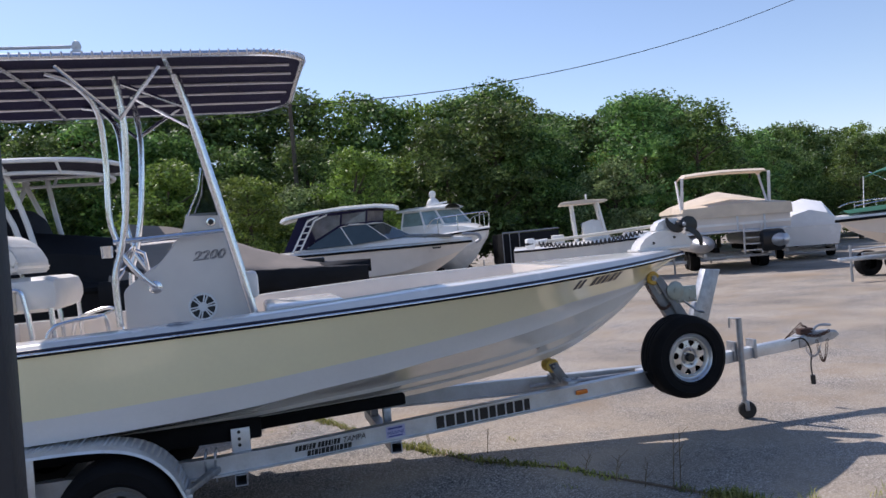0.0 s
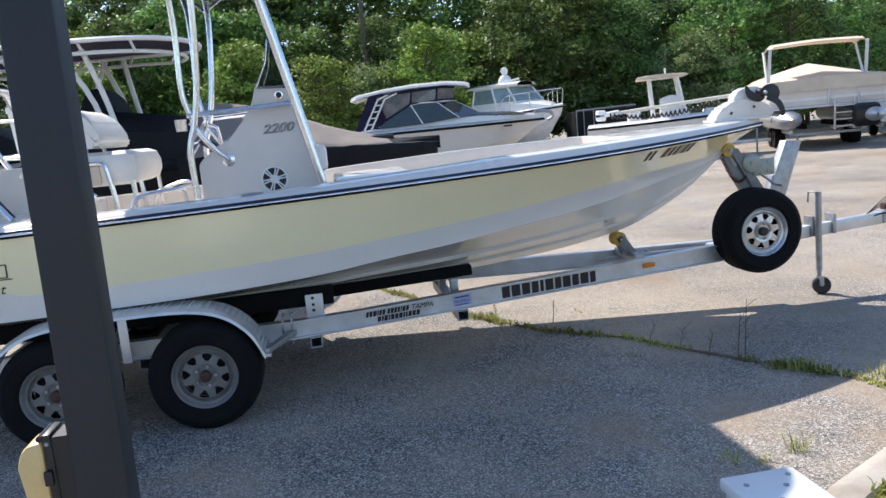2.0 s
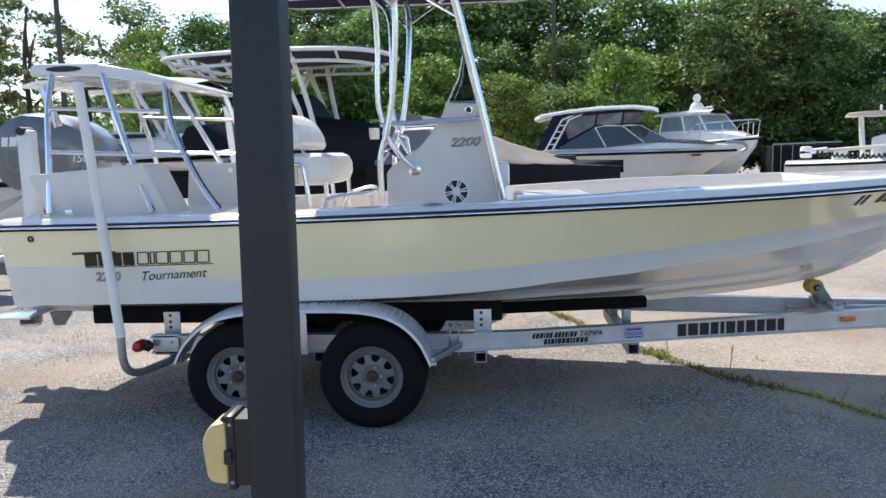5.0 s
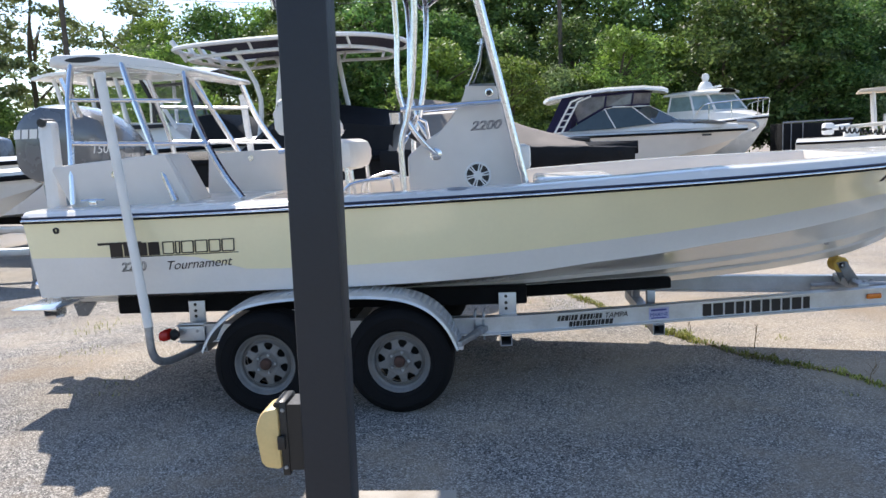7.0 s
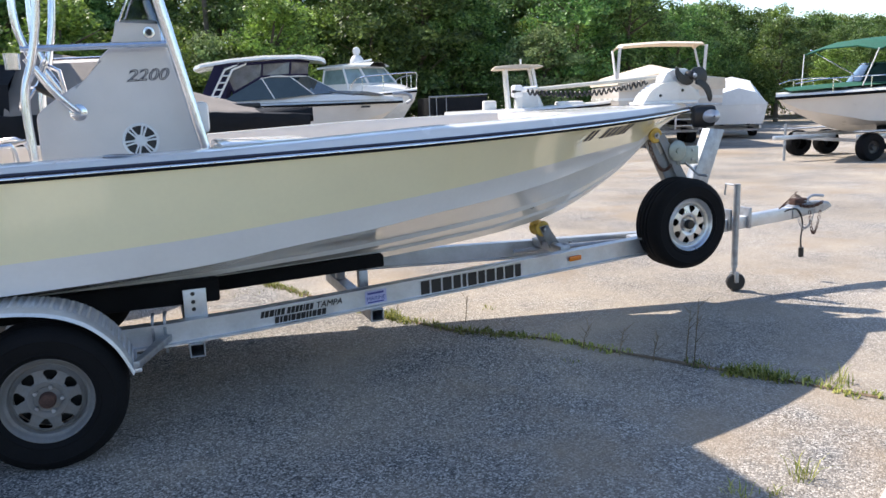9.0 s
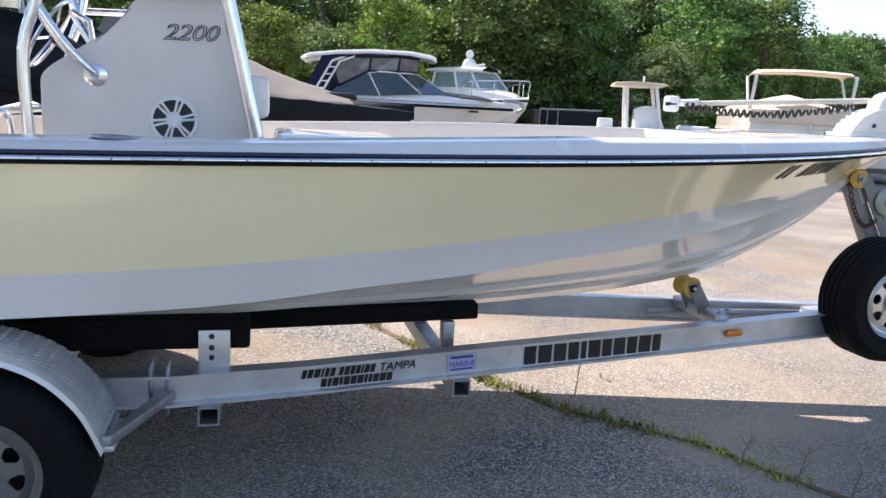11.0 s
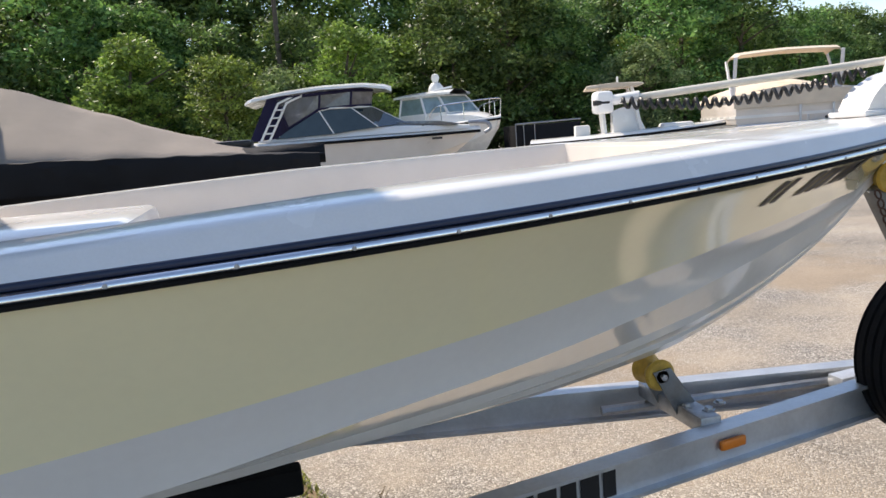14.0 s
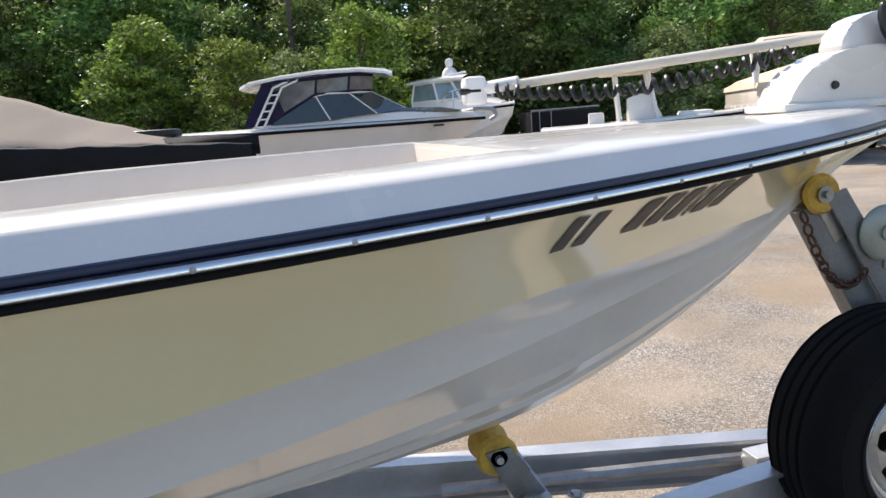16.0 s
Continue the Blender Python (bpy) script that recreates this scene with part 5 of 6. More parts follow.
chain(coupler, (5.6, -0.05, 0.56), (5.78, -0.07, 0.62), 0.14, 12)
chain(coupler, (5.72, -0.06, 0.6), (5.82, -0.08, 0.6), 0.2, 16, 0.012, 0.003, "rust")
chain(coupler, (5.6, -0.06, 0.66), (5.86, -0.06, 0.66), 0.03, 12, 0.014, 0.004, "rust")
chain(coupler, (5.55, 0.05, 0.6), (5.75, -0.06, 0.65), -0.05, 9)
part("wiring_plug", tubed(smoothed([(5.45, -0.03, 0.6), (5.58, -0.06, 0.62), (5.66, -0.05, 0.5), (5.65, -0.05, 0.36), (5.66, -0.05, 0.27)], 5), 0.007), "black", coupler)
part("plug_end", tubed([(5.66, -0.05, 0.28), (5.665, -0.05, 0.2)], 0.022, seg=10), "black", coupler)
wires = bmesh.new()
for k in range(3):
    tube(wires, smoothed([(5.4, -0.04, 0.63), (5.55, -0.05 - 0.01 * k, 0.70 + 0.03 * k), (5.66, 0.02 * k, 0.72), (5.72, -0.04, 0.62)], 5), 0.004, seg=5)
part("brake_wires", wires, "rust", coupler)

jack = part("tongue_jack", tubed([(4.91, -0.09, 0.20), (4.91, -0.09, 0.88)], 0.026, seg=14), "galv", trailer, "galvanised swivel tongue jack")
part("inner_tube", tubed([(4.91, -0.09, 0.09), (4.91, -0.09, 0.3)], 0.018, seg=12), "galv", jack)
for dx in (-0.02, 0.18):
    part("jack_clamp", boxed(4.885 + dx, 4.915 + dx, -0.065, 0.05, 0.50, 0.67, bevel=0.004), "galv", jack)
part("jack_handle", tubed([(4.91, -0.09, 0.87), (4.91, 0.04, 0.87), (4.91, 0.05, 0.78)], 0.009), "galv", jack)
part("jack_wheel", turned([(0.01, -0.025), (0.065, -0.025), (0.075, -0.015), (0.075, 0.015), (0.065, 0.025), (0.01, 0.025)], (4.93, -0.09, 0.075), (0.35, 1, 0), 24), "black", jack)
part("wheel_fork", boxed(4.9, 4.935, -0.125, -0.055, 0.07, 0.16, bevel=0.006), "galv", jack)

stand = part("winch_stand", prism(bmesh.new(), [(4.50, 0.52), (4.60, 0.55), (4.165, 1.29), (4.095, 1.25)], -0.035, 0.035, "y", bevel=0.006), "stand_grey", trailer, "galvanised winch stand")
part("flange", prism(bmesh.new(), [(4.60, 0.54), (4.70, 0.55), (4.215, 1.31), (4.150, 1.29)], -0.062, -0.052, "y", bevel=0.002), "stand_grey", stand)
part("flange", prism(bmesh.new(), [(4.60, 0.54), (4.70, 0.55), (4.215, 1.31), (4.150, 1.29)], 0.052, 0.062, "y", bevel=0.002), "stand_grey", stand)
part("upright", prism(bmesh.new(), [(4.36, 0.56), (4.53, 0.55), (4.80, 1.315), (4.655, 1.33)], -0.045, 0.045, "y", bevel=0.006), "galv", stand)
part("winch_frame", boxed(4.336, 4.535, -0.07, -0.05, 1.065, 1.205, bevel=0.006), "winch_zinc", stand)
part("winch_gear", turned([(0, 0.02), (0.02, 0.02), (0.022, 0.012), (0.07, 0.012), (0.08, 0.004), (0.08, 0)], (4.33, -0.071, 1.175), (0, -1, 0), 32), "winch_zinc", stand)
for x, z in ((4.36, 1.085), (4.47, 1.10), (4.515, 1.085), (4.475, 1.175)):
    part("winch_bolt", turned([(0, 0.008), (0.009, 0.007), (0.011, 0)], (x, -0.07, z), (0, -1, 0), 6), "galv", stand)
part("winch_drum", tubed([(4.45, -0.05, 1.15), (4.45, 0.07, 1.15)], 0.045, seg=16), "bunk", stand)
part("winch_crank", tubed([(4.40, -0.08, 1.08), (4.52, -0.1, 0.98), (4.52, -0.2, 0.98)], 0.01), "galv", stand)
part("winch_strap", prism(bmesh.new(), [(4.17, 1.24), (4.45, 1.175), (4.45, 1.168), (4.17, 1.232)], -0.025, 0.025, "y"), "bunk", stand)


def roller(parent, c, material="poly"):
    r = part("bow_roller", turned([(0.012, -0.06), (0.05, -0.06), (0.058, -0.05), (0.042, -0.02), (0.034, 0), (0.042, 0.02), (0.058, 0.05), (0.05, 0.06), (0.012, 0.06)], c, (0, 1, 0), 28), material, parent, "amber polyurethane roller")
    part("roller_bolt", tubed([Vector(c) - Vector((0, 0.085, 0)), Vector(c) + Vector((0, 0.085, 0))], 0.011, seg=8), "galv", r)
    part("roller_washer", turned([(0.011, 0), (0.024, 0), (0.024, 0.004), (0.011, 0.004)], Vector(c) - Vector((0, 0.066, 0)), (0, -1, 0), 16), "galv", r)


roller(trailer, (4.144, 0, 1.298))
roller(trailer, (3.167, 0, 0.672))
for s in (-1, 1):
    part("roller_cheek", prism(bmesh.new(), [(3.13, 0.69), (3.2, 0.70), (3.32, 0.52), (3.22, 0.52)], s * 0.062, s * 0.07, "y", bevel=0.002), "stand_grey", trailer)
    part("roller_cheek", prism(bmesh.new(), [(4.11, 1.31), (4.17, 1.33), (4.28, 1.2), (4.2, 1.15)], s * 0.03, s * 0.038, "y", bevel=0.002), "galv", stand)
for x, y in ((3.24, -0.1), (3.29, -0.16), (3.36, -0.12)):
    part("frame_bolt", turned([(0, 0.012), (0.014, 0.012), (0.016, 0.004), (0.024, 0.003), (0.024, 0)], (x, y, 0.56), (0, 0, 1), 6), "galv", trailer)
chain(stand, (4.065, -0.075, 1.26), (4.27, -0.075, 1.07), 0.11, 16, 0.012, 0.0038, "rust")

# ---- boats standing behind ----
def far_hull(parent, L, B, z_stern, z_bow, depth, hull_mat, deck_mat, keel=0.45, stripe=None, boot=None):
    """Hull and deck of a boat whose stern is at x = 0 and bow at x = L."""
    side, bottom, deck, st = [], [], [], []
    for i in range(25):
        t = i / 24
        x = L * t
        w = B / 2 * (1 - max(0, (t - 0.35) / 0.65) ** 2.4) * (0.94 + 0.06 * min(1, t / 0.35))
        z = z_stern + (z_bow - z_stern) * t ** 1.6
        rake = max(0, (t - 0.7) / 0.3)
        zc = z - depth * (1 - 0.35 * t) + rake * depth * 0.45
        zk = keel + max(0, (t - 0.62) / 0.38) ** 2 * (z - keel)
        zc = max(zc, zk + 0.002)
        yc = w * 0.86 * (1 - 0.5 * rake)
        side.append([(x, -yc, zc), (x, -yc - (w - yc) * 0.35, zc + (z - zc) * 0.5), (x, -w, z)])
        bottom.append([(x, 0, min(zk, zc)), (x, -yc, zc)])
        deck.append([(x, -w, z), (x, -w * 0.94, z + 0.05), (x, -w * 0.5, z + 0.09), (x, 0, z + 0.10)])
        st.append([(x, -w - 0.012, z - 0.07), (x, -w - 0.03, z - 0.04), (x, -w - 0.012, z)])
    h = part("hull", both(side), hull_mat, parent)
    part("hull_bottom", both(bottom), boot or hull_mat, parent)
    part("foredeck", both(deck), deck_mat, parent)
    part("rub_rail", both(st), stripe or "rubber", parent)
    w0 = B / 2 * 0.94
    part("transom", prism(bmesh.new(), [(-w0, z_stern), (-w0 * 0.86, z_stern - depth), (0, keel), (w0 * 0.86, z_stern - depth), (w0, z_stern)], -0.02, 0.03, "x"), hull_mat, parent)
    return h


def far_trailer(parent, x0, x1, B, wheels, z=0.5, wheel_mat="black"):
    """Rails, wheels and tongue under a boat."""
    for s in (-1, 1):
        part("trailer_rail", boxed(x0, x1, s * B * 0.38 - 0.04, s * B * 0.38 + 0.04, z - 0.12, z, bevel=0.008), "alu", parent)
        part("bunk", boxed(x0 + 0.2, x1 - 1.0, s * B * 0.22 - 0.05, s * B * 0.22 + 0.05, z, z + 0.16), "bunk", parent)
        for x in wheels:
            t = part("tyre", turned([(0.15, 0.0), (0.18, 0.02), (0.30, 0.02), (0.33, -0.03), (0.33, -0.18), (0.30, -0.22), (0.16, -0.2)], (x, s * B * 0.47, 0.33), (0, s, 0), 28), "rubber", parent)
            part("rim", turned([(0, -0.01), (0.05, 0.0), (0.08, -0.04), (0.15, -0.03), (0.18, 0.01)], (x, s * B * 0.47, 0.33), (0, s, 0), 20), wheel_mat, t)
        xa, xb = min(wheels) - 0.42, max(wheels) + 0.42
        part("fender", boxed(xa, xb, s * B * 0.40, s * B * 0.49, 0.69, 0.72, bevel=0.01), "alu", parent)
    part("tongue", boxed(x1 - 0.3, x1 + 1.4, -0.05, 0.05, z - 0.1, z, bevel=0.01), "alu", parent)
    part("jack", tubed([(x1 + 1.0, -0.1, 0.0), (x1 + 1.0, -0.1, 0.9)], 0.03), "galv", parent)
    for x in (x0 + 0.3, (x0 + x1) / 2, x1 - 0.3):
        part("crossmember", boxed(x - 0.04, x + 0.04, -B * 0.38, B * 0.38, z - 0.2, z - 0.122), "galv", parent)


def hoop_rail(parent, pts, posts, r=0.014, material="steel"):
    part("bow_rail", tubed(smoothed(pts, 5), r, seg=6), material, parent)
    for a, b in posts:
        part("rail_post", tubed([a, b], r * 0.8, seg=6), material, parent)


# express cruiser with a hardtop and dark enclosure
b1 = thing("express_cruiser", (0.15, 16.1, 0), "white express cruiser with hardtop and dark enclosure", "boat", "boats in the yard", turn=-9, local=True, size=(0.93, 0.93, 0.93))
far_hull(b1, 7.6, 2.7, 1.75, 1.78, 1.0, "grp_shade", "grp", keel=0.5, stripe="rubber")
far_trailer(b1, 0.2, 6.2, 2.7, (2.0, 2.9), z=0.5)
part("coachroof", skin([[(x, -w, 1.83), (x, -w * 0.9, 1.83 + h * 0.7), (x, -w * 0.4, 1.83 + h), (x, w * 0.4, 1.83 + h), (x, w * 0.9, 1.83 + h * 0.7), (x, w, 1.83)] for x, w, h in ((2.2, 1.2, 0.12), (3.2, 1.2, 0.16), (4.5, 1.15, 0.24), (5.6, 0.95, 0.24), (6.6, 0.6, 0.16), (7.3, 0.25, 0.1))]), "grp", b1)
part("sun_pad", prism(bmesh.new(), [(5.3, 2.06), (5.4, 2.12), (6.5, 2.06), (7.0, 1.97), (6.9, 1.93)], -0.62, 0.62, "y", bevel=0.02), "grey_cowl", b1, "grey foredeck cushion")
# windscreen: three dark panes in a frame, enclosure above, hardtop on ladder legs
def house(x, y, z):
    return (2.0 + (x - 2.0) * 1.23, y, 1.86 + (z - 1.86) * 1.15)


scr = [[house(2.5, s * 1.18, 1.88), house(3.6, s * 1.18, 1.91), house(4.45, s * 1.05, 1.99), house(5.05, s * 0.45, 2.03)] for s in (-1, 1)]
scr_t = [[house(2.75, s * 1.05, 2.06), house(3.35, s * 1.05, 2.40), house(3.95, s * 0.92, 2.43), house(4.35, s * 0.4, 2.44)] for s in (-1, 1)]
for k, s in enumerate((-1, 1)):
    for i in range(3):
        part("window_pane", sheet(skin([[scr[k][i], scr[k][i + 1]], [scr_t[k][i], scr_t[k][i + 1]]]), 0.01), "tint", b1)
    part("window_frame", tubed(smoothed(scr_t[k], 3), 0.022, seg=6), "grp", b1)
    for i in (1, 2, 3):
        part("window_frame", tubed([scr[k][i], scr_t[k][i]], 0.018, seg=6), "grp", b1)
    en = [house(2.55, s * 1.08, 2.72), house(3.4, s * 1.05, 2.76), house(4.0, s * 0.9, 2.8), house(4.4, s * 0.4, 2.8)]
    for i in range(3):
        part("enclosure_panel", sheet(skin([[scr_t[k][i], scr_t[k][i + 1]], [en[i], en[i + 1]]]), 0.008), "vinyl_pane", b1, "clear vinyl enclosure panel")
        part("enclosure_seam", tubed([scr_t[k][i], en[i]], 0.03, seg=5), "navy_canvas", b1)
    part("enclosure_seam", tubed([(x, y * 1.01, z + 0.03) for x, y, z in scr_t[k]], 0.035, seg=5), "navy_canvas", b1)
    part("enclosure_seam", tubed([(x, y, z - 0.02) for x, y, z in en], 0.04, seg=5), "navy_canvas", b1)
    part("aft_curtain", sheet(skin([[house(2.0, s * 1.15, 1.86), house(2.55, s * 1.15, 1.9)], [house(2.4, s * 1.08, 2.72), house(2.75, s * 1.05, 2.72)]]), 0.01), "navy_canvas", b1)
    for dx in (0, 0.16):
        part("hardtop_leg", tubed([house(2.22 + dx, s * 1.19, 1.86), house(2.60 + dx, s * 1.12, 2.6), house(2.9 + dx, s * 1.07, 2.73)], 0.03, seg=6), "grp", b1)
    for q in (0.2, 0.4, 0.6, 0.8):
        part("leg_rung", tubed([house(2.22 + 0.40 * q, s * 1.18, 1.86 + 0.76 * q), house(2.38 + 0.40 * q, s * 1.18, 1.86 + 0.76 * q)], 0.02, seg=5), "grp", b1)
part("windscreen_centre", sheet(skin([[scr[0][3], scr[1][3]], [scr_t[0][3], scr_t[1][3]]]), 0.01), "tint", b1)
part("enclosure_panel", sheet(skin([[scr_t[0][3], scr_t[1][3]], [house(4.4, -0.4, 2.8), house(4.4, 0.4, 2.8)]]), 0.008), "vinyl_pane", b1)
part("hardtop", skin([[house(x, -w, z - 0.05), house(x, -w * 0.98, z), house(x, -w * 0.5, z + 0.07), house(x, 0, z + 0.09), house(x, w * 0.5, z + 0.07), house(x, w * 0.98, z), house(x, w, z - 0.05), house(x, w * 0.5, z - 0.06), house(x, -w * 0.5, z - 0.06)] for x, w, z in ((1.95, 0.9, 2.66), (2.1, 1.12, 2.71), (2.7, 1.17, 2.80), (3.4, 1.18, 2.86), (4.2, 1.0, 2.87), (4.65, 0.7, 2.82), (4.78, 0.4, 2.77))], closed=True), "grp", b1, "white hardtop roof")
part("anchor", tubed(smoothed([(7.3, 0, 1.98), (7.75, 0, 1.95), (7.85, 0, 1.8), (7.7, 0, 1.7)], 4), 0.05), "galv", b1)
part("hull_slot", boxed(6.3, 6.55, -0.74, -0.70, 1.62, 1.67), "black", b1)
for i in range(9):
    part("deck_stud", turned([(0, 0.03), (0.02, 0.02), (0.02, 0)], (4.9 + i * 0.24, -0.72, 1.99 - i * 0.006), (0, 0, 1), 8), "black", b1)

# cabin boat with radar
b2 = thing("cabin_boat", (7.25, 25.5, 0), "white cabin fishing boat with radar dome and bow rail", "boat", "boats in the yard", turn=-65, local=True, size=(0.9, 0.9, 0.93))
far_hull(b2, 6.0, 2.8, 1.9, 2.15, 1.2, "grp", "grp", keel=0.5)
far_trailer(b2, 0.2, 4.6, 2.8, (2.2, 3.1), z=0.5)
part("coachroof", skin([[(x, -w, 2.0), (x, -w * 0.9, 2.0 + h * 0.8), (x, -w * 0.4, 2.0 + h), (x, w * 0.4, 2.0 + h), (x, w * 0.9, 2.0 + h * 0.8), (x, w, 2.0)] for x, w, h in ((1.8, 1.25, 0.3), (3.0, 1.2, 0.45), (4.0, 1.0, 0.5), (4.9, 0.6, 0.4), (5.5, 0.25, 0.25))]), "grp", b2)
cab0, cab1 = [(1.6, 1.15), (3.2, 1.15), (4.0, 0.75), (4.2, 0.0)], [(1.6, 1.0), (2.8, 1.0), (3.4, 0.65), (3.55, 0.0)]
for s in (-1, 1):
    for i in range(3):
        a, b = cab0[i], cab0[i + 1]
        c, d = cab1[i], cab1[i + 1]
        part("window_pane", sheet(skin([[(a[0], s * a[1], 2.5), (b[0], s * b[1], 2.5)], [(c[0], s * c[1], 3.1), (d[0], s * d[1], 3.1)]]), 0.01), "pale_pane", b2)
        part("window_frame", tubed([(a[0], s * a[1], 2.2), (a[0], s * a[1], 2.5), (c[0], s * c[1], 3.1)], 0.05, seg=6), "grp", b2)
    part("window_frame", tubed([(p[0], s * p[1], 3.1) for p in cab1], 0.05, seg=6), "grp", b2)
    part("cabin_side", sheet(skin([[(a[0], s * a[1], 2.0) for a in cab0], [(a[0], s * a[1], 2.5) for a in cab0]]), 0.02), "grp", b2)
part("roof", skin([[(x, -w, 3.12), (x, -w, 3.2), (x, -w * 0.5, 3.3), (x, w * 0.5, 3.3), (x, w, 3.2), (x, w, 3.12)] for x, w in ((1.2, 1.1), (2.6, 1.15), (3.5, 0.85), (3.8, 0.4))], closed=True), "grp", b2, "cream cabin roof")
part("radar_base", turned([(0.0, 0.34), (0.16, 0.32), (0.26, 0.2), (0.3, 0.06), (0.3, 0)], (2.5, 0, 3.3), (0, 0, 1), 24), "pvc", b2)
part("radar_dome", turned([(0.0, 0.34), (0.12, 0.30), (0.16, 0.18), (0.12, 0.06), (0.08, 0)], (2.5, 0, 3.62), (0, 0, 1), 20), "pvc", b2, "white radar dome")
part("roof_light", tubed([(2.9, -0.5, 3.3), (3.2, 0.2, 3.42)], 0.04), "pvc", b2)
for s in (-1, 1):
    hoop_rail(b2, [(3.4, s * 1.15, 2.35), (3.8, s * 1.1, 2.68), (4.8, s * 0.8, 2.76), (5.7, s * 0.3, 2.8), (5.95, 0, 2.8)], [((4.0, s * 1.05, 2.1), (4.0, s * 1.06, 2.7)), ((4.9, s * 0.75, 2.15), (4.9, s * 0.76, 2.77)), ((5.7, s * 0.25, 2.2), (5.75, s * 0.27, 2.8))], r=0.026)

# small centre console with a T-top
b4 = thing("centre_console_boat", (9.4, 17.7, 0), "small white centre console boat with a hard T-top", "boat", "boats in the yard", turn=-22, local=True, size=(1, 1, 0.94))
far_hull(b4, 5.2, 2.2, 1.25, 1.45, 0.75, "grp", "grp", keel=0.45)
far_trailer(b4, 0.2, 4.0, 2.2, (1.8,), z=0.42)
part("console", prism(bmesh.new(), [(2.2, 1.3), (2.2, 2.0), (2.5, 2.1), (2.8, 2.05), (3.1, 1.35)], -0.4, 0.4, "y", bevel=0.05), "grp", b4)
part("windscreen", boxed(2.5, 2.52, -0.35, 0.35, 2.05, 2.4), "smoke", b4)
part("roof", prism(bmesh.new(), [(1.5, 2.64), (1.55, 2.74), (2.3, 2.78), (2.95, 2.74), (3.05, 2.69), (2.9, 2.66), (2.3, 2.64)], -0.72, 0.72, "y", bevel=0.03), "cream_canvas", b4, "cream hard top")
for s in (-1, 1):
    for x0, x1 in ((2.0, 1.9), (2.95, 2.7)):
        part("roof_leg", tubed([(x0, s * 0.5, 1.3), (x1, s * 0.55, 2.7)], 0.05, seg=6), "grp", b4)
part("bow_seat", boxed(3.5, 4.3, -0.5, 0.5, 1.36, 1.56, bevel=0.08), "vinyl", b4)
part("leaning_seat", boxed(1.2, 1.6, -0.5, 0.5, 1.28, 1.66, bevel=0.05), "vinyl", b4)
part("light_mast", tubed([(2.4, 0, 2.8), (2.4, 0, 2.98)], 0.03), "pvc", b4)

# covered pontoon boat
b5 = thing("pontoon_boat", (15.35, 14.15, 0), "pontoon boat under a tan mooring cover with raised bimini", "boat", "boats in the yard", turn=67, local=True, size=(0.9, 1.28, 0.95))
for s in (-1, 1):
    part("pontoon", turned([(0.02, -0.5), (0.18, -0.25), (0.27, 0.1), (0.3, 0.6), (0.3, 5.8), (0.26, 6.0), (0, 6.05)], (0.0, s * 0.85, 0.95), (1, 0, 0), 20), "alu", b5, "silver pontoon tube")
part("pontoon_deck", boxed(0.3, 6.2, -1.2, 1.2, 1.26, 1.34, bevel=0.02), "alu", b5)
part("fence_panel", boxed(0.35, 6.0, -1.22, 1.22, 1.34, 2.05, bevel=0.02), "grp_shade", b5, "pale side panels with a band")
part("panel_band", boxed(0.34, 6.01, -1.235, 1.235, 1.50, 1.58), "grp", b5)
# black block added for the right pontoon's end, its shade put into the colour
part("pontoon_end_shade", prism(bmesh.new(), [(-0.15, 0.75), (-0.2, 1.15), (0.0, 1.3), (0.3, 1.28), (0.35, 0.8), (0.1, 0.55)], -1.0, -0.45, "y", bevel=0.12), "black", b5, "dark block for the right pontoon's shaded end under the deck")
for y in (-0.62, 0.0):
    part("gate_post", tubed([(0.3, y, 1.3), (0.3, y, 2.0)], 0.025, seg=6), "alu", b5)
part("mooring_cover", skin([[(0.27, y, 1.78) for y in (-1.26, -1.24, -0.6, 0, 0.6, 1.24, 1.26)]] + [[(x, -1.26, 2.0), (x, -1.24, 2.12 + 0.3 * h), (x, -0.6, 2.15 + 0.7 * h), (x, 0, 2.2 + h), (x, 0.6, 2.15 + 0.7 * h), (x, 1.24, 2.12 + 0.3 * h), (x, 1.26, 2.0)] for x, h in ((0.28, 0.0), (0.9, 0.12), (2.1, 0.25), (3.0, 0.48), (3.6, 0.5), (4.8, 0.25), (6.05, 0.05))]), "cream_canvas", b5, "tan canvas mooring cover")
bx = [[(x, -0.8, z - 0.13), (x, -0.74, z - 0.03), (x, -0.3, z), (x, 0.2, z + 0.02), (x, 0.7, z), (x, 1.12, z - 0.03), (x, 1.2, z - 0.13)] for x, z in ((0.35, 3.22), (0.6, 3.29), (1.0, 3.32), (1.4, 3.29), (1.7, 3.22))]
part("bimini_top", sheet(skin(bx), 0.02), "cream_canvas", b5, "tan bimini top")
for s in (-1, 1):
    y = 0.2 + s
    part("bimini_leg", tubed([(0.65, y * 1.02, 2.0), (0.36, y, 3.15)], 0.04, seg=6), "white_trim", b5)
    part("bimini_leg", tubed([(0.75, y * 1.02, 2.0), (1.68, y, 3.12)], 0.03, seg=6), "white_trim", b5)
lad = part("boarding_ladder", tubed([(0.2, -0.5, 0.55), (0.1, -0.5, 1.5)], 0.025, seg=6), "alu", b5)
part("ladder_rail", tubed([(0.2, -0.1, 0.55), (0.1, -0.1, 1.5)], 0.025, seg=6), "alu", lad)
for z in (0.65, 0.85, 1.05, 1.25):
    part("rung", boxed(0.1, 0.2, -0.5, -0.1, z, z + 0.03), "alu", lad)
far_trailer(b5, 0.6, 5.0, 2.0, (2.2, 3.0), z=0.62)

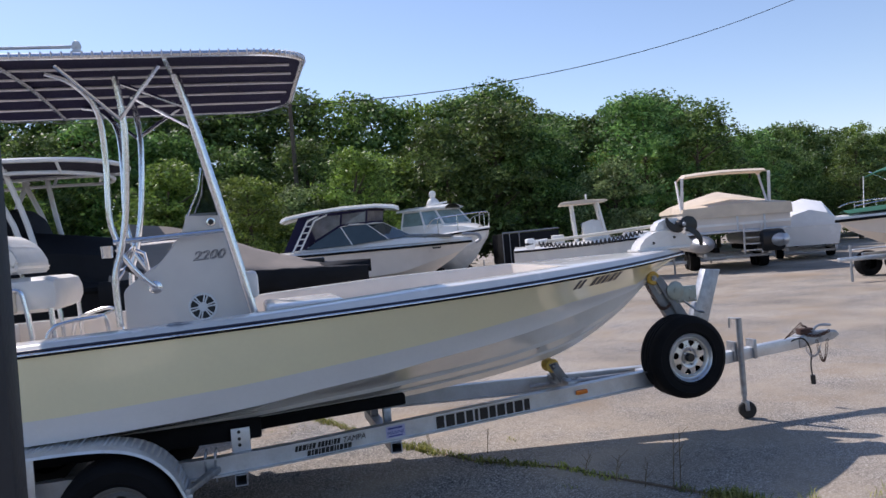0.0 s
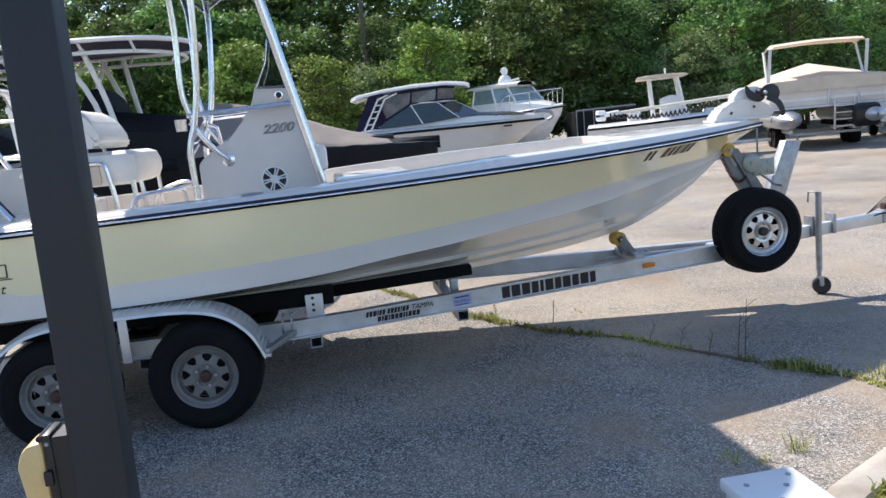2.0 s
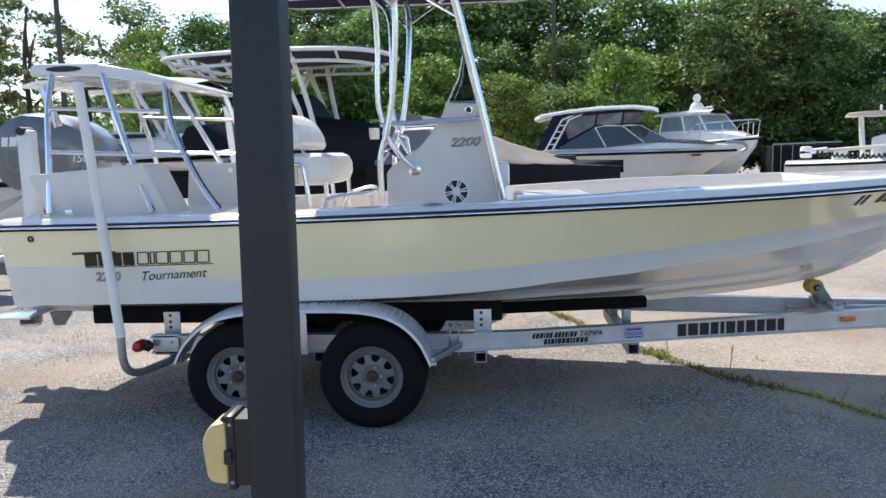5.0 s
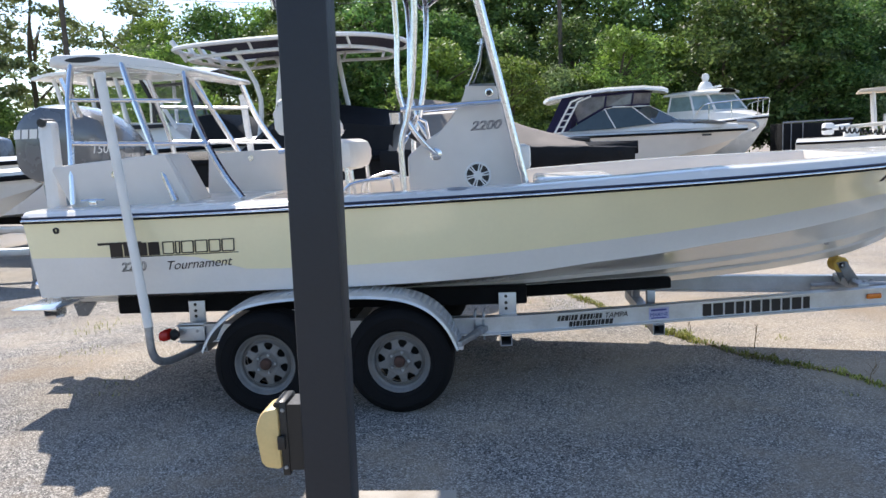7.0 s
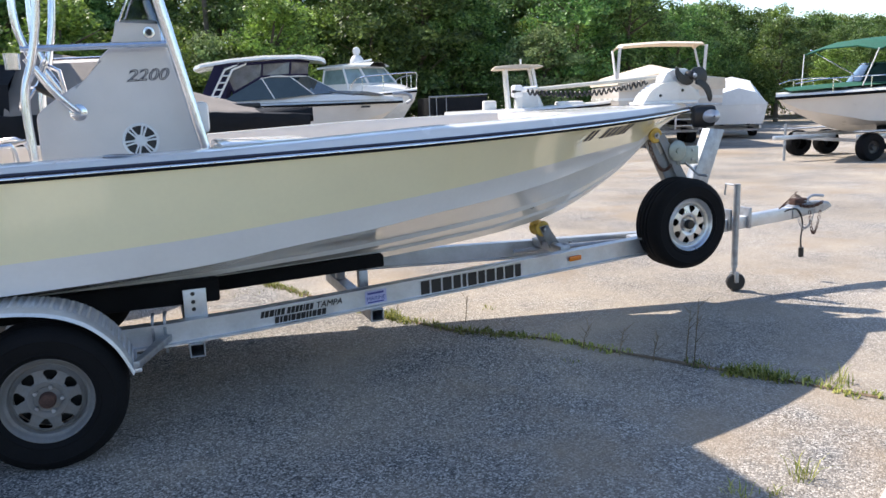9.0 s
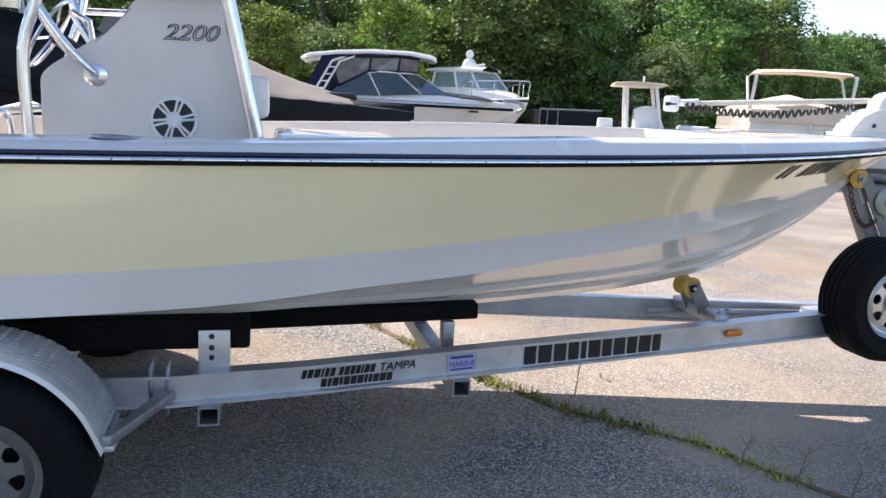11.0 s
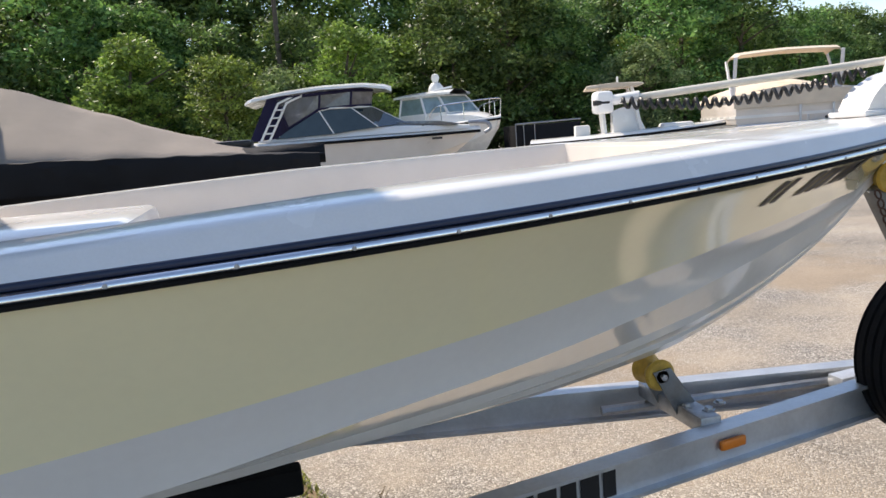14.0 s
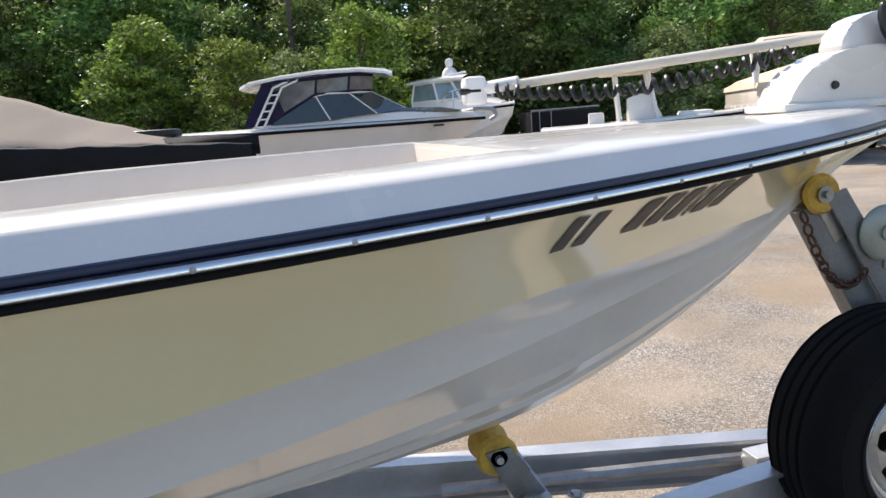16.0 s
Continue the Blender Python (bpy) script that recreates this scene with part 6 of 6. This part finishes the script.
# bowrider with a green bimini
b6 = thing("bowrider", (20.15, 8.1, 0), "white bowrider with green canvas on a white trailer", "boat", "boats in the yard", turn=176, local=True, size=(1, 1, 0.93))
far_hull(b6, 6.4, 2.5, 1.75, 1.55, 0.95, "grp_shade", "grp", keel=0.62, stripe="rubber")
far_trailer(b6, 0.2, 5.0, 2.5, (3.9, 4.75), z=0.62, wheel_mat="black")
part("windscreen", sheet(both([[(2.2, -1.1, 1.78), (2.6, -1.0, 2.3)], [(3.6, -1.0, 1.75), (3.2, -0.85, 2.3)], [(4.1, -0.3, 1.75), (3.6, -0.3, 2.3)], [(4.15, 0, 1.75), (3.65, 0, 2.3)]]), 0.01), "tint", b6)
part("windscreen_rail", tubed([(2.6, -1.0, 2.3), (3.2, -0.85, 2.3), (3.6, -0.3, 2.3), (3.6, 0.3, 2.3), (3.2, 0.85, 2.3), (2.6, 1.0, 2.3)], 0.025, seg=6), "steel", b6)
part("bow_cover", skin([[(x, -w, z), (x, 0, z + 0.08), (x, w, z)] for x, w, z in ((3.9, 0.9, 1.8), (4.8, 0.75, 1.76), (5.6, 0.5, 1.72), (6.2, 0.2, 1.68))]), "green_canvas", b6, "green bow cover")
part("bimini", sheet(skin([[(x, -1.1, z - 0.12), (x, -0.5, z), (x, 0.5, z), (x, 1.1, z - 0.12)] for x, z in ((1.2, 2.75), (2.2, 2.9), (3.4, 2.95), (4.3, 2.85), (4.7, 2.7))]), 0.03), "green_canvas", b6, "green bimini top")
for s in (-1, 1):
    part("bimini_leg", tubed([(2.6, s * 1.1, 1.8), (4.5, s * 1.1, 2.7)], 0.02, seg=6), "steel", b6)
    part("bimini_strap", tubed([(4.7, s * 1.08, 2.6), (4.9, s * 0.9, 1.75)], 0.012, seg=4), "white_trim", b6)
    hoop_rail(b6, [(3.4, s * 1.05, 1.8), (4.0, s * 0.98, 1.98), (5.4, s * 0.6, 1.95), (6.1, s * 0.25, 1.85)], [((4.6, s * 0.85, 1.7), (4.6, s * 0.85, 1.97)), ((5.4, s * 0.6, 1.65), (5.4, s * 0.6, 1.95))])

# white shrink-covered boat beyond the pontoon boat
b7 = thing("covered_boat", (19.3, 15.8, 0), "small boat under a white cover with a ladder", "boat", "boats in the yard", turn=58, local=True)
far_hull(b7, 5.0, 2.0, 1.2, 1.3, 0.7, "grp", "grp", keel=0.5)
far_trailer(b7, 0.2, 4.0, 2.0, (1.8,), z=0.45)
part("cover", skin([[(-0.03, y, 1.15) for y in (-0.9, -0.54, 0, 0.54, 0.9)]] + [[(x, -w, 1.2), (x, -w * 0.6, 1.45 + h), (x, 0, 1.6 + h), (x, w * 0.6, 1.45 + h), (x, w, 1.2)] for x, w, h in ((0, 0.9, 0.1), (1.5, 1.02, 0.5), (3.0, 0.95, 0.3), (4.3, 0.5, 0.0), (4.9, 0.1, -0.1))]), "pvc", b7, "white fitted cover")

# black enclosed utility trailer
b8 = thing("utility_trailer", (10.6, 23.0, 0), "black utility trailer with open mesh side gate", "trailer", turn=-2, local=True, size=(0.56, 0.8, 1))
part("body", boxed(0, 4.2, -0.9, 0.9, 0.55, 1.72, bevel=0.03), "black_canvas", b8)
part("top_rail", tubed([(0, -0.92, 1.76), (4.2, -0.92, 1.8)], 0.03, seg=6), "galv", b8)
for x in (0.0, 0.5, 1.2):
    part("gate_post", tubed([(x, -0.95, 0.6), (x, -0.95, 1.76)], 0.03, seg=6), "galv", b8)
for s in (-1, 1):
    part("tyre", turned([(0.1, 0), (0.3, 0.02), (0.33, -0.03), (0.33, -0.18), (0.1, -0.2)], (2.1, s * 1.12, 0.33), (0, s, 0), 20), "rubber", b8)
part("tongue", boxed(4.2, 5.4, -0.05, 0.05, 0.5, 0.58), "galv", b8)

# boat under a black and tan cover with a navy T-top, right behind the bay boat
b9 = thing("covered_fishing_boat", (-4.9, 5.1, 0), "fishing boat under black and tan covers with navy T-top", "boat", "boats in the yard", turn=-5, local=True)
far_hull(b9, 7.4, 2.5, 1.60, 1.49, 0.85, "black_canvas", "black_canvas", keel=0.6)
far_trailer(b9, 0.2, 5.6, 2.4, (2.0, 2.9), z=0.5)
def folds(x, y):
    return 0.010 * math.sin(x * 9.1 + y * 2.3) + 0.008 * math.sin(x * 17.7 - y * 5.1 + 1.3)


def dip(x):
    return 0.1 * max(0.0, (x - 5.2) / 2.2) ** 1.3


def bow_row(x, w, h):
    row = [(x, -w * 0.985, 1.60 - dip(x))]
    for k in range(-8, 9):
        u = k / 8 * 0.95
        row.append((x, w * u, 1.605 - dip(x) + (0.035 + h) * (1 - abs(u)) ** 0.85 + 0.6 * folds(x, w * u)))
    return row + [(x, w * 0.985, 1.60 - dip(x))]


BOW_ROWS = [(4.3, 1.17, 0.66), (4.8, 1.1, 0.60), (5.4, 0.98, 0.40), (6.0, 0.78, 0.21), (6.45, 0.58, 0.09), (6.85, 0.36, 0.03)]
rows = []
for a, b in zip(BOW_ROWS, BOW_ROWS[1:]):
    rows += [bow_row(*[p + (q - p) * k / 5 for p, q in zip(a, b)]) for k in range(5)]
part("mooring_cover", skin(rows + [bow_row(*BOW_ROWS[-1])]), "tan_canvas", b9, "taupe bow cover")
for s in (-1, 1):
    rows = []
    for k in range(61):
        x = 4.2 + 3.15 * k / 60
        w = curve([(4.2, 1.19), (4.8, 1.12), (5.4, 1.0), (6.0, 0.80), (6.6, 0.54), (7.15, 0.24), (7.35, 0.1)], x)
        f, d = folds(x * 1.6, s), dip(x)
        rows.append([(x, s * w * 0.9, 1.612 - d + f * 0.3), (x, s * (w + 0.015), 1.605 - d + f * 0.4), (x, s * (w + 0.035 + f), 1.56 - d), (x, s * (w + 0.03 - f), 1.46 - d), (x, s * (w + 0.01 + f - d * 0.5), 1.36 - d)])
    part("cover_skirt", skin(rows), "black_canvas", b9, "wrinkled black cover skirt")
part("bow_cap", skin([[(6.8, -0.42, 1.54), (6.8, 0, 1.60), (6.8, 0.42, 1.54)], [(7.15, -0.24, 1.52), (7.15, 0, 1.555), (7.15, 0.24, 1.52)], [(7.38, -0.08, 1.50), (7.4, 0, 1.51), (7.38, 0.08, 1.50)]]), "black_canvas", b9)
part("console_cover", skin([[(x, -w, 1.5), (x, -w * 0.9, 1.55 + h * 0.7), (x, -w * 0.45, 1.6 + h), (x, w * 0.45, 1.6 + h), (x, w * 0.9, 1.55 + h * 0.7), (x, w, 1.5)] for x, w, h in ((0.6, 0.9, 0.02), (2.2, 1.1, 0.1), (2.8, 1.0, 0.62), (3.2, 0.8, 0.68), (3.9, 0.9, 0.58), (4.35, 1.16, 0.5))]), "black_canvas", b9, "black console cover")
part("seat_cover", prism(bmesh.new(), smoothed([(2.86, 1.6, 0), (2.84, 2.2, 0), (2.92, 2.5, 0), (3.08, 2.58, 0), (3.22, 2.46, 0), (3.32, 2.2, 0), (3.5, 1.6, 0)], 3), -0.32, 0.32, "y", bevel=0.06), "black_canvas", b9, "black seat cover")
part("roller_fairlead", boxed(6.45, 6.78, -0.13, 0.13, 1.60, 1.665, bevel=0.02), "black", b9)
t9 = part("t_top", skin([[(x, -w, z), (x, -w * 0.6, z + 0.06), (x, 0, z + 0.08), (x, w * 0.6, z + 0.06), (x, w, z)] for x, w, z in ((1.85, 0.85, 2.98), (2.3, 1.0, 3.02), (3.6, 1.0, 3.04), (4.35, 0.9, 3.02), (4.65, 0.6, 2.99))]), "navy_canvas", b9, "navy canvas on a white frame")
t9.location = (-0.4, 0, 0.06)
per = smoothed([(1.8, -0.85, 2.97), (2.4, -1.0, 3.0), (3.6, -1.0, 3.02), (4.45, -0.85, 3.0), (4.75, 0, 3.0), (4.45, 0.85, 3.0), (3.6, 1.0, 3.02), (2.4, 1.0, 3.0), (1.8, 0.85, 2.97), (1.75, 0, 2.97)], 4, closed=True)
part("top_tube", tubed(per, 0.03, seg=6, closed=True), "pvc", t9)
part("lower_tube", tubed([p * 1 + Vector(((3.2 - p.x) * 0.12, -p.y * 0.12, -0.13)) for p in per], 0.025, seg=6, closed=True), "pvc", t9)
for s in (-1, 1):
    for a, b, c in (((2.7, 1.35), (2.85, 2.3), (2.6, 2.95)), ((3.05, 1.35), (3.1, 2.3), (3.3, 2.95)), ((3.75, 1.35), (3.55, 2.3), (3.25, 2.95)), ((3.9, 1.35), (3.7, 2.3), (3.55, 2.95))):
        part("leg", tubed(smoothed([(a[0], s * 0.6, a[1]), (b[0], s * 0.58, b[1]), (c[0], s * 0.75, c[1])], 4), 0.035, seg=8), "pvc", t9)
    for x in (2.2, 2.9, 3.6, 4.2):
        part("strut", tubed([(x, s * 0.98, 3.0), (x, s * 0.82, 2.87)], 0.02, seg=6), "pvc", t9)
for k in range(4):
    part("rod_holder", tubed([(1.85, -0.6 + 0.4 * k, 2.85), (1.65, -0.6 + 0.4 * k, 3.12)], 0.035, seg=8), "pvc", t9)

# white fishing boat with hardtop and wind screens
b10 = thing("hardtop_fishing_boat", (-9.2, 8.3, 0), "white fishing boat with hardtop and glass enclosure", "boat", "boats in the yard", turn=-8, local=True)
far_hull(b10, 8.4, 2.7, 1.65, 1.95, 1.0, "grp", "grp", keel=0.55)
far_trailer(b10, 0.2, 6.4, 2.7, (2.4, 3.3), z=0.5)
part("console", prism(bmesh.new(), [(2.9, 1.2), (2.9, 2.1), (3.4, 2.25), (4.3, 2.2), (4.9, 1.75), (5.1, 1.2)], -0.7, 0.7, "y", bevel=0.06), "grp", b10)
part("hardtop", skin([[(x, -w, z - 0.05), (x, -w, z), (x, 0, z + 0.09), (x, w, z), (x, w, z - 0.05), (x, 0, z - 0.04)] for x, w, z in ((1.9, 0.95, 3.08), (2.4, 1.15, 3.12), (3.8, 1.15, 3.14), (4.7, 0.9, 3.08), (5.0, 0.5, 3.03))], closed=True), "grp", b10, "white hardtop")
for s in (-1, 1):
    part("side_pane", sheet(skin([[(3.1, s * 0.78, 2.15), (4.3, s * 0.78, 2.15)], [(3.1, s * 0.85, 2.98), (3.95, s * 0.85, 2.98)]]), 0.01), "clear", b10)
    for a, b in (((4.5, 2.1), (4.0, 3.05)), ((3.05, 1.6), (3.0, 3.05)), ((2.6, 1.6), (2.3, 3.05)), ((3.6, 2.2), (3.5, 3.05))):
        part("hardtop_post", tubed([(a[0], s * 0.75, a[1]), (b[0], s * 0.9, b[1])], 0.035, seg=6), "pvc", b10)
    part("window_frame", tubed([(3.1, s * 0.78, 2.15), (4.3, s * 0.78, 2.15), (3.95, s * 0.85, 2.98), (3.1, s * 0.85, 2.98), (3.1, s * 0.78, 2.15)], 0.045, seg=5), "black", b10)
part("front_pane", sheet(skin([[(4.35, -0.75, 2.15), (4.35, 0.75, 2.15)], [(4.0, -0.82, 2.98), (4.0, 0.82, 2.98)]]), 0.01), "clear", b10)
part("leaning_cover", prism(bmesh.new(), [(4.6, 1.65), (4.72, 2.1), (4.85, 2.3), (5.2, 2.32), (5.55, 2.12), (5.95, 1.72)], -0.7, 0.6, "y", bevel=0.08), "black_canvas", b10)
part("radar", turned([(0, 0.2), (0.2, 0.18), (0.3, 0.08), (0.3, 0)], (3.0, 0, 3.22), (0, 0, 1), 20), "pvc", b10)
for s in (-0.22, 0.5):
    part("outboard_cowl", prism(bmesh.new(), [(-0.75, 1.5), (-0.75, 2.0), (-0.5, 2.2), (-0.1, 2.1), (0.0, 1.6)], s - 0.22, s + 0.22, "y", bevel=0.08), "grey_cowl", b10)

# another pale hull further along
b11 = thing("skiff", (-11.5, 3.4, 0), "small white skiff on a trailer beside the yard", "boat", "boats in the yard", turn=10, local=True)
far_hull(b11, 6.0, 2.2, 1.35, 1.5, 0.75, "grp", "grp", keel=0.5)
far_trailer(b11, 0.2, 4.6, 2.2, (1.9,), z=0.45)
part("console", prism(bmesh.new(), [(2.2, 1.3), (2.2, 1.9), (2.6, 2.0), (3.0, 1.4)], -0.35, 0.35, "y", bevel=0.04), "grp", b11)

# ---- poles and lines ----
def pole(x, y, h, r=0.13):
    p = thing("utility_pole", (x, y, 0), "weathered wooden utility pole among the trees", "utility pole", "utility poles")
    part("shaft", tubed([(x, y, 0), (x, y, h)], r, seg=12, r1=r * 0.75), "pole", p)
    part("lamp_arm", tubed([(x, y, h - 0.2), (x - 0.5, y - 0.3, h)], 0.04, seg=6), "galv", p)
    part("lamp_head", boxed(x - 0.9, x - 0.4, y - 0.45, y - 0.15, h - 0.04, h + 0.1, bevel=0.04), "galv", p)
    return p


pole(3.2, 27.0, 8.0, 0.11)
pole(-15.35, 22.0, 8.6, 0.12)


def cable(a, b, sag, r=0.02):
    pts = [Vector(a).lerp(Vector(b), i / 20) - Vector((0, 0, sag * 4 * (i / 20) * (1 - i / 20))) for i in range(21)]
    alone("overhead_cable", tubed(pts, r, seg=5), "black", "thin black overhead cable between poles", "cable", "cables")


cable((3.2, 27.0, 7.9), (40.0, 33.0, 16.6), 1.65)
cable((3.2, 27.0, 7.6), (-15.35, 22.0, 7.7), 0.5, 0.012)
sign = thing("billboard", (42.4, 52.0, 0), "distant green billboard above the trees", "billboard")
part("panel", boxed(40.6, 44.0, 51.9, 52.1, 6.4, 8.4, bevel=0.03), "sign_green", sign)
part("frame", boxed(40.5, 44.1, 52.11, 52.3, 6.3, 8.5, bevel=0.02), "galv", sign)
part("column", tubed([(42.3, 52.3, 0), (42.3, 52.3, 6.4)], 0.3), "galv", sign)

# ---- trees ----
def crown_mesh(name, material, seed, h, r, n_clumps, per, leaf, base, lift=0.0):
    """A crown of clumps of small bent leaves, thinner towards its edge."""
    g = np.random.default_rng(seed)
    verts, faces = [], []
    for c in range(n_clumps):
        t = g.random() ** 0.8
        z = base + (h - base) * t
        rr = r * (0.35 + 0.65 * math.sin(math.pi * min(1, 0.18 + 0.8 * t))) * (0.72 + 0.45 * g.random())
        a = g.random() * 6.283
        q = math.sqrt(g.random()) * 0.9 + 0.1
        cx, cy = rr * q * math.cos(a), rr * q * math.sin(a)
        cr = r * (0.20 + 0.26 * g.random())
        m = int(per * 1.7 * (0.6 + 0.8 * g.random()))
        d = g.normal(size=(m, 3))
        d /= np.linalg.norm(d, axis=1)[:, None]
        d[:, 2] = np.abs(d[:, 2]) * 0.9 - 0.25
        p = np.array([cx, cy, z]) + d * cr * (0.45 + 0.65 * g.random((m, 1)))
        u = g.normal(size=(m, 3)) * np.array([1, 1, 0.6])
        u /= np.linalg.norm(u, axis=1)[:, None]
        nrm = d + 0.7 * g.normal(size=(m, 3))
        w = np.cross(nrm, u)
        w /= np.linalg.norm(w, axis=1)[:, None] + 1e-6
        s = leaf * 0.9 * (0.5 + g.random((m, 1)))
        quad = np.stack([p - u * s * 1.3, p + w * s * 0.6, p + u * s * 1.3, p - w * s * 0.6], 1).reshape(-1, 3)
        k = len(verts)
        verts.extend(quad.tolist())
        faces.extend([(k + 4 * i, k + 4 * i + 1, k + 4 * i + 2, k + 4 * i + 3) for i in range(m)])
    me = bpy.data.meshes.new(name)
    me.from_pydata(verts, [], faces)
    me.materials.append(M[material])
    return me


def trunk_mesh(seed, h, r):
    g = random.Random(seed)
    bm = bmesh.new()
    tube(bm, smoothed([(0, 0, -0.1), (g.uniform(-0.1, 0.1), 0, h * 0.3), (g.uniform(-0.3, 0.3), g.uniform(-0.3, 0.3), h * 0.65), (g.uniform(-0.3, 0.3), 0, h * 0.9)], 4), 0.2, seg=8, r1=0.04)
    for k in range(8):
        z = h * g.uniform(0.2, 0.75)
        a = g.uniform(0, 6.283)
        l = r * g.uniform(0.5, 0.85)
        tube(bm, [(0, 0, z), (l * 0.5 * math.cos(a), l * 0.5 * math.sin(a), z + h * 0.08), (l * math.cos(a), l * math.sin(a), z + h * 0.14)], 0.07, seg=5, r1=0.02)
    return finish(bm, "trunk", "bark")


KINDS = []
for i, (material, h, r, n, per, leaf, base) in enumerate((("leaf_a", 7.0, 2.6, 95, 90, 0.085, 0.3), ("leaf_b", 9.0, 3.0, 120, 85, 0.095, 0.8), ("leaf_b", 8.2, 2.4, 95, 90, 0.09, 1.2), ("leaf_c", 5.4, 2.5, 85, 95, 0.075, 0.1),
                                                          ("leaf_a", 9.2, 2.5, 80, 85, 0.09, 1.6), ("leaf_a", 4.2, 2.4, 80, 90, 0.075, 0.0), ("leaf_c", 9.4, 2.2, 34, 75, 0.10, 3.4))):
    KINDS.append((crown_mesh("crown", material, 10 + i, h, r, n, per, leaf, base), trunk_mesh(i, h, r), h))
WORDS = ["bright green leafy tree at the yard's edge", "tall deep green tree at the yard's edge", "slim dark green tree at the yard's edge", "low grey-green bushy tree at the yard's edge", "tall light green tree at the yard's edge", "low bright green bush at the yard's edge", "sparse tall pine-like tree against the sky"]


def tree(kind, x, y, scale, turn):
    t = thing("tree", (x, y, 0), WORDS[kind], "tree", "trees at the yard's edge")
    t.matrix_basis = pose(x, y, 0, 0, 0, turn) @ Matrix.Diagonal((scale, scale, scale, 1))
    for name, me in (("crown", KINDS[kind][0]), ("trunk", KINDS[kind][1])):
        o = new(name, me)
        o.parent = t


rng = random.Random(11)
SKYLINE = [(-30, 8.4), (-21, 8.6), (-14, 8.9), (-8, 10.2), (0, 10.2), (5.1, 9.8), (7.5, 9.4), (9.9, 8.9), (13.4, 9.9), (17.3, 9.0), (20.7, 8.2), (23, 9.1), (26.2, 9.2), (27.6, 6.6), (30, 6.0), (32.8, 7.4), (36, 6.9), (41, 6.4), (60, 6.4)]


def grown(kind, x, share):
    return lerp(SKYLINE, x) * share * rng.uniform(0.94, 1.04) / (KINDS[kind][2] + 0.6)


# front row of bushes and lower trees
x = -13.0
while x < 40:
    y = 25.5 + rng.uniform(-1.2, 1.2) + (2.6 if 7.5 < x < 15.5 else 0.0)
    tree(rng.choice((0, 3, 5, 3, 0, 5) if x < 9 else (1, 3, 0, 1, 2)), x, y, rng.uniform(0.6, 0.85) * (1.0 if x < 24 else 0.8), rng.uniform(0, 360))
    x += rng.uniform(2.0, 3.2)
x = -15.0
while x < 52:
    k = rng.choice((0, 1, 2, 4, 1))
    tree(k, x, 29.5 + rng.uniform(-1.2, 1.5), grown(k, x, rng.uniform(0.66, 0.84)), rng.uniform(0, 360))
    x += rng.uniform(2.4, 3.4)
x = -14.0
while x < 60:
    k = rng.choice((1, 2, 4, 1))
    tree(k, x, 34 + rng.uniform(-0.6, 1.0), grown(k, x, 1.0), rng.uniform(0, 360))
    x += rng.uniform(1.7, 2.4)
# thinner growth at the open end of the yard
for x, y, k, s in ((-18.5, 34, 6, 1.05), (-23.5, 33, 6, 1.15), (-28, 36, 6, 1.0), (-16, 31, 4, 0.85), (-20, 38, 0, 0.9), (-24, 40, 4, 0.75), (-27, 32, 0, 0.8), (-31, 34, 0, 0.9), (-35, 36, 1, 0.9), (-20, 30, 5, 1.0), (-24, 29, 5, 1.0), (-28, 28, 3, 0.9), (-33, 29, 0, 0.8), (-38, 30, 0, 0.9)):
    tree(k, x, y, s, rng.uniform(0, 360))
# distant woods close the view all round
bm = bmesh.new()
g = random.Random(3)
for _ in range(9000):
    a = g.uniform(0, 6.283)
    d = g.uniform(75, 95)
    p = Vector((10 + d * math.cos(a), 5 + d * math.sin(a), g.uniform(0, 7 + 2.5 * noise.noise((4 * math.cos(a), 4 * math.sin(a), 0)))))
    u, v = Vector((g.gauss(0, 1), g.gauss(0, 1), g.gauss(0, 0.5))).normalized(), Vector((g.gauss(0, 1), g.gauss(0, 1), g.gauss(0, 1))).normalized()
    bm.faces.new([bm.verts.new(p + u * 0.9), bm.verts.new(p + v * 0.6), bm.verts.new(p - u * 0.9), bm.verts.new(p - v * 0.6)])
alone("distant_woods", bm, "leaf_b", "far dark green woods round the yard", "woods", kind="stuff", smooth=0)
